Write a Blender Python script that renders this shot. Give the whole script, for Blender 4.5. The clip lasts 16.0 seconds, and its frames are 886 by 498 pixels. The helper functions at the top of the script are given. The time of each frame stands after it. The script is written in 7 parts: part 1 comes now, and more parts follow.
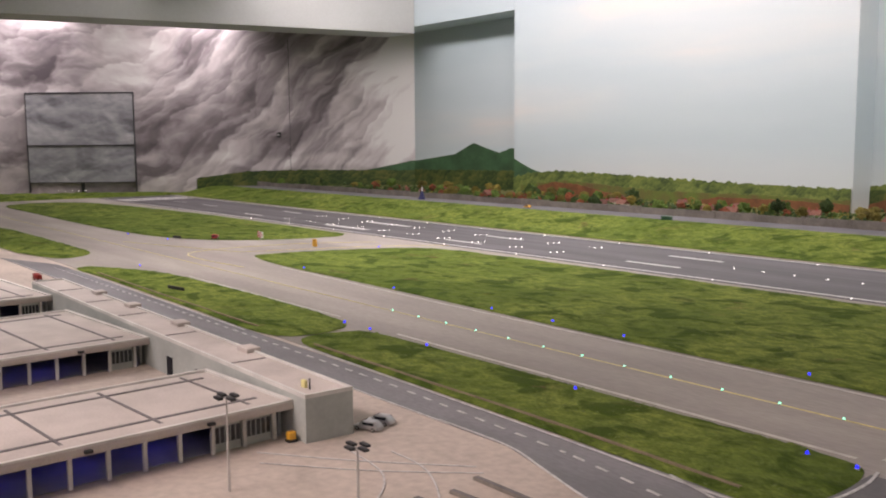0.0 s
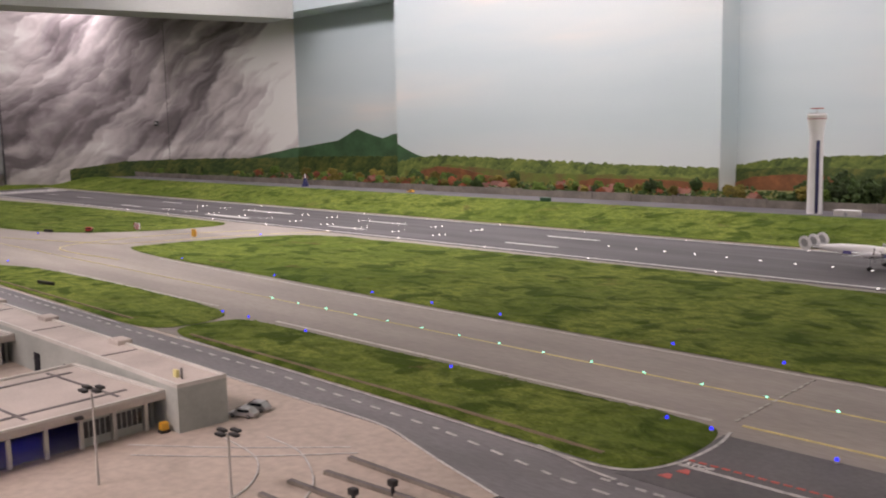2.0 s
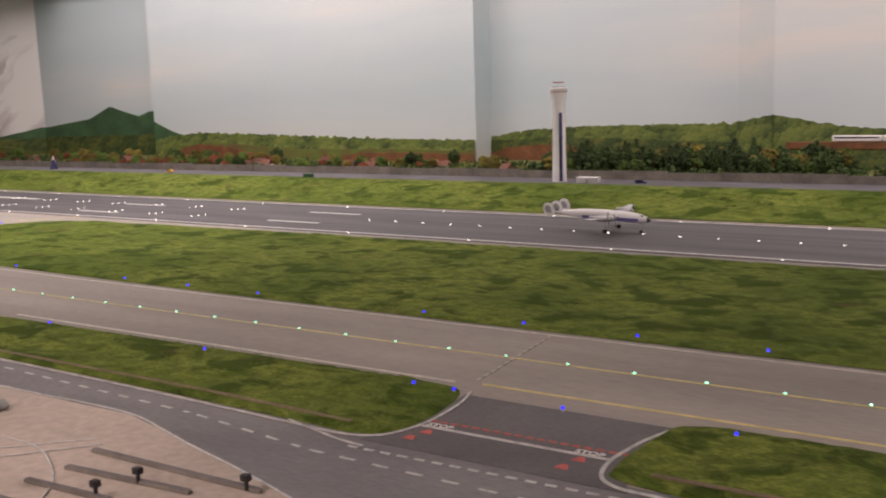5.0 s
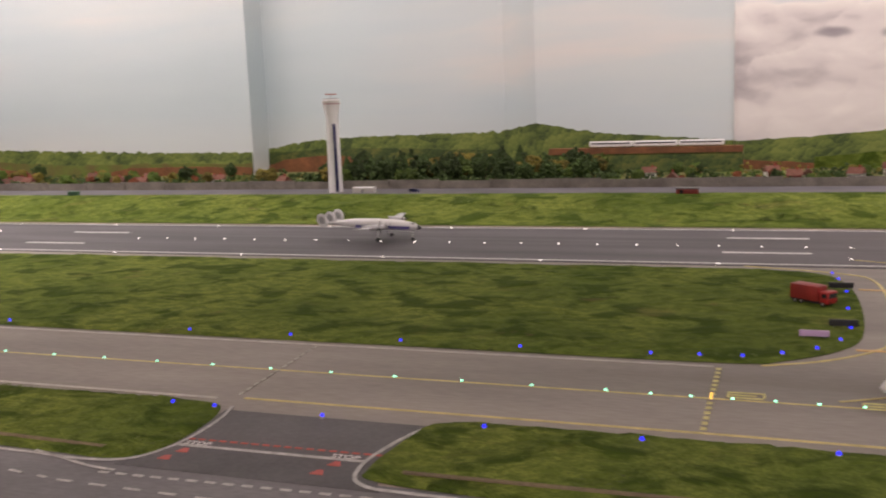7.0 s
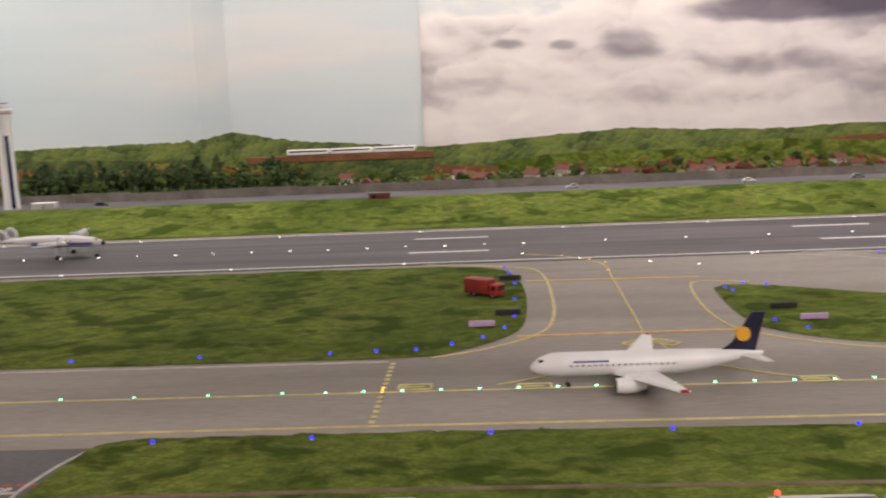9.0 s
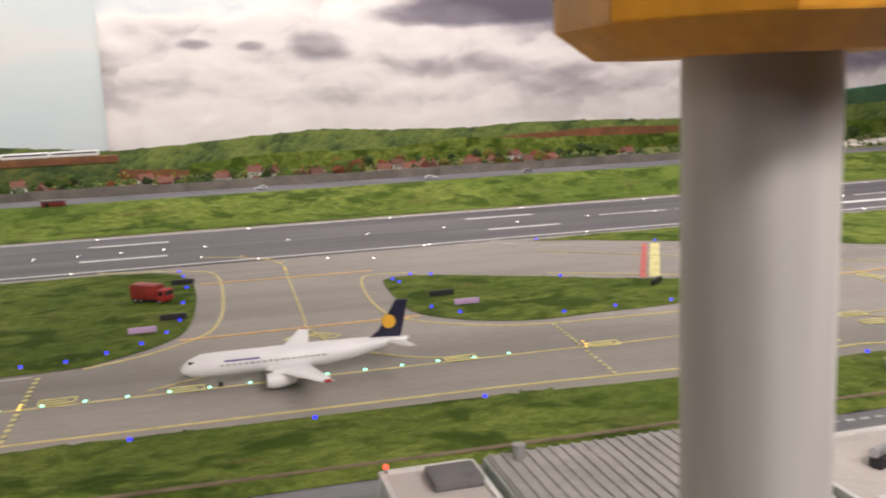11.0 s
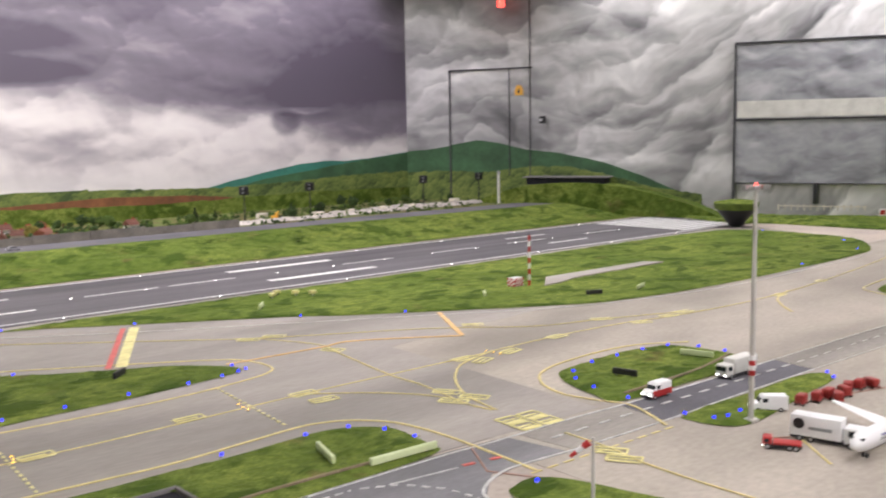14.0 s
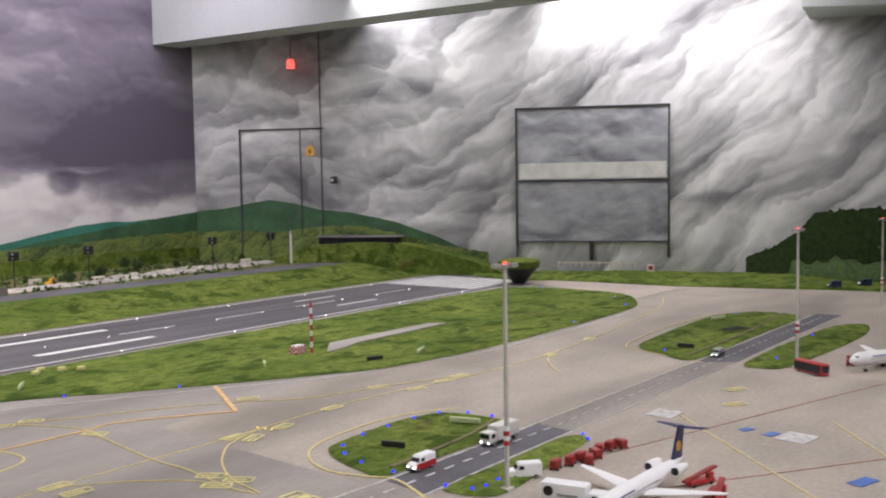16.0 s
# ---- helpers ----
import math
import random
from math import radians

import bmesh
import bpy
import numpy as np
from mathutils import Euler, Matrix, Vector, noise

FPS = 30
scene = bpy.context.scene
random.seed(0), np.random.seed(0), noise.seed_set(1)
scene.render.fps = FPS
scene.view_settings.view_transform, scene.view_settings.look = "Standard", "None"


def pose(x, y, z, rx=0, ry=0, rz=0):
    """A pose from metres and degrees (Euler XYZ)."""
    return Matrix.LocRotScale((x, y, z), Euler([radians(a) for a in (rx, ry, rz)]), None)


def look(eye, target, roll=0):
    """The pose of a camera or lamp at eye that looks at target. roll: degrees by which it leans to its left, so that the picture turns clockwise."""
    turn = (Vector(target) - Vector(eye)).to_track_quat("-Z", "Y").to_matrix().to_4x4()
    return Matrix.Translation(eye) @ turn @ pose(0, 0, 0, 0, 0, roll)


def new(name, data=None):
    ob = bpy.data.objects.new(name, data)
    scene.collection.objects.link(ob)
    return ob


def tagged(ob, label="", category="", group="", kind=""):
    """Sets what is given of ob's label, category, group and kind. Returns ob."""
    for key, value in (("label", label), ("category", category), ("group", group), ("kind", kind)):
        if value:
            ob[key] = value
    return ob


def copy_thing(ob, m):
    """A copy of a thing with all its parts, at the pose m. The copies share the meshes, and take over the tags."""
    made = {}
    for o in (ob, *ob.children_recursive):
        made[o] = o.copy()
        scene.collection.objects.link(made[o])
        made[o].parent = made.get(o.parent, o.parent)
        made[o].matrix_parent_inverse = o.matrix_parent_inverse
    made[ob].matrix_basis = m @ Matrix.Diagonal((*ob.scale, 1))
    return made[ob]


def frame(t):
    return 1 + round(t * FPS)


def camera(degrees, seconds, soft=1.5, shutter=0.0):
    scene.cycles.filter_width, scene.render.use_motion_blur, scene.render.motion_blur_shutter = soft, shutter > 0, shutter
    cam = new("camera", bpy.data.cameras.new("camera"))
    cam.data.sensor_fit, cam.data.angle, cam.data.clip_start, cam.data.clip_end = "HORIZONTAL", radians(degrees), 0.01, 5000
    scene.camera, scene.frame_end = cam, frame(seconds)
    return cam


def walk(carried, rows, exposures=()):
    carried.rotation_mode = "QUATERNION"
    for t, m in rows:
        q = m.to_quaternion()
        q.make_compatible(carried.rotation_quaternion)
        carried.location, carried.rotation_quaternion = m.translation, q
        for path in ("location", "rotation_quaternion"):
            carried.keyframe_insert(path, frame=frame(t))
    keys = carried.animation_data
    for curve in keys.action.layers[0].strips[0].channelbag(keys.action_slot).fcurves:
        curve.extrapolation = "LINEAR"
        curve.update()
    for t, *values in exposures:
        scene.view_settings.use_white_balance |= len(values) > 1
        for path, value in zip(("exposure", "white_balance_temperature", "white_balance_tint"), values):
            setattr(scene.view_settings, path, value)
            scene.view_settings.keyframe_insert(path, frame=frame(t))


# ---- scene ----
cam = camera(50.0, 16.0, 2.0, 0.5)
PATH = [
    (0, (1.017, -2.758, 0.493), (-0.559, -1.547, 0.266), -0.4),
    (0.5, (1.029, -2.747, 0.49), (-0.523, -1.506, 0.261), -0.6),
    (1, (1.036, -2.75, 0.489), (-0.463, -1.446, 0.262), -0.6),
    (1.5, (1.037, -2.748, 0.485), (-0.431, -1.411, 0.244), -0.8),
    (2, (1.054, -2.746, 0.489), (-0.368, -1.364, 0.23), -1.2),
    (2.5, (1.064, -2.744, 0.491), (-0.298, -1.305, 0.22), -1.1),
    (3, (1.077, -2.743, 0.491), (-0.208, -1.237, 0.205), -1.0),
    (5.5, (1.128, -2.736, 0.496), (0.15, -1.022, 0.168), -2.3),
    (6, (1.147, -2.734, 0.496), (0.271, -0.967, 0.169), -2.6),
    (6.5, (1.165, -2.739, 0.499), (0.404, -0.917, 0.183), -2.2),
    (7, (1.184, -2.739, 0.498), (0.521, -0.88, 0.18), -2.3),
    (7.5, (1.211, -2.737, 0.495), (0.684, -0.835, 0.168), -2.3),
    (8, (1.232, -2.739, 0.493), (0.855, -0.803, 0.163), -2.2),
    (8.5, (1.255, -2.739, 0.492), (1.021, -0.782, 0.157), -2.6),
    (9, (1.266, -2.74, 0.49), (1.179, -0.768, 0.167), -2.4),
    (11.5, (1.422, -2.774, 0.476), (2.063, -0.909, 0.142), -2.4),
    (12, (1.456, -2.775, 0.487), (2.261, -0.972, 0.173), -2.4),
    (12.5, (1.495, -2.784, 0.49), (2.468, -1.063, 0.187), -2.0),
    (13, (1.517, -2.803, 0.509), (2.621, -1.162, 0.211), -1.3),
    (13.5, (1.555, -2.801, 0.517), (2.765, -1.232, 0.245), -1.2),
    (14, (1.579, -2.805, 0.518), (2.894, -1.319, 0.278), -1.0),
    (14.5, (1.603, -2.821, 0.529), (3.002, -1.408, 0.324), -1.1),
    (15, (1.627, -2.834, 0.542), (3.132, -1.527, 0.374), -0.7),
    (15.5, (1.639, -2.842, 0.551), (3.2, -1.602, 0.399), -0.8),
    (16, (1.628, -2.876, 0.569), (3.226, -1.682, 0.43), -0.9),
]
EXPOSURES = [(0, 0.05, 6600, 20), (3, -0.1, 6700, 23), (5.5, -0.16, 7000, 25), (7, -0.08, 7000, 23), (9, 0.14, 6850, 17), (11.5, 0.46, 6500, 13), (13.5, 0.62, 6300, 13), (14.5, 0.62, 6150, 12), (16, 0.25, 6100, 13)]
walk(cam, [(t, look(eye, target, roll)) for t, eye, target, roll in PATH], EXPOSURES)

# ==== world and light ====
world = bpy.data.worlds.new("room_ambient")
world.use_nodes = True
scene.world = world
world.node_tree.nodes["Background"].inputs[0].default_value = (0.9, 0.9, 1.0, 1)
world.node_tree.nodes["Background"].inputs[1].default_value = 0.05


CEIL = 2.3


def tube(eye, target, sx, sy, watts, color, spread=180):
    d = bpy.data.lights.new("unseen_tube", "AREA")
    d.shape, d.size, d.size_y, d.energy, d.color = "RECTANGLE", sx, sy, watts, color
    d.spread = radians(spread)
    ob = new("unseen_tube", d)
    ob.matrix_world = look(eye, target)
    return ob


COOL = (1.0, 0.93, 0.90)
# rows of fluorescent tubes under the room's ceiling, over the table
for lx, watts in ((-5.2, 12), (-2.4, 22), (3.5, 10.5), (5.2, 8)):
    tube((lx, -0.4, CEIL - 0.06), (lx, -0.4, 0), 1.4, 0.3, watts, COOL, 115)
for lx, watts in ((-2.8, 16), (3.7, 10)):
    tube((lx, -2.4, CEIL - 0.06), (lx, -2.2, 0), 1.4, 0.3, watts, COOL, 115)
# tubes over the visitors' aisle
for lx, watts in ((-2.0, 26), (0.9, 4), (4.0, 20)):
    tube((lx, -4.6, CEIL - 0.06), (lx, -3.4, 0), 2.0, 0.3, watts, COOL, 130)
# added fill lamps, out of view, low over the table's front edge to brighten the ground
tube((-0.35, -3.15, 1.3), (-0.1, -1.8, 0), 0.7, 0.15, 5.5, (1.0, 0.84, 0.78), 95)
tube((2.1, -3.25, 1.35), (1.9, -1.3, 0), 0.9, 0.15, 7, COOL, 105)
# tubes that wash the painted walls
for lx, watts in ((-5.2, 21), (-3.6, 27), (-2.2, 26), (-0.5, 15), (1.2, 22), (3.0, 32)):
    tube((lx, 0.9, CEIL - 0.1), (lx, 2.35, 0.55), 1.8, 0.2, watts, COOL)
tube((4.9, 1.2, CEIL - 0.1), (4.9, 2.3, 0.8), 1.2, 0.2, 13, (1.0, 0.88, 1.0))
# tubes hidden behind the two end beams
tube((-7.35, 1.0, 1.75), (-8.1, 0.4, 0.2), 3.0, 0.2, 42, COOL)
tube((-8.3, -0.9, 1.75), (-9.2, -1.0, 0.2), 2.0, 0.2, 20, COOL)
tube((6.25, 0.95, 1.75), (6.9, 0.0, 0.5), 2.2, 0.45, 27, COOL)
tube((6.60, -0.7, 1.75), (7.3, -0.9, 0.5), 1.6, 0.45, 19, COOL)

# ==== materials ====


def mat(name, color, rough=0.7, metal=0.0, vary=0.25, scale=8.0, fine=80.0, bump=0.15, tint=None, stretch=(1, 1, 1), emit=0.0, rand=0.0, alpha=1.0, smudge=None):
    m = bpy.data.materials.new(name)
    m.use_nodes = True
    nt = m.node_tree
    n, l = nt.nodes, nt.links
    b = n["Principled BSDF"]
    b.inputs["Roughness"].default_value = rough
    b.inputs["Metallic"].default_value = metal
    tc = n.new("ShaderNodeTexCoord")
    mp = n.new("ShaderNodeMapping")
    mp.inputs["Scale"].default_value = stretch
    l.new(tc.outputs["Object"], mp.inputs[0])
    n1 = n.new("ShaderNodeTexNoise")
    n1.inputs["Scale"].default_value, n1.inputs["Detail"].default_value = scale, 6
    n2 = n.new("ShaderNodeTexNoise")
    n2.inputs["Scale"].default_value, n2.inputs["Detail"].default_value = fine, 4
    l.new(mp.outputs[0], n1.inputs["Vector"]), l.new(mp.outputs[0], n2.inputs["Vector"])
    r = n.new("ShaderNodeMapRange")
    r.inputs["From Min"].default_value, r.inputs["From Max"].default_value = 0.33, 0.67
    l.new(n1.outputs[0], r.inputs[0])
    mix = n.new("ShaderNodeMix")
    mix.data_type = "RGBA"
    c2 = tint or tuple(c * (1 - vary) for c in color)
    c1 = color if tint else tuple(min(1, c * (1 + vary * 0.5)) for c in color)
    mix.inputs["A"].default_value, mix.inputs["B"].default_value = (*c1, 1), (*c2, 1)
    l.new(r.outputs[0], mix.inputs["Factor"])
    mul = n.new("ShaderNodeMix")
    mul.data_type, mul.blend_type = "RGBA", "OVERLAY"
    mul.inputs["Factor"].default_value = min(0.9, vary * 1.2)
    l.new(mix.outputs["Result"], mul.inputs["A"])
    l.new(n2.outputs[0], mul.inputs["B"])
    out = mul.outputs["Result"]
    if smudge:
        # rubber and oil: long soft dark streaks
        amount, sx, sy, lo, hi = smudge
        m4 = n.new("ShaderNodeMapping")
        m4.inputs["Scale"].default_value = (sx, sy, 1)
        l.new(tc.outputs["Object"], m4.inputs[0])
        n4 = n.new("ShaderNodeTexNoise")
        n4.inputs["Scale"].default_value, n4.inputs["Detail"].default_value, n4.inputs["Distortion"].default_value = 1.0, 4, 0.4
        l.new(m4.outputs[0], n4.inputs["Vector"])
        r4 = n.new("ShaderNodeMapRange")
        r4.inputs["From Min"].default_value, r4.inputs["From Max"].default_value, r4.inputs["To Max"].default_value = lo, hi, amount
        l.new(n4.outputs[0], r4.inputs[0])
        x4 = n.new("ShaderNodeMix")
        x4.data_type = "RGBA"
        x4.inputs["B"].default_value = (*(c * 0.35 for c in color), 1)
        l.new(r4.outputs[0], x4.inputs["Factor"]), l.new(out, x4.inputs["A"])
        out = x4.outputs["Result"]
    if rand:
        oi = n.new("ShaderNodeObjectInfo")
        hs = n.new("ShaderNodeHueSaturation")
        rr = n.new("ShaderNodeMapRange")
        rr.inputs["To Min"].default_value, rr.inputs["To Max"].default_value = 1 - rand, 1 + rand
        l.new(oi.outputs["Random"], rr.inputs[0]), l.new(rr.outputs[0], hs.inputs["Value"]), l.new(out, hs.inputs["Color"])
        out = hs.outputs[0]
    l.new(out, b.inputs["Base Color"])
    if bump:
        bp = n.new("ShaderNodeBump")
        bp.inputs["Strength"].default_value, bp.inputs["Distance"].default_value = bump, 0.002
        l.new(n2.outputs[0], bp.inputs["Height"]), l.new(bp.outputs[0], b.inputs["Normal"])
    if emit:
        b.inputs["Emission Color"].default_value = (*color, 1)
        b.inputs["Emission Strength"].default_value = emit
    if alpha < 1:
        b.inputs["Alpha"].default_value = alpha
    return m


def woods(name, pale, dark, middle):
    """Painted woods: rounded crowns with pale tops and dark feet, over broad drifts of tone."""
    m = bpy.data.materials.new(name)
    m.use_nodes = True
    n, l = m.node_tree.nodes, m.node_tree.links
    b = n["Principled BSDF"]
    b.inputs["Roughness"].default_value = 0.75
    tc = n.new("ShaderNodeTexCoord")
    total = None
    drift = n.new("ShaderNodeTexNoise")
    drift.inputs["Scale"].default_value, drift.inputs["Detail"].default_value = 5.0, 5
    l.new(tc.outputs["Object"], drift.inputs["Vector"])
    total = drift.outputs[0]
    for size, weight in ((17.0, 0.22), (41.0, 0.16)):
        w = n.new("ShaderNodeTexNoise")
        w.inputs["Scale"].default_value, w.inputs["Detail"].default_value = size * 2.0, 3
        l.new(tc.outputs["Object"], w.inputs["Vector"])
        sc = n.new("ShaderNodeVectorMath")
        sc.operation = "MULTIPLY_ADD"
        sc.inputs[1].default_value = (0.7 / size,) * 3
        l.new(w.outputs["Color"], sc.inputs[0]), l.new(tc.outputs["Object"], sc.inputs[2])
        v = n.new("ShaderNodeTexVoronoi")
        v.inputs["Scale"].default_value = size
        l.new(sc.outputs[0], v.inputs["Vector"])
        off = n.new("ShaderNodeVectorMath")
        off.operation = "SUBTRACT"
        l.new(sc.outputs[0], off.inputs[0]), l.new(v.outputs["Position"], off.inputs[1])
        lit = n.new("ShaderNodeVectorMath")
        lit.operation = "DOT_PRODUCT"
        lit.inputs[1].default_value = (-0.4 * size, 0, 0.9 * size)
        l.new(off.outputs[0], lit.inputs[0])
        q = n.new("ShaderNodeMath")
        q.operation = "MULTIPLY_ADD"
        q.inputs[1].default_value = weight
        l.new(lit.outputs["Value"], q.inputs[0]), l.new(total, q.inputs[2])
        total = q.outputs[0]
    ramp = n.new("ShaderNodeValToRGB")
    el = ramp.color_ramp.elements
    el.new(0.5)
    for e, (p, c) in zip(el, ((0.30, dark), (0.48, middle), (0.70, pale))):
        e.position, e.color = p, (*c, 1)
    l.new(total, ramp.inputs[0]), l.new(ramp.outputs[0], b.inputs["Base Color"])
    return m


def mural(name, stops, scale, stretch, warp, zfade=None, seed=0.0, detail=7, rough=0.6, relief=1.4, gain=1.0):
    """A painted sky: warped drifts of tone under three sizes of puffs, each lit from above on one side, through a colour ramp; zfade=(z0, z1, colour, amount) lightens it towards the painted horizon."""
    m = bpy.data.materials.new(name)
    m.use_nodes = True
    n, l = m.node_tree.nodes, m.node_tree.links
    b = n["Principled BSDF"]
    b.inputs["Roughness"].default_value = rough
    tc = n.new("ShaderNodeTexCoord")
    mp = n.new("ShaderNodeMapping")
    mp.inputs["Scale"].default_value, mp.inputs["Location"].default_value = stretch, (seed, seed * 0.7, seed * 0.3)
    l.new(tc.outputs["Object"], mp.inputs[0])

    def bend(vec, at, amount, fine):
        w = n.new("ShaderNodeTexNoise")
        w.inputs["Scale"].default_value, w.inputs["Detail"].default_value = at, fine
        l.new(vec, w.inputs["Vector"])
        sub = n.new("ShaderNodeVectorMath")
        sub.operation = "SUBTRACT"
        sub.inputs[1].default_value = (0.5, 0.5, 0.5)
        l.new(w.outputs["Color"], sub.inputs[0])
        sc = n.new("ShaderNodeVectorMath")
        sc.operation = "SCALE"
        sc.inputs["Scale"].default_value = amount
        l.new(sub.outputs[0], sc.inputs[0])
        ad = n.new("ShaderNodeVectorMath")
        l.new(vec, ad.inputs[0]), l.new(sc.outputs[0], ad.inputs[1])
        return ad.outputs[0], w

    big, w = bend(mp.outputs[0], scale * 0.9, warp, 2)
    a = n.new("ShaderNodeTexNoise")
    a.inputs["Scale"].default_value, a.inputs["Detail"].default_value, a.inputs["Roughness"].default_value = scale * 0.8, detail, 0.45
    l.new(big, a.inputs["Vector"])
    total = a.outputs[0]

    def madd(x, k, y):
        q = n.new("ShaderNodeMath")
        q.operation = "MULTIPLY_ADD"
        q.inputs[1].default_value = k
        l.new(x, q.inputs[0]), l.new(y, q.inputs[2])
        return q.outputs[0]

    level = n.new("ShaderNodeValue")
    level.outputs[0].default_value = 0.5 - 0.5 * gain
    total = madd(total, gain, level.outputs[0])
    # puffs: pale crown, dark foot, overlapping with a firm scalloped edge
    for size, weight, ragged, soft in ((1.2, 0.24, 0.30, 0.3), (2.9, 0.22, 0.17, 0.25), (7.5, 0.08, 0.08, 0.25)):
        vec, _ = bend(big, scale * size * 1.3, ragged / scale, 3)
        v = n.new("ShaderNodeTexVoronoi")
        v.feature = "SMOOTH_F1"
        v.inputs["Scale"].default_value, v.inputs["Smoothness"].default_value = scale * size, soft
        l.new(vec, v.inputs["Vector"])
        off = n.new("ShaderNodeVectorMath")
        off.operation = "SUBTRACT"
        l.new(vec, off.inputs[0]), l.new(v.outputs["Position"], off.inputs[1])
        lit = n.new("ShaderNodeVectorMath")
        lit.operation = "DOT_PRODUCT"
        lit.inputs[1].default_value = (-0.45 * scale * size, -0.3 * scale * size, 0.85 * scale * size)
        l.new(off.outputs[0], lit.inputs[0])
        total = madd(lit.outputs["Value"], weight * relief, total)
    ramp = n.new("ShaderNodeValToRGB")
    el = ramp.color_ramp.elements
    while len(el) < len(stops):
        el.new(0.5)
    for e, (p, c) in zip(el, stops):
        e.position, e.color = p, (*c, 1)
    l.new(total, ramp.inputs[0])
    out = ramp.outputs[0]
    if zfade:
        z0, z1, col, amount = zfade
        sp = n.new("ShaderNodeSeparateXYZ")
        l.new(tc.outputs["Object"], sp.inputs[0])
        wz = n.new("ShaderNodeMath")
        wz.operation = "MULTIPLY_ADD"
        wz.inputs[1].default_value = 0.35
        l.new(w.outputs[0], wz.inputs[0]), l.new(sp.outputs[2], wz.inputs[2])
        mr = n.new("ShaderNodeMapRange")
        mr.inputs["From Min"].default_value, mr.inputs["From Max"].default_value = z0 + 0.175, z1 + 0.175
        mr.inputs["To Min"].default_value, mr.inputs["To Max"].default_value = amount, 0.0
        l.new(wz.outputs[0], mr.inputs[0])
        m2 = n.new("ShaderNodeMix")
        m2.data_type = "RGBA"
        m2.inputs["B"].default_value = (*col, 1)
        l.new(mr.outputs[0], m2.inputs["Factor"]), l.new(out, m2.inputs["A"])
        out = m2.outputs["Result"]
    l.new(out, b.inputs["Base Color"])
    return m



def clouds(name, origin, along, stops, masses, sweep=None, spread=0.5, relief=0.8, streak=0.1, horizon=None, seed=0.0, size=1.0, warp=0.3, rough=0.6, heads=0.1):
    """A painted cloud wall. u runs along the wall from origin, z up. Brush strokes sweep upwards past u of sweep=(u, amount); billows are shaded as if lit from above; masses (u, z, half width, half height, tone, firmness) are the large light and dark cloud bodies; horizon=(z0, z1, colour, amount) is the pale haze above the hills."""
    m = bpy.data.materials.new(name)
    m.use_nodes = True
    n, l = m.node_tree.nodes, m.node_tree.links
    b = n["Principled BSDF"]
    b.inputs["Roughness"].default_value = rough

    def math_(op, x, y=0.0, z=0.0):
        q = n.new("ShaderNodeMath")
        q.operation = op
        for k, v in enumerate((x, y, z)):
            if isinstance(v, float):
                q.inputs[k].default_value = v
            else:
                l.new(v, q.inputs[k])
        return q.outputs[0]

    def vec(x, y, z):
        c = n.new("ShaderNodeCombineXYZ")
        for k, v in enumerate((x, y, z)):
            if isinstance(v, float):
                c.inputs[k].default_value = v
            else:
                l.new(v, c.inputs[k])
        return c.outputs[0]

    def noise_(v, scale, detail, roughness=0.5, dist=0.0):
        t = n.new("ShaderNodeTexNoise")
        for k, x in (("Scale", scale), ("Detail", detail), ("Roughness", roughness), ("Distortion", dist)):
            t.inputs[k].default_value = x
        l.new(v, t.inputs["Vector"])
        return t

    tc = n.new("ShaderNodeTexCoord")
    sep = n.new("ShaderNodeSeparateXYZ")
    l.new(tc.outputs["Object"], sep.inputs[0])
    d = Vector((along[0], along[1])).normalized()
    u = math_("ADD", math_("MULTIPLY", sep.outputs[0], d.x), math_("MULTIPLY", sep.outputs[1], d.y))
    u = math_("SUBTRACT", u, origin[0] * d.x + origin[1] * d.y)
    z = sep.outputs[2]
    w = noise_(vec(math_("MULTIPLY", u, 0.75), z, seed), 1.6 * size, 4, 0.55)
    ws = n.new("ShaderNodeSeparateColor")
    l.new(w.outputs["Color"], ws.inputs[0])
    wu = math_("MULTIPLY_ADD", math_("SUBTRACT", ws.outputs[0], 0.5), warp, u)
    wz = math_("MULTIPLY_ADD", math_("SUBTRACT", ws.outputs[1], 0.5), warp, z)
    v = wz
    if sweep:
        past = math_("MAXIMUM", math_("SUBTRACT", wu, sweep[0]), 0.0)
        v = math_("SUBTRACT", wz, math_("MULTIPLY", math_("MULTIPLY", past, past), math_("DIVIDE", sweep[1], math_("ADD", past, 0.6))))
    f = noise_(vec(math_("MULTIPLY", wu, 0.55), math_("MULTIPLY", v, 1.5), seed + 3.0), 1.6 * size, 5, 0.5, 0.5)
    tone = math_("MULTIPLY_ADD", math_("SUBTRACT", f.outputs[0], 0.5), spread, 0.5)
    # billows: the difference between two shifted copies shades them from above
    for sc, k, step in ((2.2, 1.0, 0.09), (5.5, 0.6, 0.04), (13.0, 0.22, 0.02)):
        p = (math_("MULTIPLY", wu, 0.55), v)
        o = (math_("ADD", p[0], 0.3 * step), math_("ADD", p[1], step))
        a1 = noise_(vec(*p, seed + sc), sc * size, 2, 0.5, 0.7)
        a2 = noise_(vec(*o, seed + sc), sc * size, 2, 0.5, 0.7)
        tone = math_("MULTIPLY_ADD", math_("SUBTRACT", a1.outputs[0], a2.outputs[0]), relief * k, tone)
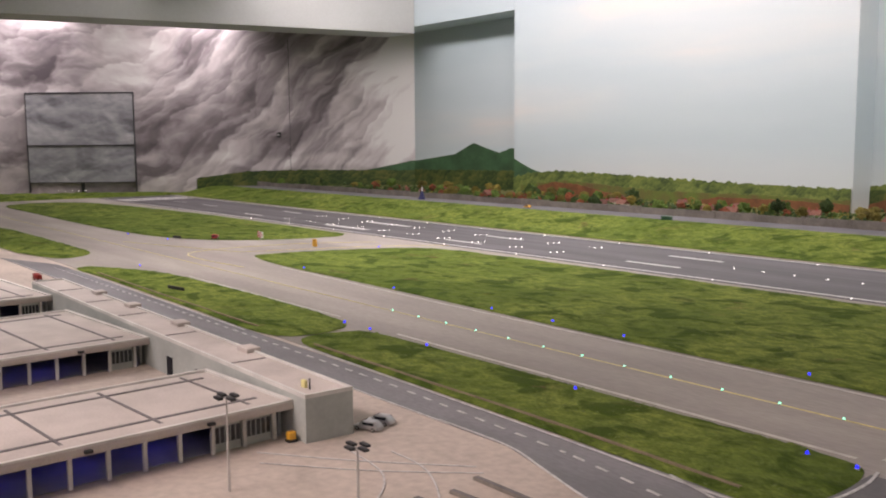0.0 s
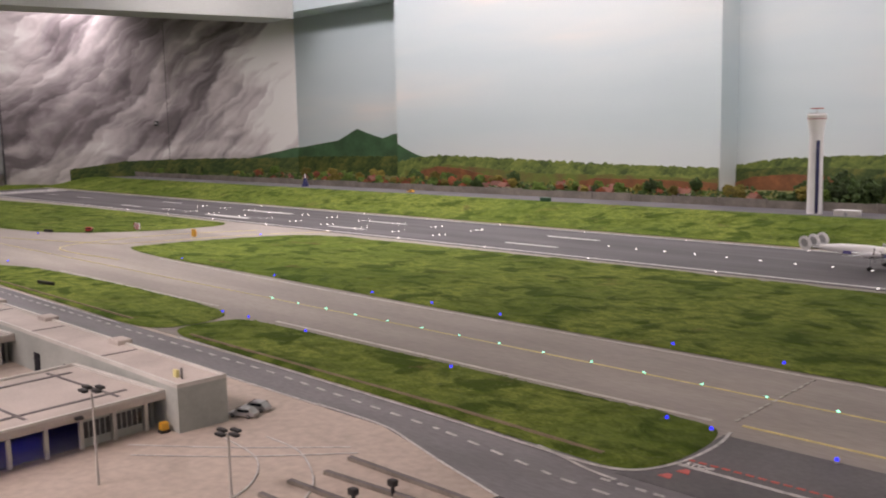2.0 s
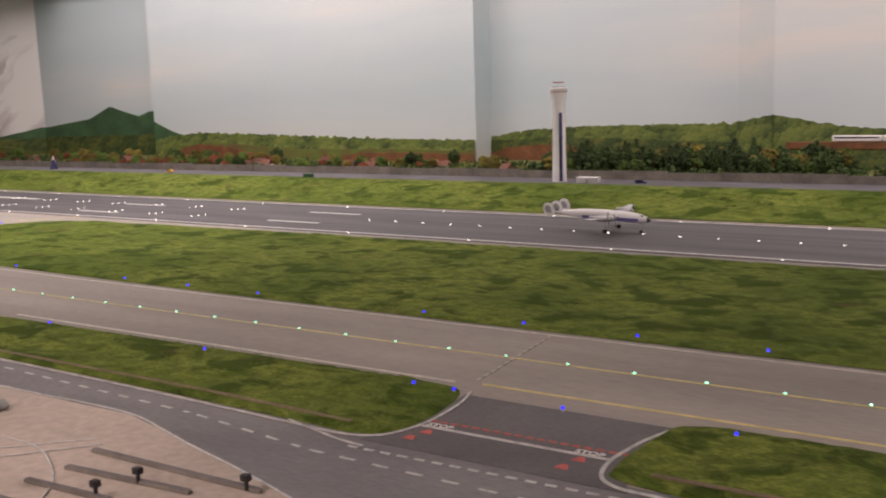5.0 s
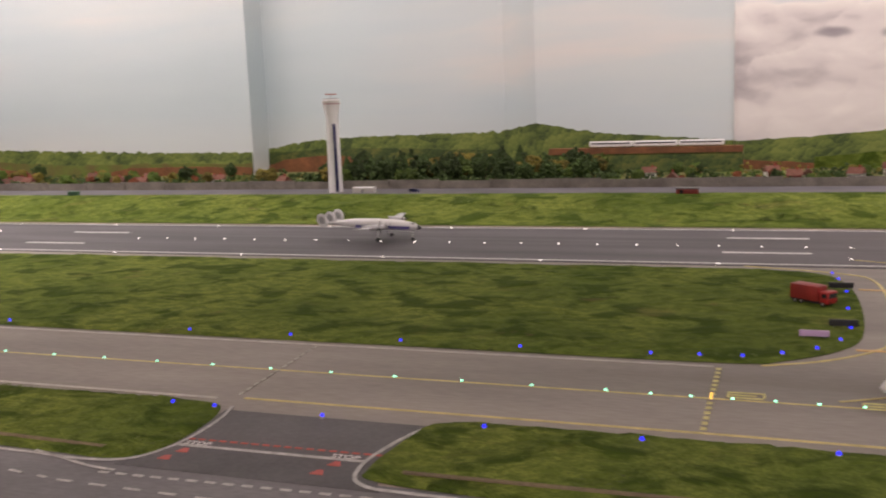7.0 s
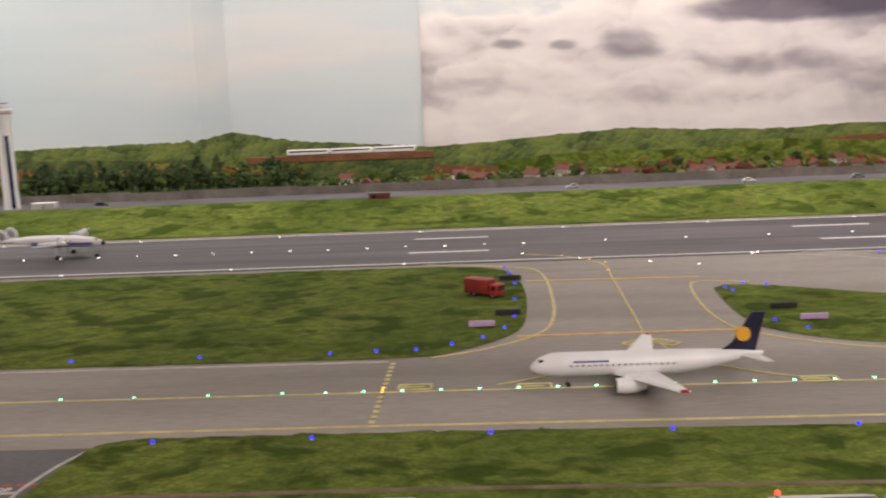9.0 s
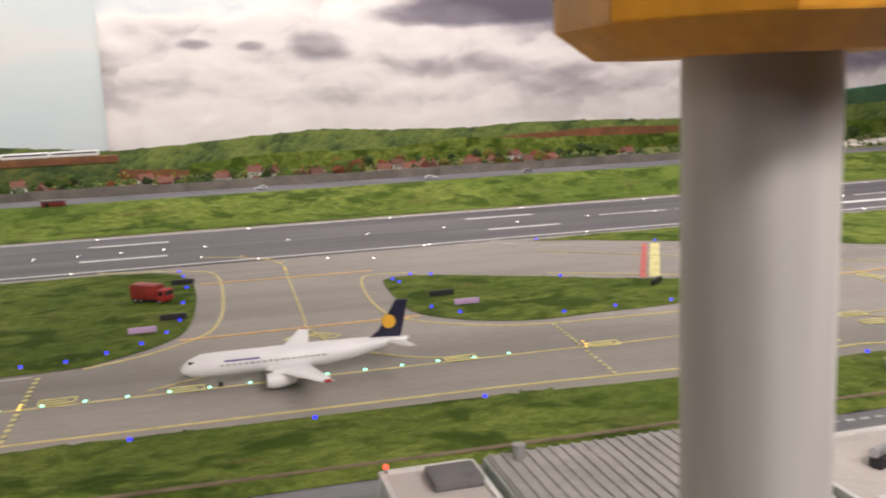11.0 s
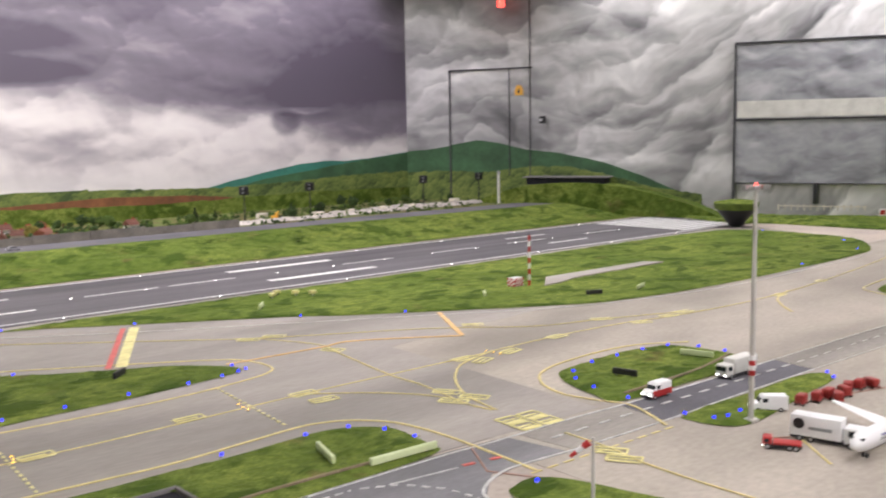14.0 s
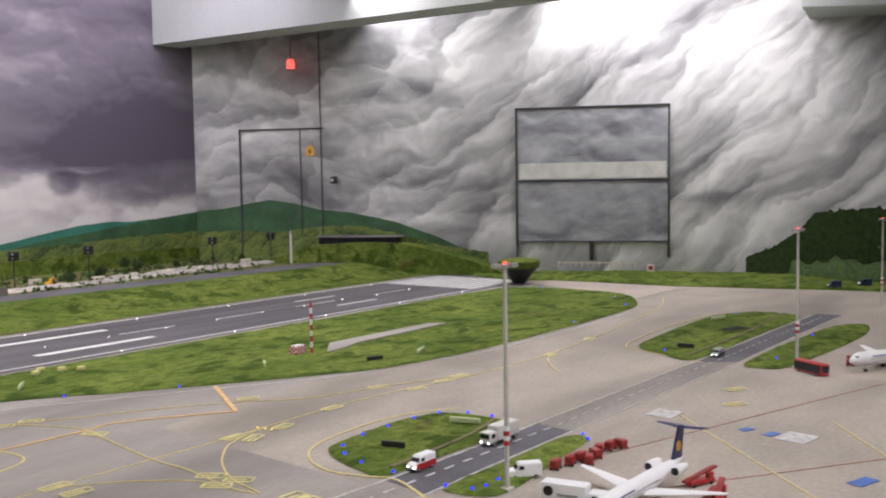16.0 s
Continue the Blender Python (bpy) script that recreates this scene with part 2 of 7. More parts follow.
    # heads: firm scalloped edges with a pale crown and a dark foot
    for sc, k in ((1.5, heads), (3.6, heads * 0.8)):
        rag = noise_(vec(wu, v, seed + 2.0 * sc), sc * 1.7 * size, 3, 0.55)
        add = n.new("ShaderNodeVectorMath")
        add.operation = "MULTIPLY_ADD"
        add.inputs[1].default_value = (0.55 / sc,) * 3
        l.new(rag.outputs["Color"], add.inputs[0]), l.new(vec(math_("MULTIPLY", wu, 0.7), math_("MULTIPLY", v, 1.15), seed), add.inputs[2])
        vo = n.new("ShaderNodeTexVoronoi")
        vo.feature = "SMOOTH_F1"
        vo.inputs["Scale"].default_value, vo.inputs["Smoothness"].default_value = sc * size, 0.18
        l.new(add.outputs[0], vo.inputs["Vector"])
        off = n.new("ShaderNodeVectorMath")
        off.operation = "SUBTRACT"
        l.new(add.outputs[0], off.inputs[0]), l.new(vo.outputs["Position"], off.inputs[1])
        lit = n.new("ShaderNodeVectorMath")
        lit.operation = "DOT_PRODUCT"
        lit.inputs[1].default_value = (-0.4 * sc * size, 0.85 * sc * size, 0)
        l.new(off.outputs[0], lit.inputs[0])
        tone = math_("MULTIPLY_ADD", lit.outputs["Value"], k, tone)
    sn = noise_(vec(math_("MULTIPLY", wu, 0.45), math_("MULTIPLY", z, 5.0), seed + 9.0), 1.5, 4, 0.5)
    tone = math_("MULTIPLY_ADD", math_("SUBTRACT", sn.outputs[0], 0.5), streak, tone)
    for mu, mz, ru, rz, amount, firm in masses:
        a = math_("MULTIPLY", math_("SUBTRACT", wu, mu), 1.0 / ru)
        c = math_("MULTIPLY", math_("SUBTRACT", wz, mz), 1.0 / rz)
        dist = math_("SQRT", math_("ADD", math_("MULTIPLY", a, a), math_("MULTIPLY", c, c)))
        mr = n.new("ShaderNodeMapRange")
        mr.interpolation_type = "SMOOTHSTEP"
        for k, x in ((1, firm), (2, 1.15), (3, amount), (4, 0.0)):
            mr.inputs[k].default_value = x
        l.new(dist, mr.inputs[0])
        tone = math_("ADD", tone, mr.outputs[0])
    ramp = n.new("ShaderNodeValToRGB")
    el = ramp.color_ramp.elements
    while len(el) < len(stops):
        el.new(0.5)
    for e, (p, c) in zip(el, stops):
        e.position, e.color = p, (*c, 1)
    l.new(tone, ramp.inputs[0])
    out = ramp.outputs[0]
    if horizon:
        z0, z1, col, amount = horizon
        mr = n.new("ShaderNodeMapRange")
        mr.interpolation_type = "SMOOTHSTEP"
        for k, x in ((1, z0), (2, z1), (3, amount), (4, 0.0)):
            mr.inputs[k].default_value = x
        l.new(math_("MULTIPLY_ADD", math_("SUBTRACT", sn.outputs[0], 0.5), 0.3, z), mr.inputs[0])
        mx = n.new("ShaderNodeMix")
        mx.data_type = "RGBA"
        mx.inputs["B"].default_value = (*col, 1)
        l.new(mr.outputs[0], mx.inputs["Factor"]), l.new(out, mx.inputs["A"])
        out = mx.outputs["Result"]
    l.new(out, b.inputs["Base Color"])
    return m


M = {}
M["apron"] = mat("apron_concrete", (0.50, 0.43, 0.37), 0.75, vary=0.24, scale=2.2, fine=60, bump=0.1)
M["apron_east"] = mat("worn_grey_apron", (0.405, 0.36, 0.305), 0.75, vary=0.2, scale=2.6, fine=70, bump=0.1, stretch=(0.8, 1.3, 1), smudge=(0.6, 0.7, 2.2, 0.47, 0.70))
M["taxi"] = mat("taxiway_asphalt", (0.34, 0.31, 0.28), 0.75, vary=0.2, scale=3.0, fine=90, bump=0.12, stretch=(0.35, 1.6, 1), smudge=(0.5, 0.45, 3.6, 0.46, 0.72))
M["runway"] = mat("runway_asphalt", (0.115, 0.107, 0.115), 0.6, vary=0.35, scale=4.0, fine=120, bump=0.12, stretch=(0.3, 2, 1), smudge=(0.75, 0.22, 11, 0.46, 0.66))
M["road_dark"] = mat("dark_road_asphalt", (0.125, 0.12, 0.135), 0.92, vary=0.25, scale=5.0, fine=120, bump=0.12)
M["road"] = mat("road_asphalt", (0.20, 0.195, 0.205), 0.65, vary=0.25, scale=5.0, fine=120, bump=0.12, stretch=(0.5, 1.5, 1), smudge=(0.35, 0.5, 7, 0.48, 0.7))
M["road_worn"] = mat("worn_brown_grey_road", (0.29, 0.265, 0.235), 0.7, vary=0.25, scale=5.0, fine=90, bump=0.12, stretch=(0.5, 1.5, 1), smudge=(0.4, 0.6, 6, 0.46, 0.7))
M["dark_pad"] = mat("dark_asphalt", (0.13, 0.125, 0.13), 0.65, vary=0.25, scale=5.0, fine=120, bump=0.12)
M["white_line"] = mat("white_line_paint", (0.8, 0.8, 0.78), 0.6, vary=0.15, scale=40, fine=300, bump=0.05)
M["road_line"] = mat("worn_white_road_paint", (0.56, 0.555, 0.54), 0.65, vary=0.3, scale=60, fine=300, bump=0.05)
M["edge_line"] = mat("worn_edge_line_paint", (0.55, 0.53, 0.48), 0.6, vary=0.2, scale=40, fine=300, bump=0.05)
M["yellow_line"] = mat("yellow_line_paint", (0.66, 0.56, 0.24), 0.6, vary=0.2, scale=40, fine=300, bump=0.05)
M["pale_yellow"] = mat("pale_yellow_box_paint", (0.74, 0.68, 0.30), 0.6, vary=0.2, scale=40, fine=300, bump=0.05)
M["orange_line"] = mat("orange_yellow_line_paint", (0.74, 0.48, 0.20), 0.6, vary=0.2, scale=40, fine=300, bump=0.05)
M["faded_red"] = mat("faded_red_line_paint", (0.38, 0.22, 0.17), 0.6, vary=0.2, scale=40, fine=300, bump=0.05)
M["red_line"] = mat("red_line_paint", (0.58, 0.12, 0.10), 0.6, vary=0.2, scale=40, fine=300, bump=0.05)
M["blue_paint"] = mat("blue_line_paint", (0.08, 0.16, 0.45), 0.6, vary=0.2, scale=40, fine=300, bump=0.05)


def grass_mat(name):
    """Static grass: light and dark green tufts in uneven patches, straw and bare spots."""
    m = bpy.data.materials.new(name)
    m.use_nodes = True
    n, l = m.node_tree.nodes, m.node_tree.links
    b = n["Principled BSDF"]
    b.inputs["Roughness"].default_value = 0.95
    b.inputs["Specular IOR Level"].default_value = 0.1
    tc = n.new("ShaderNodeTexCoord")
    mp = n.new("ShaderNodeMapping")
    mp.inputs["Scale"].default_value = (0.85, 1.15, 1)
    l.new(tc.outputs["Object"], mp.inputs[0])

    def layer(scale, detail, lo, hi, dist=0.0):
        t = n.new("ShaderNodeTexNoise")
        t.inputs["Scale"].default_value, t.inputs["Detail"].default_value, t.inputs["Distortion"].default_value = scale, detail, dist
        t.inputs["Roughness"].default_value = 0.56
        l.new(mp.outputs[0], t.inputs["Vector"])
        r = n.new("ShaderNodeMapRange")
        r.inputs["From Min"].default_value, r.inputs["From Max"].default_value = lo, hi
        l.new(t.outputs[0], r.inputs[0])
        return r.outputs[0], t.outputs[0]

    def blend(base, color, factor, strength=1.0):
        x = n.new("ShaderNodeMix")
        x.data_type = "RGBA"
        if isinstance(base, tuple):
            x.inputs["A"].default_value = (*base, 1)
        else:
            l.new(base, x.inputs["A"])
        x.inputs["B"].default_value = (*color, 1)
        k = n.new("ShaderNodeMath")
        k.operation = "MULTIPLY"
        k.inputs[1].default_value = strength
        l.new(factor, k.inputs[0]), l.new(k.outputs[0], x.inputs["Factor"])
        return x.outputs["Result"]

    wide, _ = layer(2.2, 3, 0.4, 0.65)
    patch, p0 = layer(8.5, 7, 0.525, 0.60, 0.45)
    lump, _ = layer(15.0, 5, 0.53, 0.62, 0.2)
    drift, _ = layer(2.6, 5, 0.48, 0.62, 0.5)
    bare, _ = layer(6.1, 6, 0.665, 0.70, 0.5)
    straw, _ = layer(5.0, 5, 0.62, 0.70, 0.3)
    grain, g0 = layer(140, 3, 0.35, 0.68)
    mid, _ = layer(34, 4, 0.44, 0.58)
    c = blend((0.235, 0.285, 0.06), (0.16, 0.215, 0.042), wide)
    c = blend(c, (0.075, 0.12, 0.018), drift, 0.55)
    c = blend(c, (0.034, 0.066, 0.008), patch, 0.82)
    c = blend(c, (0.055, 0.095, 0.012), lump, 0.6)
    c = blend(c, (0.20, 0.17, 0.06), straw, 0.55)
    c = blend(c, (0.16, 0.10, 0.05), bare, 0.6)
    c = blend(c, (0.05, 0.09, 0.012), mid, 0.45)
    c = blend(c, (0.045, 0.075, 0.010), grain, 0.5)
    l.new(c, b.inputs["Base Color"])
    bp = n.new("ShaderNodeBump")
    bp.inputs["Strength"].default_value, bp.inputs["Distance"].default_value = 0.8, 0.003
    bq = n.new("ShaderNodeBump")
    bq.inputs["Strength"].default_value, bq.inputs["Distance"].default_value = 0.9, 0.05
    l.new(p0, bq.inputs["Height"]), l.new(bq.outputs[0], bp.inputs["Normal"])
    l.new(g0, bp.inputs["Height"]), l.new(bp.outputs[0], b.inputs["Normal"])
    return m


M["grass"] = grass_mat("static_grass")
M["tuft"] = mat("dark_grass_tuft", (0.11, 0.155, 0.022), 0.95, vary=0.4, scale=30, fine=300, bump=0.5, rand=0.2)
M["earth"] = mat("bare_earth", (0.22, 0.17, 0.11), 0.95, vary=0.3, scale=20, fine=200, bump=0.4)
M["white"] = mat("white_plastic", (0.82, 0.82, 0.82), 0.35, vary=0.06, scale=20, bump=0.02)
M["dirty_white"] = mat("weathered_white_paint", (0.66, 0.65, 0.61), 0.55, vary=0.15, scale=14, fine=90, bump=0.05)
M["grey"] = mat("grey_plastic", (0.33, 0.34, 0.34), 0.5, vary=0.15, scale=20, bump=0.04)
M["facade"] = mat("pale_green_grey_facade", (0.42, 0.45, 0.42), 0.6, vary=0.12, scale=12, fine=120, bump=0.05)
M["roof"] = mat("gravel_flat_roof", (0.55, 0.50, 0.46), 0.85, vary=0.16, scale=9, fine=260, bump=0.2)
M["roof_seam"] = mat("dark_roof_seam", (0.16, 0.15, 0.15), 0.8, vary=0.2, scale=30)
# near-black without gloss: the shade inside openings and pits, put into the colour
M["dark"] = mat("painted_interior_shade", (0.03, 0.03, 0.035), 0.8, vary=0.3, scale=20)
M["dark"].node_tree.nodes["Principled BSDF"].inputs["Specular IOR Level"].default_value = 0.05
M["black"] = mat("black_plastic", (0.02, 0.02, 0.022), 0.5, vary=0.3, scale=20)
M["rubber"] = mat("black_rubber", (0.025, 0.025, 0.025), 0.8, vary=0.2, scale=60)
M["red"] = mat("red_paint", (0.44, 0.025, 0.025), 0.4, vary=0.15, scale=30, bump=0.03)
M["dark_red"] = mat("dark_red_paint", (0.30, 0.03, 0.025), 0.45, vary=0.2, scale=30, bump=0.03)
M["navy"] = mat("navy_paint", (0.02, 0.025, 0.10), 0.35, vary=0.15, scale=30, bump=0.02)
M["tail"] = mat("blue_black_tail_paint", (0.012, 0.012, 0.04), 0.4, vary=0.15, scale=30, bump=0.02)
M["purple_grey"] = mat("violet_blue_stripe", (0.12, 0.11, 0.32), 0.4, vary=0.15, scale=30, bump=0.02)
M["gold"] = mat("golden_yellow_paint", (0.80, 0.42, 0.04), 0.4, vary=0.1, scale=30, bump=0.02)
M["silver"] = mat("silver_metal", (0.6, 0.6, 0.62), 0.3, 0.8, vary=0.1, scale=30, bump=0.02)
M["glass"] = mat("dark_window_glass", (0.02, 0.025, 0.03), 0.08, vary=0.1, scale=10, bump=0)
M["steel"] = mat("galvanised_steel", (0.45, 0.45, 0.44), 0.45, 0.6, vary=0.15, scale=40, bump=0.05)
M["pole"] = mat("pale_grey_pole_paint", (0.52, 0.50, 0.47), 0.5, vary=0.12, scale=40, bump=0.03)
M["orange"] = mat("amber_orange_panel", (0.72, 0.32, 0.015), 0.5, vary=0.15, scale=18, fine=60, bump=0.03, stretch=(3, 3, 0.3))
M["shaft"] = mat("light_concrete_shaft", (0.55, 0.53, 0.50), 0.65, vary=0.14, scale=60, fine=120, bump=0.06, stretch=(1.5, 1.5, 0.12))
M["fence"] = mat("grey_fence_boards", (0.22, 0.20, 0.17), 0.8, vary=0.3, scale=14, fine=160, bump=0.2)
M["trunk"] = mat("brown_trunk", (0.09, 0.06, 0.035), 0.9, vary=0.3, scale=40, bump=0.3)
M["leaf_dark"] = mat("dark_green_foliage", (0.035, 0.065, 0.014), 0.95, vary=0.4, scale=40, fine=200, bump=0.5, rand=0.35)
M["leaf_green"] = mat("mid_green_foliage", (0.085, 0.14, 0.022), 0.95, vary=0.4, scale=40, fine=200, bump=0.5, rand=0.35)
M["leaf_olive"] = mat("olive_autumn_foliage", (0.17, 0.14, 0.025), 0.95, vary=0.4, scale=40, fine=200, bump=0.5, rand=0.35)
M["leaf_red"] = mat("russet_autumn_foliage", (0.20, 0.06, 0.025), 0.95, vary=0.4, scale=40, fine=200, bump=0.5, rand=0.35)
M["tile_roof"] = mat("red_tile_roof", (0.15, 0.06, 0.04), 0.8, vary=0.25, scale=60, bump=0.2, rand=0.3)
M["plaster"] = mat("pale_house_plaster", (0.62, 0.57, 0.48), 0.8, vary=0.15, scale=30, bump=0.08, rand=0.2)
M["ceiling"] = mat("white_ceiling_paint", (0.66, 0.68, 0.67), 0.8, vary=0.06, scale=2, fine=60, bump=0.05)
M["beam"] = mat("pale_grey_beam_paint", (0.52, 0.54, 0.53), 0.8, vary=0.08, scale=1.5, fine=60, bump=0.05)
M["carpet"] = mat("dark_room_carpet", (0.06, 0.06, 0.07), 0.95, vary=0.2, scale=6, bump=0.2)
M["plain_wall"] = mat("grey_room_wall_paint", (0.45, 0.46, 0.47), 0.8, vary=0.06, scale=2, bump=0.03)
M["hill_far"] = mat("painted_blue_green_mountain", (0.045, 0.115, 0.05), 0.7, vary=0.35, scale=5, fine=40, bump=0)
M["hill_teal"] = mat("painted_teal_mountain", (0.04, 0.19, 0.14), 0.7, vary=0.25, scale=5, fine=40, bump=0)
M["hill_mid"] = woods("painted_bright_green_woods", (0.185, 0.23, 0.052), (0.042, 0.073, 0.017), (0.112, 0.158, 0.033))
M["hill_dark"] = woods("painted_dark_woods", (0.13, 0.14, 0.03), (0.022, 0.045, 0.010), (0.05, 0.085, 0.018))
M["field"] = mat("painted_russet_field", (0.19, 0.075, 0.028), 0.7, vary=0.35, scale=10, fine=50, bump=0)
M["meadow"] = mat("model_meadow", (0.12, 0.18, 0.03), 0.95, vary=0.4, scale=10, fine=160, bump=0.4, tint=(0.14, 0.10, 0.04))
M["lamp_white"] = mat("white_light_lens", (1.0, 0.97, 0.9), 0.3, vary=0, bump=0, emit=5)
M["lamp_blue"] = mat("blue_light_lens", (0.01, 0.015, 1.0), 0.3, vary=0, bump=0, emit=2.2)
M["lamp_bay"] = mat("blue_bay_tube", (0.10, 0.10, 1.0), 0.3, vary=0, bump=0, emit=1.6)
M["lamp_green"] = mat("green_white_light_lens", (0.30, 1.0, 0.66), 0.3, vary=0, bump=0, emit=3)
M["lamp_amber"] = mat("amber_light_lens", (1.0, 0.6, 0.08), 0.3, vary=0, bump=0, emit=1.4)
M["lamp_red"] = mat("red_light_lens", (1.0, 0.06, 0.04), 0.3, vary=0, bump=0, emit=2.6)
M["sky_blue"] = mural("painted_pale_blue_sky", [(0.0, (0.46, 0.57, 0.61)), (0.48, (0.54, 0.63, 0.66)), (0.64, (0.60, 0.66, 0.67)), (0.80, (0.74, 0.70, 0.67))], 0.7, (0.5, 1, 3.0), 0.35, (0.15, 0.42, (0.70, 0.69, 0.67), 0.45), 3.1, 4, relief=0.15, gain=1.7)
M["sky_long"] = clouds("painted_cumulus_to_dark_sky", (-0.05, 2.3), (1, 0), [(0.0, (0.10, 0.085, 0.115)), (0.22, (0.20, 0.18, 0.215)), (0.38, (0.40, 0.37, 0.39)), (0.52, (0.70, 0.66, 0.65)), (0.70, (0.86, 0.83, 0.80)), (0.80, (0.70, 0.73, 0.74)), (0.92, (0.55, 0.65, 0.69))],
    [(1.3, 1.25, 1.0, 0.42, 0.30, 0.8), (1.9, 0.5, 1.6, 0.45, 0.07, 0.3), (4.65, 1.30, 2.3, 0.64, -0.33, 0.85), (5.5, 0.78, 0.75, 0.33, -0.27, 0.75), (3.0, 0.86, 0.65, 0.085, -0.36, 0.6), (2.9, 1.05, 0.8, 0.13, -0.30, 0.6), (1.48, 0.72, 0.10, 0.035, -0.20, 0.3), (1.77, 0.71, 0.09, 0.035, -0.20, 0.3), (2.12, 0.68, 0.20, 0.10, -0.22, 0.4), (2.85, 0.60, 0.55, 0.07, -0.16, 0.3), (1.35, 0.50, 0.45, 0.07, -0.10, 0.2), (2.3, 0.42, 0.7, 0.06, -0.07, 0.2), (4.86, 0.60, 0.12, 0.09, -0.25, 0.5), (5.0, 0.68, 0.20, 0.03, 0.25, 0.4), (3.35, 0.62, 0.4, 0.08, 0.12, 0.4), (4.1, 0.60, 0.32, 0.08, 0.12, 0.4)],
    None, 0.26, 0.36, 0.18, (0.24, 0.46, (0.72, 0.69, 0.68), 0.55), 8.3, 1.0, 0.16, heads=0.10)
GREYS = [(0.0, (0.085, 0.083, 0.09)), (0.25, (0.20, 0.198, 0.205)), (0.45, (0.36, 0.357, 0.36)), (0.65, (0.58, 0.575, 0.575)), (0.88, (0.86, 0.85, 0.84))]
VIOLETS = [(0.0, (0.085, 0.072, 0.082)), (0.25, (0.19, 0.165, 0.175)), (0.45, (0.35, 0.315, 0.33)), (0.65, (0.57, 0.525, 0.535)), (0.88, (0.78, 0.77, 0.76))]
M["sky_storm"] = clouds("painted_storm_clouds", (5.78, 2.30), (1.78, -4.0), GREYS,
    [(1.95, 0.58, 0.9, 0.26, -0.22, 0.1), (1.1, 0.66, 0.8, 0.20, -0.12, 0.1), (0.5, 1.10, 0.6, 0.40, 0.07, 0.1), (1.75, 1.30, 0.5, 0.35, 0.08, 0.1), (2.5, 1.40, 1.0, 0.35, 0.20, 0.1), (3.7, 1.15, 0.42, 0.85, 0.28, 0.1), (4.15, 0.9, 0.4, 0.9, 0.12, 0.1), (3.0, 0.42, 0.7, 0.05, -0.20, 0.2), (3.3, 0.26, 1.4, 0.13, 0.24, 0.4), (1.9, 0.31, 0.8, 0.06, 0.16, 0.3)],
    (1.5, 0.75), 0.80, 0.72, 0.16, None, 1.4, 1.0, 0.42, heads=0.30)
M["sky_storm_west"] = clouds("painted_storm_clouds_violet", (-10.2, -2.32), (3.82, 4.92), VIOLETS,
    [(4.65, 1.10, 0.6, 0.5, -0.08, 0.1), (4.5, 0.62, 1.1, 0.20, -0.13, 0.1), (5.35, 1.22, 0.45, 0.4, -0.06, 0.2), (3.55, 1.25, 0.55, 0.35, 0.20, 0.1), (2.75, 1.45, 0.6, 0.14, -0.18, 0.1), (5.75, 0.55, 0.5, 0.25, 0.12, 0.1), (6.2, 0.95, 0.50, 0.9, 0.50, 0.3), (4.7, 0.33, 1.6, 0.07, 0.18, 0.3), (3.6, 0.45, 0.7, 0.06, -0.12, 0.2)],
    (3.6, 0.9), 0.85, 0.72, 0.16, None, 12.4, 1.0, 0.42, heads=0.30)

# ==== builders ====


def link(name, bm, material, parent=None, label="", smooth=True):
    me = bpy.data.meshes.new(name)
    bm.to_mesh(me)
    bm.free()
    me.materials.append(material)
    if smooth:
        me.shade_smooth()
        me.set_sharp_from_angle(angle=radians(35))
    ob = new(name, me)
    ob.parent = parent
    if label:
        tagged(ob, label)
    return ob


def part(name, bm, material, parent, label=""):
    return link(name, bm, material, parent, label)


def thing(name, m, label, category, group="", kind=""):
    ob = new(name)
    ob.empty_display_size = 0.02
    ob.matrix_world = m
    return tagged(ob, label, category, group, kind)


def B():
    return bmesh.new()


def box(bm, x0, y0, z0, x1, y1, z1, bevel=0.0, m=None):
    r = bmesh.ops.create_cube(bm, size=1.0)
    vs = r["verts"]
    bmesh.ops.transform(bm, matrix=Matrix.Translation(((x0 + x1) / 2, (y0 + y1) / 2, (z0 + z1) / 2)) @ Matrix.Diagonal((abs(x1 - x0), abs(y1 - y0), abs(z1 - z0), 1)), verts=vs)
    if bevel:
        es = list({e for v in vs for e in v.link_edges})
        r2 = bmesh.ops.bevel(bm, geom=es, offset=bevel, segments=2, affect="EDGES", profile=0.5)
        vs = list({v for f in r2["faces"] for v in f.verts} | {v for v in vs if v.is_valid})
    if m is not None:
        bmesh.ops.transform(bm, matrix=m, verts=vs)
    return bm


def rod(bm, a, b, r0, r1=None, seg=10):
    a, b = Vector(a), Vector(b)
    d = b - a
    r = bmesh.ops.create_cone(bm, cap_ends=True, segments=seg, radius1=r0, radius2=r0 if r1 is None else r1, depth=d.length)
    bmesh.ops.transform(bm, matrix=Matrix.Translation((a + b) / 2) @ d.to_track_quat("Z", "Y").to_matrix().to_4x4(), verts=r["verts"])
    return bm


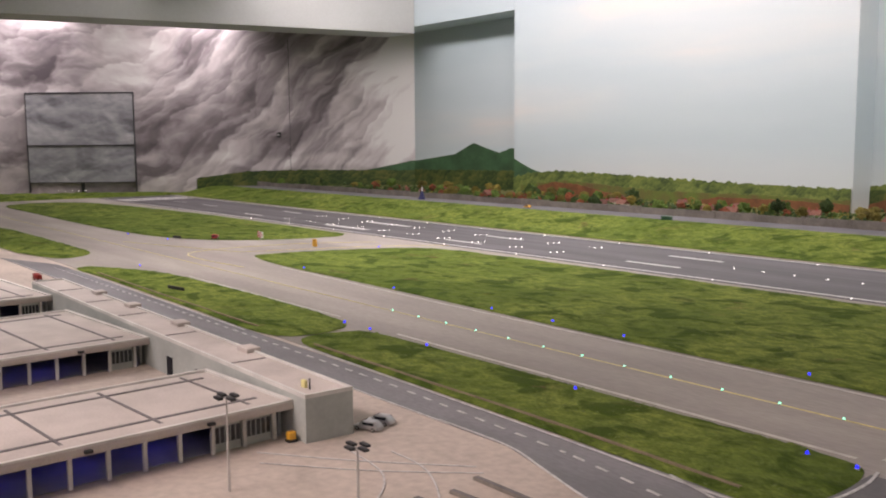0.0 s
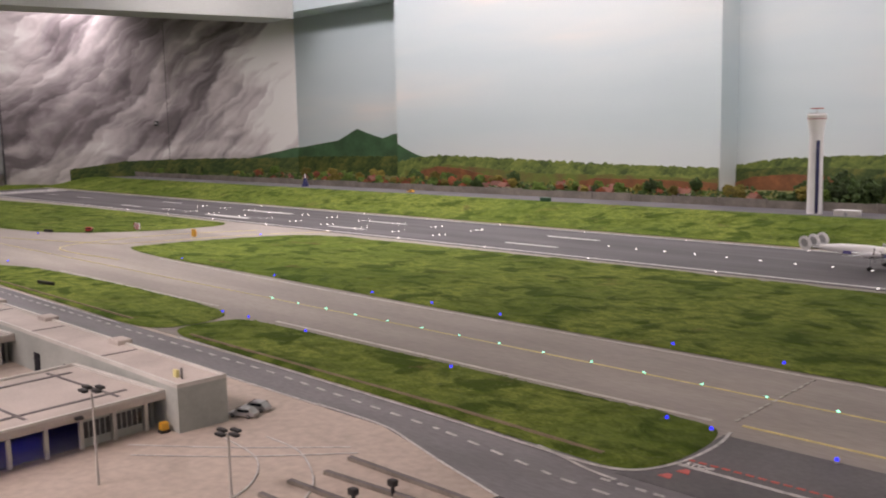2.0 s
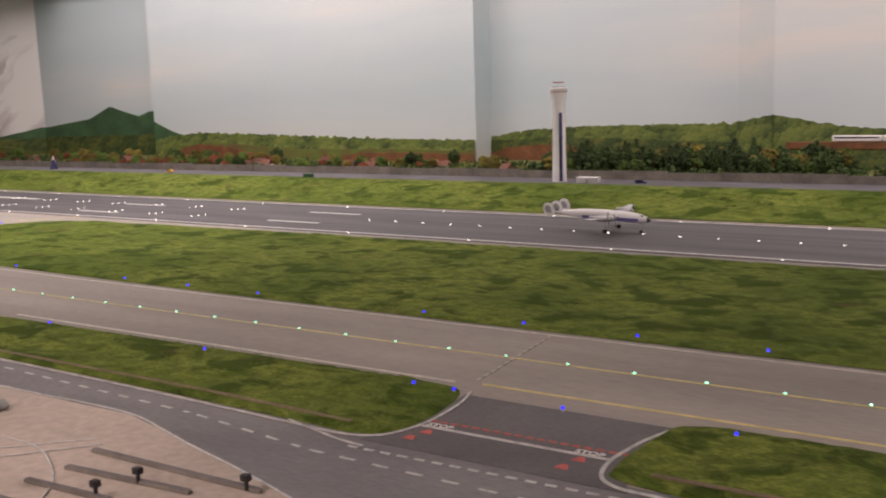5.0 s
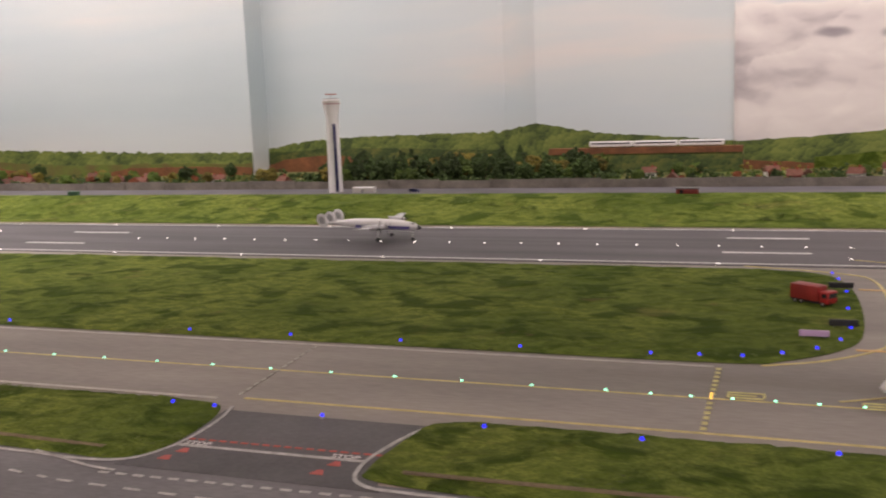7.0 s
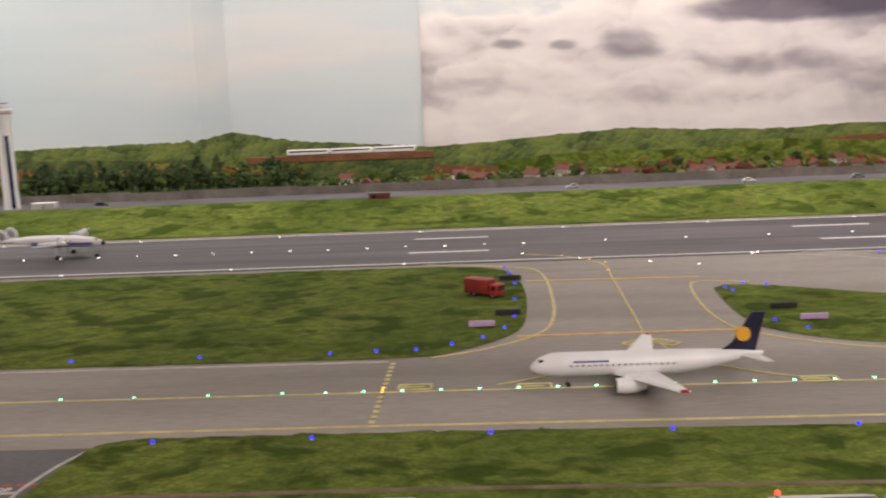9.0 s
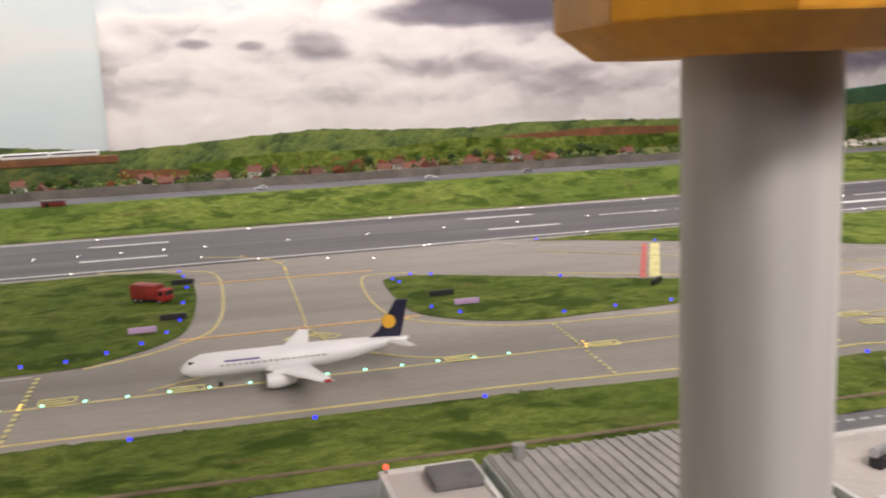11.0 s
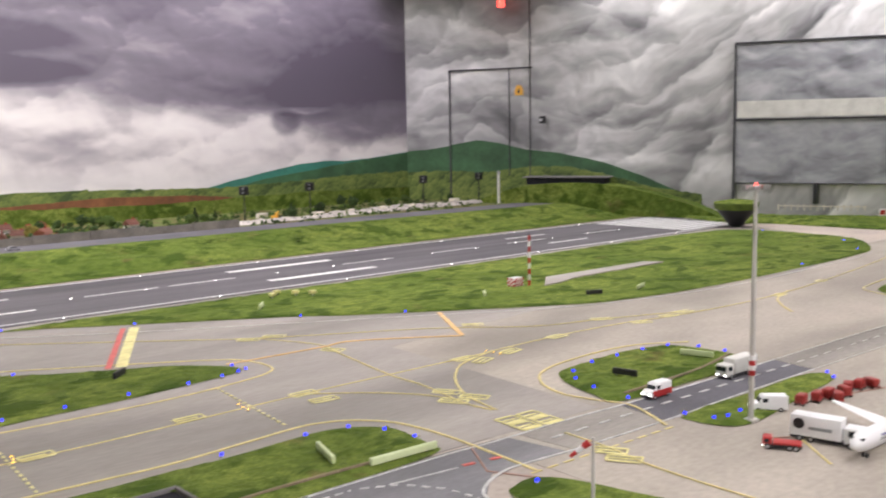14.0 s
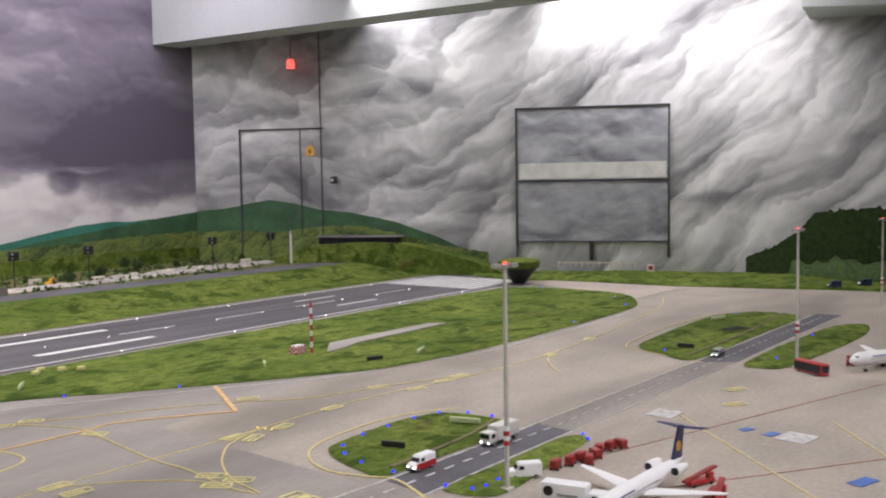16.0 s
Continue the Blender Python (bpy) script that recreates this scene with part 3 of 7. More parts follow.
def rings(bm, rows, seg=16, sq=2.0):
    """A skin over oval sections along x: rows of (x, half width, half height, centre z)."""
    loops = []
    for x, ry, rz, zc in rows:
        vs = []
        for i in range(seg):
            a = 2 * math.pi * i / seg
            c, s = math.cos(a), math.sin(a)
            k = (abs(c) ** sq + abs(s) ** sq) ** (-1 / sq)
            vs.append(bm.verts.new((x, ry * c * k, zc + rz * s * k)))
        loops.append(vs)
    for p, q in zip(loops, loops[1:]):
        for i in range(seg):
            bm.faces.new((p[i], p[(i + 1) % seg], q[(i + 1) % seg], q[i]))
    bm.faces.new(loops[0][::-1]), bm.faces.new(loops[-1])
    bmesh.ops.recalc_face_normals(bm, faces=bm.faces[:])
    return bm


def plate(bm, outline, t, m=None):
    """A plate: an outline in x, y with the thickness t along z, centred."""
    lo = [bm.verts.new((x, y, -t / 2)) for x, y in outline]
    hi = [bm.verts.new((x, y, t / 2)) for x, y in outline]
    n = len(outline)
    bm.faces.new(lo[::-1]), bm.faces.new(hi)
    for i in range(n):
        bm.faces.new((lo[i], lo[(i + 1) % n], hi[(i + 1) % n], hi[i]))
    if m is not None:
        bmesh.ops.transform(bm, matrix=m, verts=lo + hi)
    bmesh.ops.recalc_face_normals(bm, faces=bm.faces[:])
    return bm


def curve_pts(pts, closed=True, step=6):
    """A smooth line through the points (Catmull-Rom)."""
    n = len(pts)
    out = []
    for i in range(n if closed else n - 1):
        p = [Vector((*pts[(i + k) % n], 0)) if closed else Vector((*pts[min(max(i + k, 0), n - 1)], 0)) for k in (-1, 0, 1, 2)]
        for s in range(step):
            t = s / step
            a = 0.5 * ((2 * p[1]) + (p[2] - p[0]) * t + (2 * p[0] - 5 * p[1] + 4 * p[2] - p[3]) * t * t + (3 * p[1] - p[0] - 3 * p[2] + p[3]) * t ** 3)
            out.append((a.x, a.y))
    if not closed:
        out.append(tuple(pts[-1]))
    return out


def strip(bm, pts, w, z, t=0.0012):
    """A painted line of the width w along the points, at height z."""
    n = len(pts)
    L, R = [], []
    for i, (x, y) in enumerate(pts):
        a, b = pts[max(i - 1, 0)], pts[min(i + 1, n - 1)]
        d = Vector((b[0] - a[0], b[1] - a[1])).normalized()
        nx, ny = -d.y * w / 2, d.x * w / 2
        L.append((bm.verts.new((x + nx, y + ny, z)), bm.verts.new((x + nx, y + ny, z + t))))
        R.append((bm.verts.new((x - nx, y - ny, z)), bm.verts.new((x - nx, y - ny, z + t))))
    for i in range(n - 1):
        bm.faces.new((L[i][1], R[i][1], R[i + 1][1], L[i + 1][1]))
        bm.faces.new((L[i][0], L[i][1], L[i + 1][1], L[i + 1][0]))
        bm.faces.new((R[i][1], R[i][0], R[i + 1][0], R[i + 1][1]))
    return bm


def dashes(bm, a, b, w, z, on, off):
    a, b = Vector(a), Vector(b)
    d = (b - a).normalized()
    s, n = 0.0, (b - a).length
    while s < n:
        e = min(s + on, n)
        strip(bm, [tuple(a + d * s), tuple(a + d * e)], w, z)
        s += on + off
    return bm


def slab(name, outline, z0, z1, material, label, category, kind="structure"):
    bm = B()
    plate(bm, outline, z1 - z0, Matrix.Translation((0, 0, (z0 + z1) / 2)))
    return tagged(link(name, bm, material, smooth=False), label, category, kind=kind)


def wall_run(name, p, q, z0, z1, thick, material, label):
    """A wall from p to q in the plan, its visible face on that line, the thickness behind it (to the left of p to q)."""
    p, q = Vector(p), Vector(q)
    d = (q - p).normalized()
    n = Vector((-d.y, d.x)) * thick
    bm = B()
    plate(bm, [tuple(p), tuple(q), tuple(q + n), tuple(p + n)], z1 - z0, Matrix.Translation((0, 0, (z0 + z1) / 2)))
    return tagged(link(name, bm, material, smooth=False), label, "wall", kind="structure")

# ==== structure: room ====
FLOOR = -1.05
tagged(slab("floor", [(-13, -7), (10, -7), (10, 4), (-13, 4)], FLOOR - 0.1, FLOOR, M["carpet"], "dark carpeted exhibition room floor", "floor"))
slab("ceiling", [(-13, -7), (10, -7), (10, 4), (-13, 4)], CEIL, CEIL + 0.1, M["ceiling"], "white painted room ceiling", "ceiling")
ZT = CEIL - 0.004
WEST0, WEST1 = (-10.2, -2.32), (-6.38, 2.60)
wall_run("wall_west", WEST1, WEST0, FLOOR, ZT, -0.15, M["sky_storm_west"], "end wall painted with violet-grey storm clouds")
wall_run("wall_north_niche", (-6.38, 2.60), (-4.63, 2.60), FLOOR, ZT, 0.2, M["sky_blue"], "niche wall painted as pale blue sky")
wall_run("wall_north_pier", (-4.63, 2.30), (-1.80, 2.30), FLOOR, ZT, 0.5, M["sky_blue"], "projecting wall painted as pale blue sky")
wall_run("wall_north_recess", (-1.80, 2.50), (-0.28, 2.50), FLOOR, ZT, 0.3, M["sky_blue"], "recessed wall painted as pale blue sky")
wall_run("wall_north_splay", (-0.28, 2.50), (-0.05, 2.30), FLOOR, ZT, 0.3, M["sky_blue"], "splayed wall strip painted pale blue")
wall_run("wall_north_panel", (-0.05, 2.30), (0.97, 2.30), FLOOR, ZT, 0.4, M["sky_blue"], "wall panel painted as hazy blue sky")
wall_run("wall_north_cumulus", (0.97, 2.297), (5.78, 2.297), FLOOR, ZT, 0.4, M["sky_long"], "wall painted with white cumulus turning to dark clouds")
EAST0, EAST1 = Vector((5.78, 2.30)), Vector((7.56, -1.70))
wall_run("wall_east", tuple(EAST0), tuple(EAST1), FLOOR, ZT, 0.2, M["sky_storm"], "end wall painted with towering grey storm clouds")
wall_run("wall_east_return", tuple(EAST1), (8.6, -6.9), FLOOR, ZT, 0.2, M["sky_storm"], "return wall painted with grey clouds")
wall_run("wall_south", (9.9, -6.9), (-12.9, -6.9), FLOOR, ZT, 0.1, M["plain_wall"], "plain grey room wall behind the visitors")
wall_run("wall_southwest", (-10.2, -2.32), (-10.6, -6.9), FLOOR, ZT, -0.1, M["plain_wall"], "plain grey side wall of the room")
slab("niche_soffit", [(-6.36, 2.30), (-4.634, 2.30), (-4.634, 2.596), (-6.36, 2.596)], 1.50, ZT - 0.004, M["sky_blue"], "lowered soffit over the wall niche", "soffit")
slab("beam_west", [(-7.3, -2.9), (-6.36, 2.29), (-5.95, 2.29), (-6.9, -2.9)], 1.44, ZT - 0.004, M["beam"], "white ceiling beam across the room's end", "beam")
slab("beam_east", [(5.47, 2.29), (5.68, 2.29), (5.95, -0.8), (6.15, -3.4), (5.92, -3.4), (5.74, -0.8)], 1.48, ZT - 0.004, M["beam"], "white ceiling beam across the room's other end", "beam")

slab("beam_return", [(6.93, -1.34), (7.2, -1.75), (7.55, -1.65), (7.36, -1.26)], 1.48, ZT - 0.004, M["beam"], "white beam end at the return wall", "beam")

# ==== structure: table top, runway and roads ====
slab("ground", [(-10.2, -2.32), (-9.2, -3.0), (0.6, -3.0), (0.8, -2.6), (2.2, -2.6), (2.6, -3.1), (7.9, -3.1), (7.3, -1.1), (5.77, 2.29), (-4.6, 2.29), (-4.64, 2.59), (-6.37, 2.59)], -0.06, 0.0, M["apron"], "model airport table top painted as pale concrete apron", "ground")
RWY = [(-7.6, -0.03), (6.35, -0.03), (6.35, 0.67), (-7.6, 0.67)]
slab("runway", RWY, 0.0, 0.0015, M["runway"], "dark asphalt model runway with white markings", "runway")
slab("taxiway", [(-7.6, -1.64), (-2.9, -1.64), (0.3, -1.655), (2.56, -1.67), (2.95, -1.69), (3.0, -1.0), (3.6, -0.93), (4.8, -1.1), (5.5, -1.02), (6.0, -0.5), (6.2, -0.034), (-7.6, -0.034)], 0.0, 0.001, M["taxi"], "grey-brown asphalt taxiway beside the runway", "taxiway")
slab("apron_east", [(2.64, -3.05), (2.64, -1.70), (2.9, -1.55), (3.02, -0.9), (6.3, -0.9), (6.75, -1.6), (7.3, -3.05)], 0.0, 0.0007, M["apron_east"], "worn grey apron with stands", "ground")
slab("road", [(-3.4, -1.79), (-3.0, -1.66), (0.30, -1.668), (0.70, -1.668), (2.58, -1.68), (2.70, -1.692), (2.72, -1.815), (2.56, -1.80), (2.49, -1.86), (2.47, -2.05), (2.2, -2.05), (2.2, -1.80), (0.45, -1.93), (0.237, -1.862), (0.1, -1.825), (0.0, -1.795), (-0.104, -1.768), (-0.53, -1.772)], 0.0, 0.0012, M["road"], "blue-grey asphalt service road with dashed lines", "road")
slab("road", [(2.99, -1.713), (3.52, -1.729), (3.50, -1.832), (2.97, -1.826)], 0.0, 0.0012, M["road_dark"], "dark asphalt road between the grass islands", "road")
slab("road", [(4.44, -1.752), (5.7, -1.768), (5.7, -1.868), (4.50, -1.862)], 0.0, 0.0012, M["road_dark"], "dark asphalt road between the far grass islands", "road")
slab("road", [(3.525, -1.729), (4.435, -1.752), (4.49, -1.862), (3.505, -1.832)], 0.0, 0.0012, M["road_worn"], "worn grey road band across the apron", "road")
slab("road", [(2.725, -1.695), (2.985, -1.713), (2.965, -1.826), (2.735, -1.816)], 0.0, 0.0012, M["road_worn"], "worn grey road band across the apron", "road")
slab("crossing", [(0.30, -1.69), (0.342, -1.61), (0.332, -1.445), (0.69, -1.445), (0.668, -1.60), (0.71, -1.69)], 0.0012, 0.0024, M["dark_pad"], "dark asphalt stop pad between grass strips", "road")

# ==== grass islands ====
from mathutils import geometry


def lawn(name, outline, label, step=0.022, height=0.0045, z0=0.0, smooth_line=True, material=None):
    """A strip of model grass: a fine uneven sheet inside the outline, thin at its rim."""
    ring = curve_pts(outline, True, 5) if smooth_line else outline
    n = len(ring)
    pts = [Vector(p) for p in ring]
    xs, ys = [p[0] for p in ring], [p[1] for p in ring]
    rnd = random.Random(len(ring) * 7 + int(abs(xs[0]) * 100))
    inside = []
    y = min(ys)
    while y < max(ys):
        cross = []
        for i in range(n):
            (xa, ya), (xb, yb) = ring[i], ring[(i + 1) % n]
            if (ya > y) != (yb > y):
                cross.append(xa + (y - ya) / (yb - ya) * (xb - xa))
        cross.sort()
        for a, b in zip(cross[::2], cross[1::2]):
            x = a + step * 0.6
            while x < b - step * 0.5:
                inside.append(Vector((x + rnd.uniform(-0.3, 0.3) * step, y + rnd.uniform(-0.3, 0.3) * step)))
                x += step
        y += step
    res = geometry.delaunay_2d_cdt(pts + inside, [(i, (i + 1) % n) for i in range(n)], [], 1, 1e-6)
    vs, fs, orig = res[0], res[2], res[3]
    co = []
    for v, o in zip(vs, orig):
        if o and min(o) < n:
            co.append((v.x, v.y, z0 + 0.0025))
        else:
            h = noise.noise(Vector((v.x * 9, v.y * 14, 1.3))) * 0.5 + 0.5 + 0.55 * max(0, noise.noise(Vector((v.x * 30, v.y * 40, 4.1))))
            co.append((v.x, v.y, z0 + 0.003 + height * h))
    fs = [f for f in fs if not any(PIT[0] + 0.002 < co[i][0] < PIT[2] - 0.002 and PIT[1] + 0.002 < co[i][1] < PIT[3] - 0.002 for i in f)]
    me = bpy.data.meshes.new(name)
    me.from_pydata(co, [], fs)
    me.materials.append(material or M["grass"])
    me.shade_smooth()
    return tagged(new(name, me), label, "grass", kind="stuff")


LAWNS = {
    "a": [(-7.1, -0.9), (-7.05, -0.35), (-5.5, -0.12), (-3.6, -0.09), (-3.25, -0.14), (-3.22, -0.35), (-3.36, -0.65), (-3.75, -0.90), (-4.6, -0.98), (-6, -0.97)],
    "b": [(-2.68, -0.93), (-2.74, -0.85), (-2.66, -0.52), (-2.46, -0.18), (-2.0, -0.115), (-1.3, -0.09), (-0.3, -0.09), (0.6, -0.085), (1.12, -0.085), (1.29, -0.13), (1.345, -0.25), (1.362, -0.466), (1.348, -0.752), (1.305, -0.88), (1.197, -0.981), (1.09, -1.012), (0.6, -1.013), (-0.6, -1.013), (-1.6, -0.99), (-2.35, -0.978)],
    "c": [(-2.78, -1.65), (-2.82, -1.58), (-2.57, -1.455), (-2.33, -1.41), (-1.92, -1.395), (-1.6, -1.392), (-1.24, -1.405), (-1.15, -1.425), (-1.10, -1.47), (-1.08, -1.56), (-1.11, -1.635), (-1.23, -1.664), (-1.6, -1.656), (-2.07, -1.65), (-2.5, -1.645)],
    "d": [(-1.03, -1.63), (-1.074, -1.56), (-1.044, -1.455), (-0.976, -1.43), (-0.81, -1.422), (-0.36, -1.415), (0.04, -1.412), (0.23, -1.412), (0.295, -1.42), (0.324, -1.45), (0.34, -1.52), (0.335, -1.62), (0.29, -1.672), (0.15, -1.672), (-0.2, -1.662), (-0.85, -1.652)],
    "e": [(-5.0, -1.44), (-4.4, -1.41), (-3.77, -1.41), (-3.31, -1.43), (-3.18, -1.59), (-3.46, -1.67), (-3.72, -1.69), (-5.0, -1.68)],
    "f": [(0.70, -1.662), (0.665, -1.62), (0.672, -1.52), (0.685, -1.445), (0.71, -1.424), (0.78, -1.412), (1.12, -1.414), (1.46, -1.418), (1.78, -1.428), (2.07, -1.446), (2.3, -1.452), (2.42, -1.445), (2.49, -1.445), (2.545, -1.465), (2.587, -1.51), (2.59, -1.56), (2.58, -1.63), (2.55, -1.674), (2.3, -1.68), (1.6, -1.675), (0.95, -1.675)],
    "g": [(1.81, -0.51), (1.824, -0.465), (1.885, -0.447), (1.99, -0.49), (2.10, -0.555), (2.21, -0.615), (2.31, -0.685), (2.412, -0.74), (2.52, -0.795), (2.605, -0.89), (2.61, -0.955), (2.49, -0.98), (2.3, -0.998), (2.17, -1.0), (2.04, -1.007), (1.94, -0.977), (1.855, -0.91), (1.81, -0.83), (1.802, -0.70)],
    "h": [(2.36, -0.085), (2.9, -0.08), (3.5, -0.08), (4.6, -0.08), (5.7, -0.085), (5.95, -0.18), (6.0, -0.42), (5.93, -0.78), (5.6, -1.009), (5.344, -1.055), (4.82, -1.07), (4.26, -1.06), (3.876, -1.003), (3.703, -0.93), (3.39, -0.74), (3.156, -0.587), (3.02, -0.48), (2.684, -0.275), (2.45, -0.13)],
    "i": [(3.01, -1.698), (3.008, -1.63), (3.036, -1.54), (3.076, -1.48), (3.12, -1.456), (3.22, -1.448), (3.353, -1.442), (3.476, -1.483), (3.503, -1.583), (3.49, -1.66), (3.4, -1.712), (3.2, -1.708)],
    "k": [(3.0, -1.86), (3.03, -1.833), (3.25, -1.838), (3.42, -1.84), (3.48, -1.866), (3.44, -1.905), (3.3, -1.92), (3.1, -1.945), (3.02, -1.93)],
    "l": [(4.47, -1.738), (4.50, -1.61), (4.586, -1.49), (4.77, -1.455), (5.07, -1.437), (5.42, -1.437), (5.62, -1.53), (5.62, -1.69), (5.5, -1.752), (5.0, -1.746)],
    "m": [(4.44, -1.95), (4.50, -1.885), (4.96, -1.89), (5.36, -1.915), (5.5, -2.0), (5.3, -2.06), (5.0, -2.06), (4.51, -2.02)],
    "n": [(2.51, -2.35), (2.51, -1.93), (2.55, -1.862), (2.61, -1.875), (2.65, -2.0), (2.70, -2.35)],
}
PIT = (2.077, -1.600, 2.173, -1.527)
for key, outline in LAWNS.items():
    lawn("grass", outline, "mottled green static grass strip between taxiways")

# embankment: runway's far side up to the boundary road
def bank(name, x0, x1, label, rise, y0=0.70, y1=1.14, dx=0.03, dy=0.03, top=None):
    nx, ny = int((x1 - x0) / dx), int((y1 - y0) / dy)
    co, fs = [], []
    for i in range(nx + 1):
        for j in range(ny + 1):
            x, u = x0 + (x1 - x0) * i / nx, j / ny
            s = u * u * (3 - 2 * u)
            h = noise.noise(Vector((x * 5, u * 4, 0.5))) * 0.010 + noise.noise(Vector((x * 17, u * 9, 2.5))) * 0.006
            co.append((x, y0 + (y1 - y0) * u + noise.noise(Vector((x * 1.3, 0, 3))) * 0.02 * u, 0.003 + rise(x) * s + h * math.sin(math.pi * u) + 0.004 * u))
    for i in range(nx):
        for j in range(ny):
            a = i * (ny + 1) + j
            fs.append((a, a + ny + 1, a + ny + 2, a + 1))
    me = bpy.data.meshes.new(name)
    me.from_pydata(co, [], fs)
    me.materials.append(M["grass"])
    me.shade_smooth()
    return tagged(new(name, me), label, "grass", kind="stuff")


TOP = 0.072
bank("grass_bank", -8.2, 6.9, "grass embankment rising beside the runway to the boundary road", lambda x: TOP)
slab("boundary_road", [(-8.6, 1.12), (6.95, 1.12), (6.95, 1.40), (-8.6, 1.40)], 0.0, TOP + 0.003, M["road_dark"], "grey perimeter road on top of the embankment", "road")
slab("meadow_shelf", [(-7.6, 1.39), (6.3, 1.39), (5.75, 2.29), (-0.06, 2.29), (-0.3, 2.49), (-1.79, 2.49), (-1.81, 2.29), (-4.62, 2.29), (-4.64, 2.59), (-6.37, 2.59)], 0.0, TOP, M["meadow"], "brown-green model meadow behind the fence", "ground")
# rising lawn towards both end walls
lawn("grass_east", [(6.25, 0.1), (6.5, 0.66), (6.8, 0.66), (7.2, -0.9), (7.0, -2.4), (6.6, -2.6), (6.62, -1.8), (6.4, -0.9), (6.35, -0.2)], "green grass verge before the painted end wall", 0.03, 0.018)
lawn("grass_west", [(-7.62, 0.7), (-7.65, -0.2), (-7.75, -1.2), (-9.2, -1.2), (-8.6, -0.4), (-7.9, 0.66)], "green grass verge before the storm-cloud wall", 0.04, 0.03)

# ==== painted markings ====


def paint(name, bm, material, label, z=None):
    return tagged(link(name, bm, material, smooth=False), label, "marking", kind="structure")


bm = B()
strip(bm, [(-7.5, 0.0), (6.1, 0.0)], 0.008, 0.0015)
strip(bm, [(-7.5, 0.645), (6.1, 0.645)], 0.008, 0.0015)
for xa, xb, ya, yb in ((-1.56, -1.29, 0.16, 0.43), (1.03, 1.28, 0.185, 0.465), (2.30, 2.55, 0.19, 0.46), (-2.72, -2.44, 0.13, 0.40), (4.88, 5.16, 0.18, 0.46), (-5.0, -4.75, 0.15, 0.45)):
    for y in (ya, yb):
        strip(bm, [(xa, y), (xb, y)], 0.016, 0.0015)
for xa, xb, ya, yb in ((3.36, 3.84, 0.16, 0.47), (-3.86, -3.42, 0.12, 0.41)):
    for y in (ya, yb):
        strip(bm, [(xa, y), (xb, y)], 0.036, 0.0015)
for x in (-6.7, -6.1, 2.75, 3.05, 3.8, 4.28, 4.75, 5.3):
    strip(bm, [(x, 0.32), (x + 0.26, 0.32)], 0.007, 0.0015)
for k in range(10):
    y = 0.05 + k * 0.06
    strip(bm, [(5.75, y), (6.25, y)], 0.034, 0.0015)
    strip(bm, [(-7.3, y), (-6.95, y)], 0.03, 0.0015)
paint("runway_marking", bm, M["white_line"], "white painted runway edge lines and touchdown bars")

bm = B()
strip(bm, [(-7.2, -1.215), (-2.4, -1.215)], 0.003, 0.001)
strip(bm, [(-2.4, -1.215), (-0.3, -1.215)], 0.002, 0.001)
strip(bm, curve_pts([(-0.3, -1.215), (0.9, -1.217), (1.9, -1.222), (2.2, -1.225), (2.61, -1.212), (3.04, -1.217), (3.325, -1.21), (3.6, -1.228), (3.82, -1.272), (4.15, -1.30), (4.53, -1.284), (5.2, -1.20), (5.6, -1.12), (5.9, -1.0)], False), 0.004, 0.001)
strip(bm, [(0.33, -1.382), (1.1, -1.381), (1.79, -1.388)], 0.006, 0.0012)
strip(bm, curve_pts([(1.10, -0.035), (1.332, -0.112), (1.415, -0.215), (1.422, -0.56), (1.403, -0.77), (1.365, -0.868), (1.27, -0.96), (1.16, -1.015)], False), 0.007, 0.0012)
strip(bm, curve_pts([(1.916, -0.412), (1.80, -0.392), (1.762, -0.465), (1.745, -0.70), (1.762, -0.852), (1.823, -0.937), (1.922, -1.007), (2.03, -1.040), (2.275, -1.055), (2.454, -1.050), (2.601, -1.026), (2.651, -1.006), (2.677, -0.972), (2.676, -0.90), (2.64, -0.831), (2.481, -0.723), (2.217, -0.566)], False), 0.006, 0.0012)
strip(bm, curve_pts([(1.38, 0.092), (1.494, 0.035), (1.565, -0.04), (1.597, -0.15), (1.592, -0.35), (1.586, -0.60), (1.576, -0.87), (1.54, -1.005), (1.484, -1.079), (1.407, -1.13), (1.28, -1.195)], False), 0.0045, 0.0016)
strip(bm, curve_pts([(1.576, -0.87), (1.61, -1.024), (1.66, -1.104), (1.728, -1.167), (1.81, -1.208)], False), 0.0045, 0.0016)
strip(bm, curve_pts([(2.308, -0.263), (2.53, -0.445), (2.811, -0.672), (3.133, -0.86), (3.256, -0.945), (3.425, -1.09), (3.62, -1.155), (3.87, -1.256)], False), 0.004, 0.0016)
strip(bm, curve_pts([(1.79, -1.388), (2.046, -1.402), (2.218, -1.414), (2.38, -1.402), (2.465, -1.395), (2.51, -1.40), (2.565, -1.427), (2.615, -1.496), (2.63, -1.602), (2.626, -1.721), (2.617, -1.841)], False), 0.006, 0.0016)
strip(bm, curve_pts([(2.946, -1.847), (3.002, -1.731), (2.985, -1.66), (2.971, -1.589), (2.991, -1.519), (3.026, -1.471), (3.072, -1.436), (3.155, -1.412), (3.302, -1.402), (3.429, -1.421), (3.54, -1.49)], False), 0.006, 0.0016)
strip(bm, curve_pts([(3.14, -1.214), (3.004, -1.256), (2.921, -1.322), (2.866, -1.39), (2.826, -1.465), (2.80, -1.569)], False), 0.005, 0.0016)
strip(bm, curve_pts([(2.82, -0.69), (2.885, -0.86), (2.865, -0.975), (2.823, -1.218), (2.818, -1.334), (2.79, -1.49), (2.795, -1.563)], False), 0.0045, 0.0016)
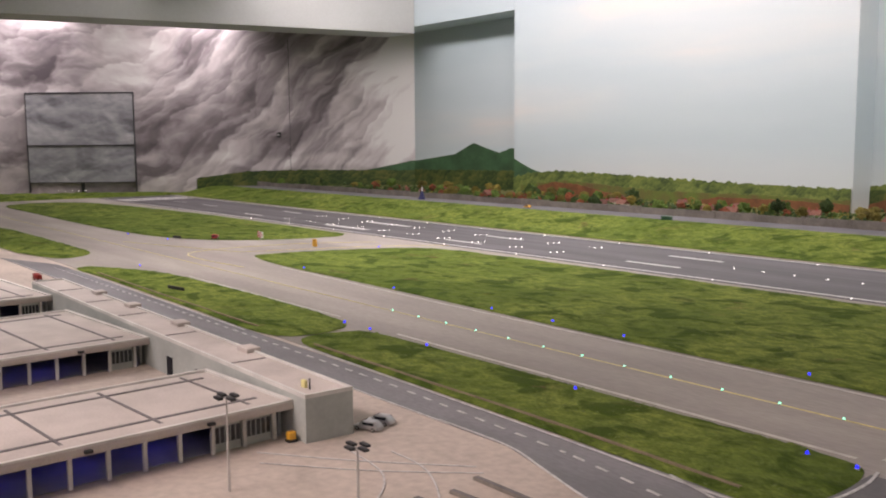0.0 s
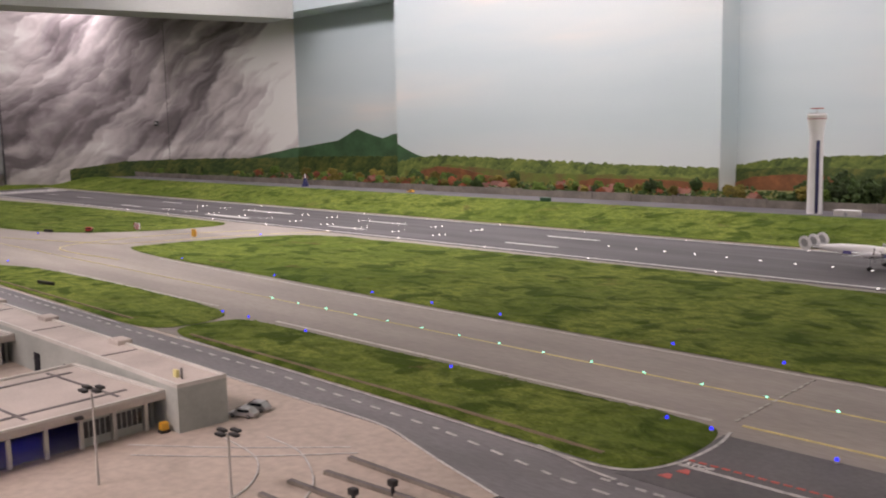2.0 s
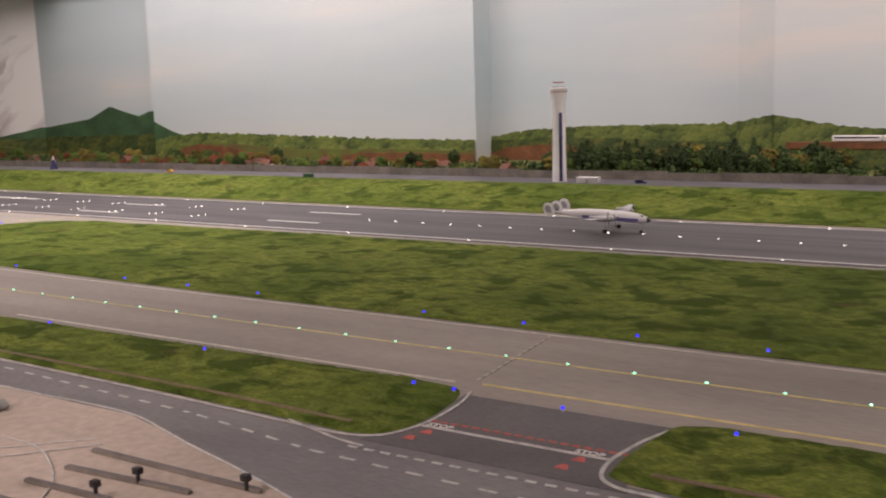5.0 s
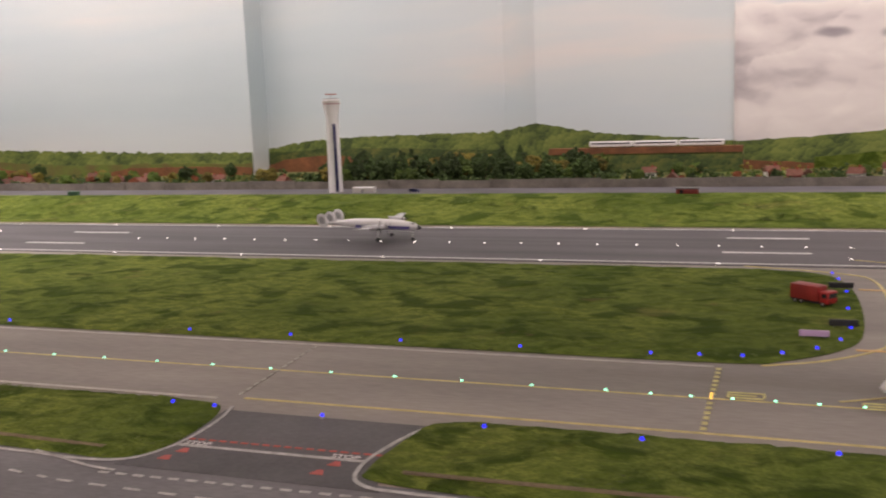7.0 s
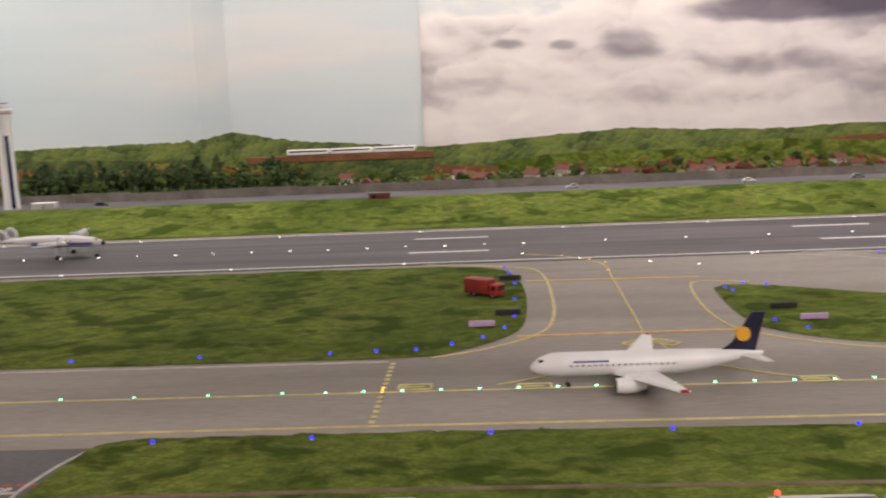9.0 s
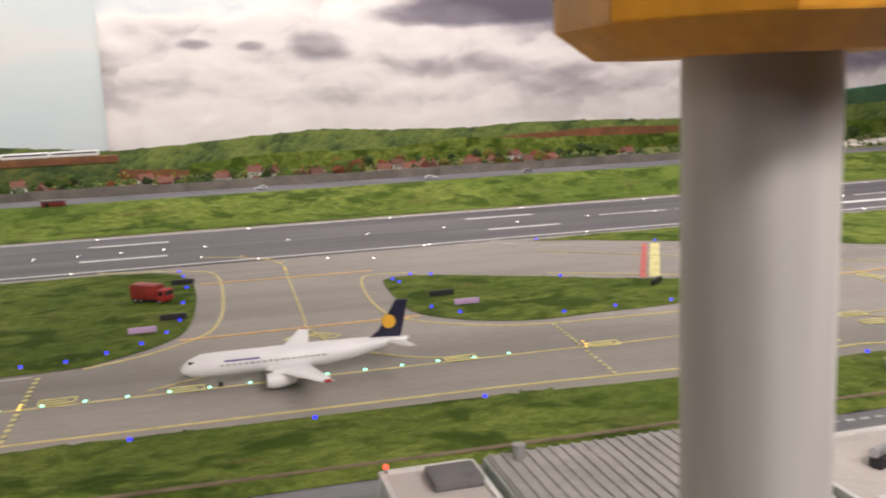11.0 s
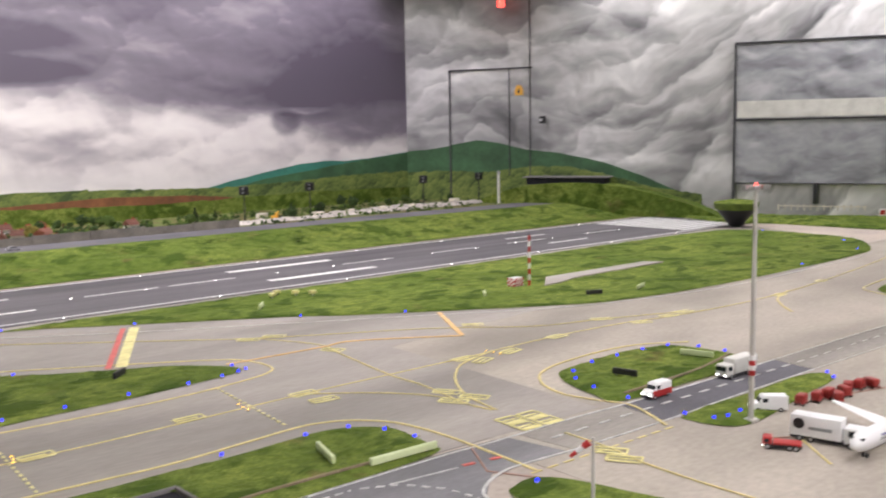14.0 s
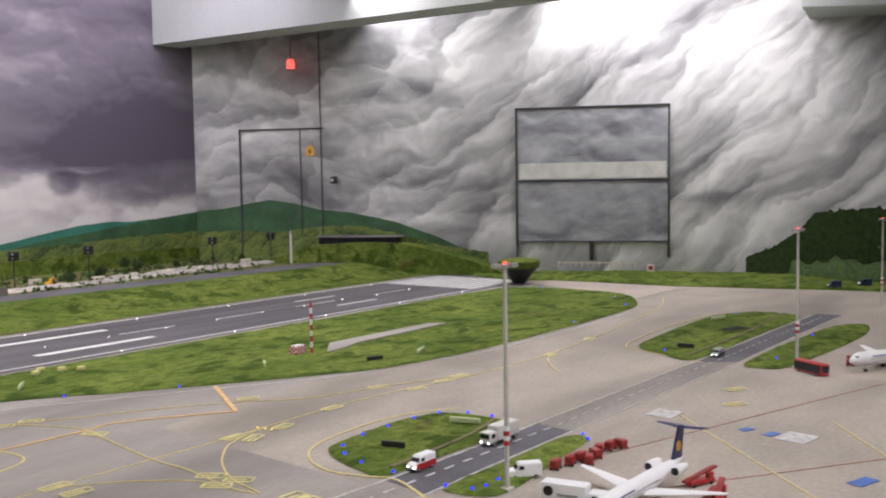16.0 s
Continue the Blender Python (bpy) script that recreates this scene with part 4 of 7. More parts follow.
strip(bm, curve_pts([(2.604, -1.216), (2.70, -1.299), (2.765, -1.382), (2.79, -1.446)], False), 0.0035, 0.0016)
strip(bm, curve_pts([(4.069, -1.477), (4.15, -1.40), (4.247, -1.334), (4.395, -1.287)], False), 0.006, 0.0016)
strip(bm, curve_pts([(4.439, -1.767), (4.51, -1.565), (4.568, -1.456), (4.682, -1.422), (5.044, -1.392), (5.525, -1.41)], False), 0.005, 0.0016)
strip(bm, [(-3.7, -1.15), (-2.9, -0.9), (-2.7, -0.3), (-2.5, -0.02)], 0.005, 0.0016)
strip(bm, curve_pts([(-2.4, -1.12), (-3.0, -1.1), (-3.05, -0.6), (-2.85, -0.2)], False), 0.005, 0.0016)
strip(bm, curve_pts([(2.788, -1.749), (2.78, -1.854), (2.76, -1.947), (2.753, -2.117), (2.77, -2.5)], False), 0.004, 0.0016)
dashes(bm, (2.602, -1.843), (2.947, -1.858), 0.004, 0.001, 0.022, 0.014)
strip(bm, [(2.96, -2.14), (3.04, -2.05)], 0.004, 0.001)
strip(bm, [(3.3, -2.45), (3.8, -1.95)], 0.004, 0.001)
strip(bm, [(3.2, -2.8), (3.9, -2.3)], 0.004, 0.001)
paint("taxi_marking", bm, M["yellow_line"], "yellow painted taxiway guide lines")

bm = B()
strip(bm, [(1.37, -0.318), (1.81, -0.337)], 0.011, 0.0014)
strip(bm, [(1.325, -0.878), (1.815, -0.874)], 0.011, 0.0014)
strip(bm, curve_pts([(2.616, -0.876), (2.87, -0.885), (2.975, -0.886), (3.206, -1.036)], False), 0.008, 0.0018)
strip(bm, [(3.206, -1.036), (3.373, -0.755)], 0.013, 0.0022)
paint("holding_marking", bm, M["orange_line"], "orange-yellow holding position lines on the taxiway")
bm = B()
strip(bm, [(2.650, -0.300), (2.432, -0.725)], 0.026, 0.0014)
paint("holding_marking", bm, M["pale_yellow"], "wide pale yellow holding bar on the taxiway")
bm = B()
strip(bm, [(2.620, -0.295), (2.402, -0.722)], 0.014, 0.0018)
dashes(bm, (0.35, -1.578), (0.665, -1.574), 0.004, 0.0024, 0.012, 0.006)
for x, y in ((2.55, -1.745), (2.60, -1.755)):
    strip(bm, [(x, y), (x + 0.022, y - 0.004)], 0.008, 0.0014)
for x, y in ((0.372, -1.622), (0.362, -1.652), (0.614, -1.617), (0.604, -1.65)):
    plate(bm, [(x - 0.010, y - 0.007), (x + 0.010, y - 0.007), (x + 0.004, y + 0.008), (x - 0.004, y + 0.008)], 0.001, Matrix.Translation((0, 0, 0.0029)))
paint("red_marking", bm, M["red_line"], "red painted stop symbols and lines")
bm = B()
strip(bm, [(3.0, -2.0), (3.5, -2.35), (4.0, -2.7)], 0.0032, 0.001)
strip(bm, [(3.35, -1.97), (4.4, -2.3)], 0.003, 0.001)
strip(bm, [(2.62, -1.69), (2.56, -1.79), (2.60, -1.87)], 0.003, 0.0014)
paint("stand_line_marking", bm, M["faded_red"], "faded red stand lines on the apron")


def letter_box(bm, x, y, w, h, r):
    """A painted direction box: its frame with a worn bar across."""
    m = pose(x, y, 0, 0, 0, r)
    for a, b, t in (((-w / 2, h / 2), (w / 2, h / 2), 0.0065), ((-w / 2, -h / 2), (w / 2, -h / 2), 0.0065), ((-w / 2, 0), (w * 0.28, 0), 0.006), ((-w / 2, h / 2), (-w / 2, -h / 2), 0.005), ((w / 2, h / 2), (w / 2, -h / 2), 0.004)):
        strip(bm, [tuple((m @ Vector((*p, 0)))[:2]) for p in (a, b)], t, 0.0026, 0.0006)


bm = B()
for x, y, r in ((1.141, -1.196, 0), (1.342, -1.21, 0), (1.81, -1.211, 0), (1.553, -0.952, 40), (1.604, -0.957, -40), (2.077, -1.222, 0), (2.358, -1.208, 0), (2.605, -1.213, 0), (2.61, -1.278, -5), (2.79, -0.677, -40), (2.858, -0.689, -40), (2.875, -0.93, -60), (2.818, -1.41, -60), (2.783, -1.468, -60), (2.832, -1.475, -60), (3.035, -1.225, 0), (3.054, -1.268, 20), (3.165, -1.249, 10), (3.365, -1.218, 0), (3.62, -1.155, -30), (3.66, -1.26, -30), (3.789, -1.261, -10), (3.865, -1.256, -10), (3.32, -0.955, -35), (4.30, -1.31, 10), (4.65, -1.27, 10), (2.769, -1.862, -60), (2.753, -1.903, -60), (3.95, -2.05, -30), (4.1, -2.4, -30), (4.12, -1.99, -30), (4.45, -2.42, -30)):
    letter_box(bm, x, y, 0.055, 0.026, r)
for x, y in ((2.772, -1.632), (2.822, -1.637), (2.768, -1.675), (2.82, -1.68)):
    letter_box(bm, x, y, 0.042, 0.036, -5)
    strip(bm, [(x - 0.02, y - 0.010), (x + 0.02, y - 0.011)], 0.012, 0.0012, 0.0006)
dashes(bm, (1.090, -1.045), (1.086, -1.383), 0.009, 0.0014, 0.014, 0.010)
dashes(bm, (2.045, -1.05), (2.02, -1.405), 0.005, 0.0014, 0.012, 0.010)
dashes(bm, (2.50, -1.05), (2.463, -1.378), 0.005, 0.0014, 0.012, 0.010)
paint("taxi_sign_marking", bm, M["pale_yellow"], "pale yellow painted direction boxes and bars")
bm = B()
dashes(bm, (0.296, -1.046), (0.312, -1.37), 0.004, 0.0014, 0.016, 0.012)
strip(bm, [(-2.3, -1.005), (-1.2, -1.03), (1.08, -1.035)], 0.006, 0.0012)
strip(bm, [(-2.3, -1.388), (-1.25, -1.382)], 0.006, 0.0012)
strip(bm, [(-0.95, -1.395), (0.28, -1.39)], 0.006, 0.0012)
strip(bm, curve_pts([(2.28, -0.11), (2.335, -0.174), (2.55, -0.32), (2.832, -0.483), (3.369, -0.785), (3.7, -0.965), (4.26, -1.095), (4.8, -1.105), (5.35, -1.09)], False), 0.005, 0.0012)
strip(bm, [(2.28, -0.11), (2.12, -0.06), (2.2, -0.02), (2.36, -0.055)], 0.005, 0.0012)
strip(bm, [(3.53, -1.731), (4.45, -1.752), (5.65, -1.768)], 0.003, 0.0014)
strip(bm, [(3.51, -1.836), (4.5, -1.864), (5.65, -1.870)], 0.003, 0.0014)
dashes(bm, (3.53, -1.779), (4.45, -1.799), 0.003, 0.0014, 0.03, 0.03)
paint("taxi_edge_marking", bm, M["edge_line"], "worn pale edge lines along the taxiway")


bm = B()
strip(bm, [(-2.75, -1.658), (-1.25, -1.674)], 0.004, 0.0012)
strip(bm, curve_pts([(-0.98, -1.66), (-0.2, -1.672), (0.12, -1.682), (0.29, -1.68), (0.345, -1.61), (0.35, -1.50), (0.335, -1.43)], False), 0.005, 0.0026)
strip(bm, curve_pts([(-3.2, -1.785), (-0.53, -1.772), (-0.28, -1.766), (-0.104, -1.768), (0.0, -1.795), (0.1, -1.825), (0.237, -1.862), (0.42, -1.92)], False), 0.0035, 0.0012)
dashes(bm, (-2.9, -1.70), (-0.5, -1.695), 0.004, 0.0012, 0.028, 0.028)
for a, b in (((-0.48, -1.698), (-0.02, -1.72)), ((0.0, -1.722), (0.24, -1.754)), ((0.26, -1.757), (0.9, -1.768))):
    dashes(bm, a, b, 0.004, 0.0012, 0.026, 0.03)
dashes(bm, (0.30, -1.719), (0.95, -1.702), 0.0045, 0.0012, 0.016, 0.012)
strip(bm, curve_pts([(0.15, -1.674), (0.21, -1.69), (0.27, -1.706), (0.32, -1.712)], False), 0.004, 0.0026)
strip(bm, [(0.350, -1.603), (0.655, -1.600)], 0.006, 0.0024)
strip(bm, curve_pts([(0.684, -1.46), (0.662, -1.53), (0.652, -1.62), (0.68, -1.676), (0.78, -1.686), (1.1, -1.69)], False), 0.006, 0.0026)
for a, b in (((2.15, -1.70), (2.36, -1.708)), ((2.375, -1.712), (2.425, -1.738)), ((2.435, -1.748), (2.466, -1.80)), ((2.468, -1.812), (2.476, -1.86))):
    dashes(bm, a, b, 0.004, 0.0012, 0.013, 0.010)
strip(bm, [(2.417, -1.729), (2.538, -1.747)], 0.003, 0.0012)
dashes(bm, (2.24, -1.79), (2.44, -1.86), 0.004, 0.0012, 0.022, 0.03)
dashes(bm, (2.26, -1.89), (2.44, -1.98), 0.004, 0.0012, 0.022, 0.03)
strip(bm, curve_pts([(2.465, -2.1), (2.472, -1.92), (2.486, -1.864), (2.505, -1.84), (2.545, -1.818), (2.6, -1.806), (2.72, -1.817)], False), 0.005, 0.0016)
strip(bm, curve_pts([(2.3, -1.684), (2.554, -1.689), (2.661, -1.697), (2.844, -1.702), (3.01, -1.714), (3.277, -1.726), (3.52, -1.731)], False), 0.004, 0.0014)
strip(bm, curve_pts([(2.72, -1.817), (2.973, -1.828), (3.179, -1.829), (3.5, -1.835)], False), 0.0035, 0.0014)
dashes(bm, (2.75, -1.752), (3.5, -1.778), 0.005, 0.0014, 0.03, 0.03)
dashes(bm, (4.5, -1.80), (5.6, -1.815), 0.003, 0.0014, 0.03, 0.03)
strip(bm, curve_pts([(-0.33, -2.1), (-0.2, -2.0), (-0.06, -1.87)], False), 0.0035, 0.0004)
strip(bm, curve_pts([(-0.28, -2.12), (-0.15, -2.01), (-0.03, -1.88)], False), 0.0025, 0.0008)
strip(bm, curve_pts([(-0.2, -1.93), (-0.09, -1.94), (0.04, -2.02), (0.1, -2.15)], False), 0.0025, 0.0008)
strip(bm, curve_pts([(-0.24, -1.98), (-0.12, -2.0), (-0.03, -2.08), (0.0, -2.2)], False), 0.0025, 0.0008)
strip(bm, [(3.732, -1.938), (3.806, -1.942)], 0.068, 0.001)
strip(bm, [(3.683, -2.262), (3.760, -2.274)], 0.07, 0.001)
paint("road_marking", bm, M["road_line"], "white painted road lines and stand boxes")
bm = B()
strip(bm, [(3.712, -2.148), (3.746, -2.160)], 0.02, 0.001)
strip(bm, [(3.70, -2.207), (3.74, -2.22)], 0.022, 0.001)
strip(bm, [(3.45, -2.45), (3.51, -2.47)], 0.03, 0.001)
paint("stand_marking", bm, M["blue_paint"], "blue painted stand number boxes")


def lettering(text, x, y, size, rz, material, z):
    c = bpy.data.curves.new("stop_lettering", "FONT")
    c.body, c.size, c.extrude = text, size, 0.0003
    c.materials.append(material)
    ob = new("stop_lettering", c)
    ob.matrix_world = pose(x, y, z, 0, 0, rz)
    return tagged(ob, "white painted word on the dark asphalt", "lettering", kind="structure")


lettering("STOP", 0.355, -1.598, 0.018, 1, M["white_line"], 0.0028)
lettering("STOP", 0.595, -1.596, 0.018, 1, M["white_line"], 0.0028)

# ==== painted hills on the walls, doors and wall fittings ====


def on_wall(p, q):
    """Local frame of a wall: x along it from p, y behind its face, z up."""
    p, q = Vector(p), Vector(q)
    return Matrix.Translation((p.x, p.y, 0)) @ Matrix.Rotation(math.atan2(q.y - p.y, q.x - p.x), 4, "Z")


def hills(name, frame_m, tops, z0, material, label, off, rough=0.0, freq=18.0, step=0.02, seed=0.0):
    """A painted hill line: a flat board of 4 mm against the wall with its upper outline through the points (u, z)."""
    u0, u1 = tops[0][0], tops[-1][0]
    n = max(2, int((u1 - u0) / step))
    us = [p[0] for p in tops]
    zs = [p[1] for p in tops]
    line = []
    for i in range(n + 1):
        u = u0 + (u1 - u0) * i / n
        z = float(np.interp(u, us, zs))
        z += rough * (noise.noise(Vector((u * freq, seed, 0))) + 0.6 * noise.noise(Vector((u * freq * 2.7, seed, 5))))
        line.append((u, max(z, z0 + 0.005)))
    bm = B()
    fa = [bm.verts.new((u, -off, z)) for u, z in line]
    fb = [bm.verts.new((u, -off, z0)) for u, z in line]
    ba = [bm.verts.new((u, -off + 0.004, z)) for u, z in line]
    for i in range(n):
        bm.faces.new((fb[i], fb[i + 1], fa[i + 1], fa[i]))
        bm.faces.new((fa[i], fa[i + 1], ba[i + 1], ba[i]))
    ob = link(name, bm, material, smooth=False)
    ob.matrix_world = frame_m
    return tagged(ob, label, "mural", kind="structure")


NICHE = on_wall((-6.38, 2.60), (-4.63, 2.60))
PIER = on_wall((-4.63, 2.30), (-1.80, 2.30))
RECESS = on_wall((-1.80, 2.50), (-0.28, 2.50))
SPLAY = on_wall((-0.28, 2.50), (-0.05, 2.30))
LONG = on_wall((-0.05, 2.30), (5.78, 2.30))
EAST = on_wall(EAST0, EAST1)
WEST = on_wall(WEST0, WEST1)
LW = 6.229
hills("mural_mountain", NICHE, [(0.0, 0.30), (0.35, 0.34), (0.62, 0.37), (0.88, 0.47), (1.08, 0.42), (1.22, 0.385), (1.36, 0.42), (1.52, 0.44), (1.64, 0.435), (1.745, 0.41)], 0.0, M["hill_far"], "green twin-peaked mountain painted on the wall", 0.006, 0.004)
hills("mural_woods", NICHE, [(0.0, 0.22), (0.8, 0.23), (1.745, 0.24)], 0.0, M["hill_dark"], "dark green woods painted on the wall", 0.012, 0.012, 30)
hills("mural_mountain", PIER, [(0.004, 0.345), (0.2, 0.27), (0.42, 0.22)], 0.0, M["hill_far"], "green mountain slope painted on the wall", 0.006, 0.003)
hills("mural_woods", PIER, [(0.004, 0.20), (0.2, 0.24), (0.5, 0.262), (1.0, 0.25), (1.5, 0.235), (2.0, 0.22), (2.4, 0.212), (2.829, 0.208)], 0.0, M["hill_mid"], "bright green woods painted along the skyline", 0.012, 0.018, 26, 0.012, seed=2)
hills("mural_field", PIER, [(0.1, 0.14), (0.6, 0.19), (1.0, 0.17), (1.5, 0.145), (2.2, 0.15), (2.829, 0.14)], 0.0, M["meadow"], "green and brown fields painted below the woods", 0.018, 0.01, 9, seed=4)
hills("mural_field", PIER, [(0.25, 0.13), (0.45, 0.175), (0.7, 0.17), (0.95, 0.13), (1.1, 0.10)], 0.0, M["field"], "russet ploughed field painted on the wall", 0.024, 0.008, 9, seed=5)
hills("mural_woods", RECESS, [(0.0, 0.215), (0.25, 0.255), (0.6, 0.275), (1.0, 0.28), (1.53, 0.285)], 0.0, M["hill_mid"], "bright green woods painted along the skyline", 0.012, 0.016, 26, 0.012, seed=3)
hills("mural_woods", RECESS, [(0.0, 0.19), (0.4, 0.21), (0.8, 0.205), (1.2, 0.19), (1.53, 0.18)], 0.0, M["hill_dark"], "dark green woods painted under the skyline", 0.018, 0.006, 9)
hills("mural_field", PIER, [(1.75, 0.09), (1.95, 0.125), (2.4, 0.128), (2.829, 0.12)], 0.0, M["field"], "narrow russet field painted on the wall", 0.024, 0.006, 9, seed=7)
hills("mural_field", RECESS, [(0.0, 0.11), (0.12, 0.15), (0.35, 0.168), (0.6, 0.158), (0.85, 0.11)], 0.0, M["field"], "orange-brown field painted on the wall", 0.024, 0.005, 9, seed=3)
hills("mural_woods", SPLAY, [(-0.03, 0.283), (0.15, 0.31), (0.32, 0.335)], 0.0, M["hill_mid"], "green wooded hill painted on the wall", 0.012, 0.01, 22)
hills("mural_woods", LONG, [(0.0, 0.335), (0.1, 0.315), (0.32, 0.275), (0.7, 0.245), (0.95, 0.225), (1.05, 0.215), (1.4, 0.232), (1.75, 0.255), (2.1, 0.275), (2.4, 0.255), (2.9, 0.24), (3.2, 0.255), (3.6, 0.25), (4.0, 0.235), (4.4, 0.225), (4.9, 0.24), (5.3, 0.26), (5.826, 0.27)], 0.0, M["hill_mid"], "bright green wooded hills painted along the skyline", 0.012, 0.010, 20, seed=6)
hills("mural_mountain", LONG, [(4.2, 0.20), (4.45, 0.26), (4.7, 0.305), (4.95, 0.345), (5.15, 0.36), (5.3, 0.355), (5.5, 0.365), (5.826, 0.40)], 0.0, M["hill_teal"], "teal mountain painted on the wall", 0.004, 0.003, 8)
hills("mural_mountain", LONG, [(4.35, 0.20), (4.7, 0.265), (5.0, 0.30), (5.3, 0.34), (5.826, 0.395)], 0.0, M["hill_far"], "green mountain slope painted on the wall", 0.008, 0.004, 8)
hills("mural_field", LONG, [(0.0, 0.12), (0.5, 0.135), (1.0, 0.125), (1.4, 0.10)], 0.0, M["field"], "russet field painted on the wall", 0.018, 0.005, 9)
hills("mural_field", LONG, [(2.85, 0.16), (3.1, 0.185), (3.7, 0.205), (4.2, 0.19), (4.5, 0.16), (4.7, 0.12)], 0.0, M["field"], "russet field painted on the wall", 0.018, 0.005, 9, seed=9)
hills("mural_meadow", LONG, [(1.4, 0.13), (1.9, 0.165), (2.4, 0.15), (2.85, 0.19), (3.3, 0.165), (4.0, 0.15), (5.0, 0.17), (5.826, 0.16)], 0.0, M["grass"], "bright meadow painted on the wall", 0.022, 0.006, 7)
hills("mural_mountain", EAST, [(0.0, 0.40), (0.25, 0.425), (0.52, 0.475), (0.7, 0.45), (0.86, 0.41), (1.1, 0.385), (1.39, 0.325), (1.69, 0.22), (1.9, 0.12)], 0.0, M["hill_far"], "dark green mountain painted on the wall", 0.006, 0.004, 9)
hills("mural_woods", EAST, [(0.0, 0.26), (0.3, 0.27), (0.6, 0.26), (0.9, 0.30), (1.15, 0.30), (1.4, 0.25), (1.7, 0.17), (2.0, 0.13)], 0.0, M["hill_mid"], "bright green woods painted on the wall", 0.012, 0.010, 20, seed=8)
hills("mural_mountain", WEST, [(LW - 0.9, 0.12), (LW - 0.5, 0.21), (LW - 0.2, 0.27), (LW, 0.31)], 0.0, M["hill_far"], "green mountain slope painted on the wall", 0.006, 0.004, 9)
hills("mural_woods", WEST, [(LW - 2.1, 0.15), (LW - 1.6, 0.215), (LW - 1.0, 0.225), (LW, 0.21)], 0.0, M["hill_dark"], "dark green woods painted on the wall", 0.012, 0.008, 20, seed=8)

# shutters, doors and fittings of the end walls
SHUTTER = [(0.2, (0.15, 0.15, 0.165)), (0.42, (0.27, 0.275, 0.30)), (0.6, (0.38, 0.385, 0.41)), (0.85, (0.56, 0.56, 0.58))]
M["shutter_sky"] = clouds("painted_shutter_clouds", (0, 0), (1, 0), SHUTTER, [(2.6, 0.62, 0.6, 0.1, 0.10, 0.1)], None, 0.5, 0.9, 0.1, None, 21.0, 1.6, 0.2)
M["seam"] = mat("dark_seam", (0.06, 0.06, 0.065), 0.8, vary=0.2, scale=20)


def shutter(wall_m, u0, u1, z0, z1, zm, label, band, e=0.012):
    s = thing("shutter_door", wall_m, label, "shutter")
    bm = B()
    box(bm, u0, -0.014, z0, u1, -0.003, zm - 0.006)
    part("lower_panel", bm, M["shutter_sky"], s)
    bm = B()
    box(bm, u0, -0.018, zm + 0.006, u1, -0.003, z1)
    part("upper_panel", bm, M["shutter_sky"], s)
    if band:
        bm = B()
        box(bm, u0 + 0.01, -0.021, zm + 0.012, u1 - 0.01, -0.0185, zm + 0.11)
        part("pale_band", bm, M["dirty_white"], s, "pale grey painted band")
    for nm, a in (("top_rail", (u0 - e, z1, u1 + e, z1 + 0.012)), ("side_rail", (u0 - e, z0 - 0.1, u0, z1)), ("side_rail", (u1, z0 - 0.1, u1 + e, z1)), ("bottom_rail", (u0, z0 - e / 2, u1, z0)), ("middle_rail", (u0, zm - e / 3, u1, zm + e / 3))):
        bm = B()
        box(bm, a[0], -0.026, a[1], a[2], -0.002, a[3], 0.002)
        part(nm, bm, M["seam"], s)
    bm = B()
    um = (u0 + u1) / 2
    box(bm, um - 0.014, -0.03, z0 - 0.12, um + 0.014, -0.004, z0 - 0.008, 0.003)
    part("post", bm, M["black"], s)
    return s


shutter(EAST, 2.19, 3.10, 0.20, 1.01, 0.57, "large shutter door painted with grey clouds in the end wall", True)
shutter(WEST, LW - 3.70, LW - 2.68, 0.12, 0.96, 0.47, "closed shutter door painted over with storm clouds", False, 0.007)
bm = B()
for a in ((0.33, 0.93, 0.92, 0.94), (0.33, 0.02, 0.34, 0.93), (0.757, 0.24, 0.763, 0.93), (0.90, 0.2, 0.906, 1.6)):
    box(bm, a[0], -0.016, a[1], a[2], -0.0125, a[3])
ob = tagged(link("door_1", bm, M["seam"], smooth=False), "flush door seams in the painted end wall", "door", kind="structure")
ob.matrix_world = EAST
bm = B()
box(bm, LW - 1.193, -0.016, 0.2, LW - 1.189, -0.0125, 1.46)
ob = tagged(link("wall_seam", bm, M["seam"], smooth=False), "thin vertical panel seam in the storm mural", "seam", kind="structure")
ob.matrix_world = WEST
bm = B()
box(bm, 1.02, -0.012, 0.2, 1.026, -0.002, ZT - 0.01)
ob = tagged(link("wall_seam", bm, M["sky_long"], smooth=False), "thin vertical joint between the painted panels", "seam", kind="structure")
ob.matrix_world = LONG


def wall_camera(m, u, z):
    c = thing("security_camera", m @ pose(u, -0.03, z), "small black security camera on the mural wall", "camera")
    part("bracket", rod(B(), (0, 0.03, 0.02), (0, 0, 0.0), 0.006), M["black"], c)
    part("housing", box(B(), -0.014, -0.05, -0.025, 0.014, 0.012, 0.02, 0.005), M["black"], c)
    part("lens", rod(B(), (0, -0.05, -0.002), (0, -0.058, -0.002), 0.009), M["silver"], c, "shiny lens ring")


wall_camera(EAST, 1.0, 0.60)
wall_camera(WEST, LW - 1.29, 0.56)
s = thing("warning_sign", EAST @ pose(0.83, -0.02, 0.79), "yellow triangular warning sign on the painted wall", "sign")
part("plate", plate(B(), [(-0.028, -0.03), (0.028, -0.03), (0.028, 0.005), (0.012, 0.035), (-0.012, 0.035), (-0.028, 0.005)], 0.004, pose(0, 0, 0, 90)), M["gold"], s)
part("symbol", box(B(), -0.005, -0.004, -0.018, 0.005, -0.0025, 0.012), M["black"], s, "black bar symbol")
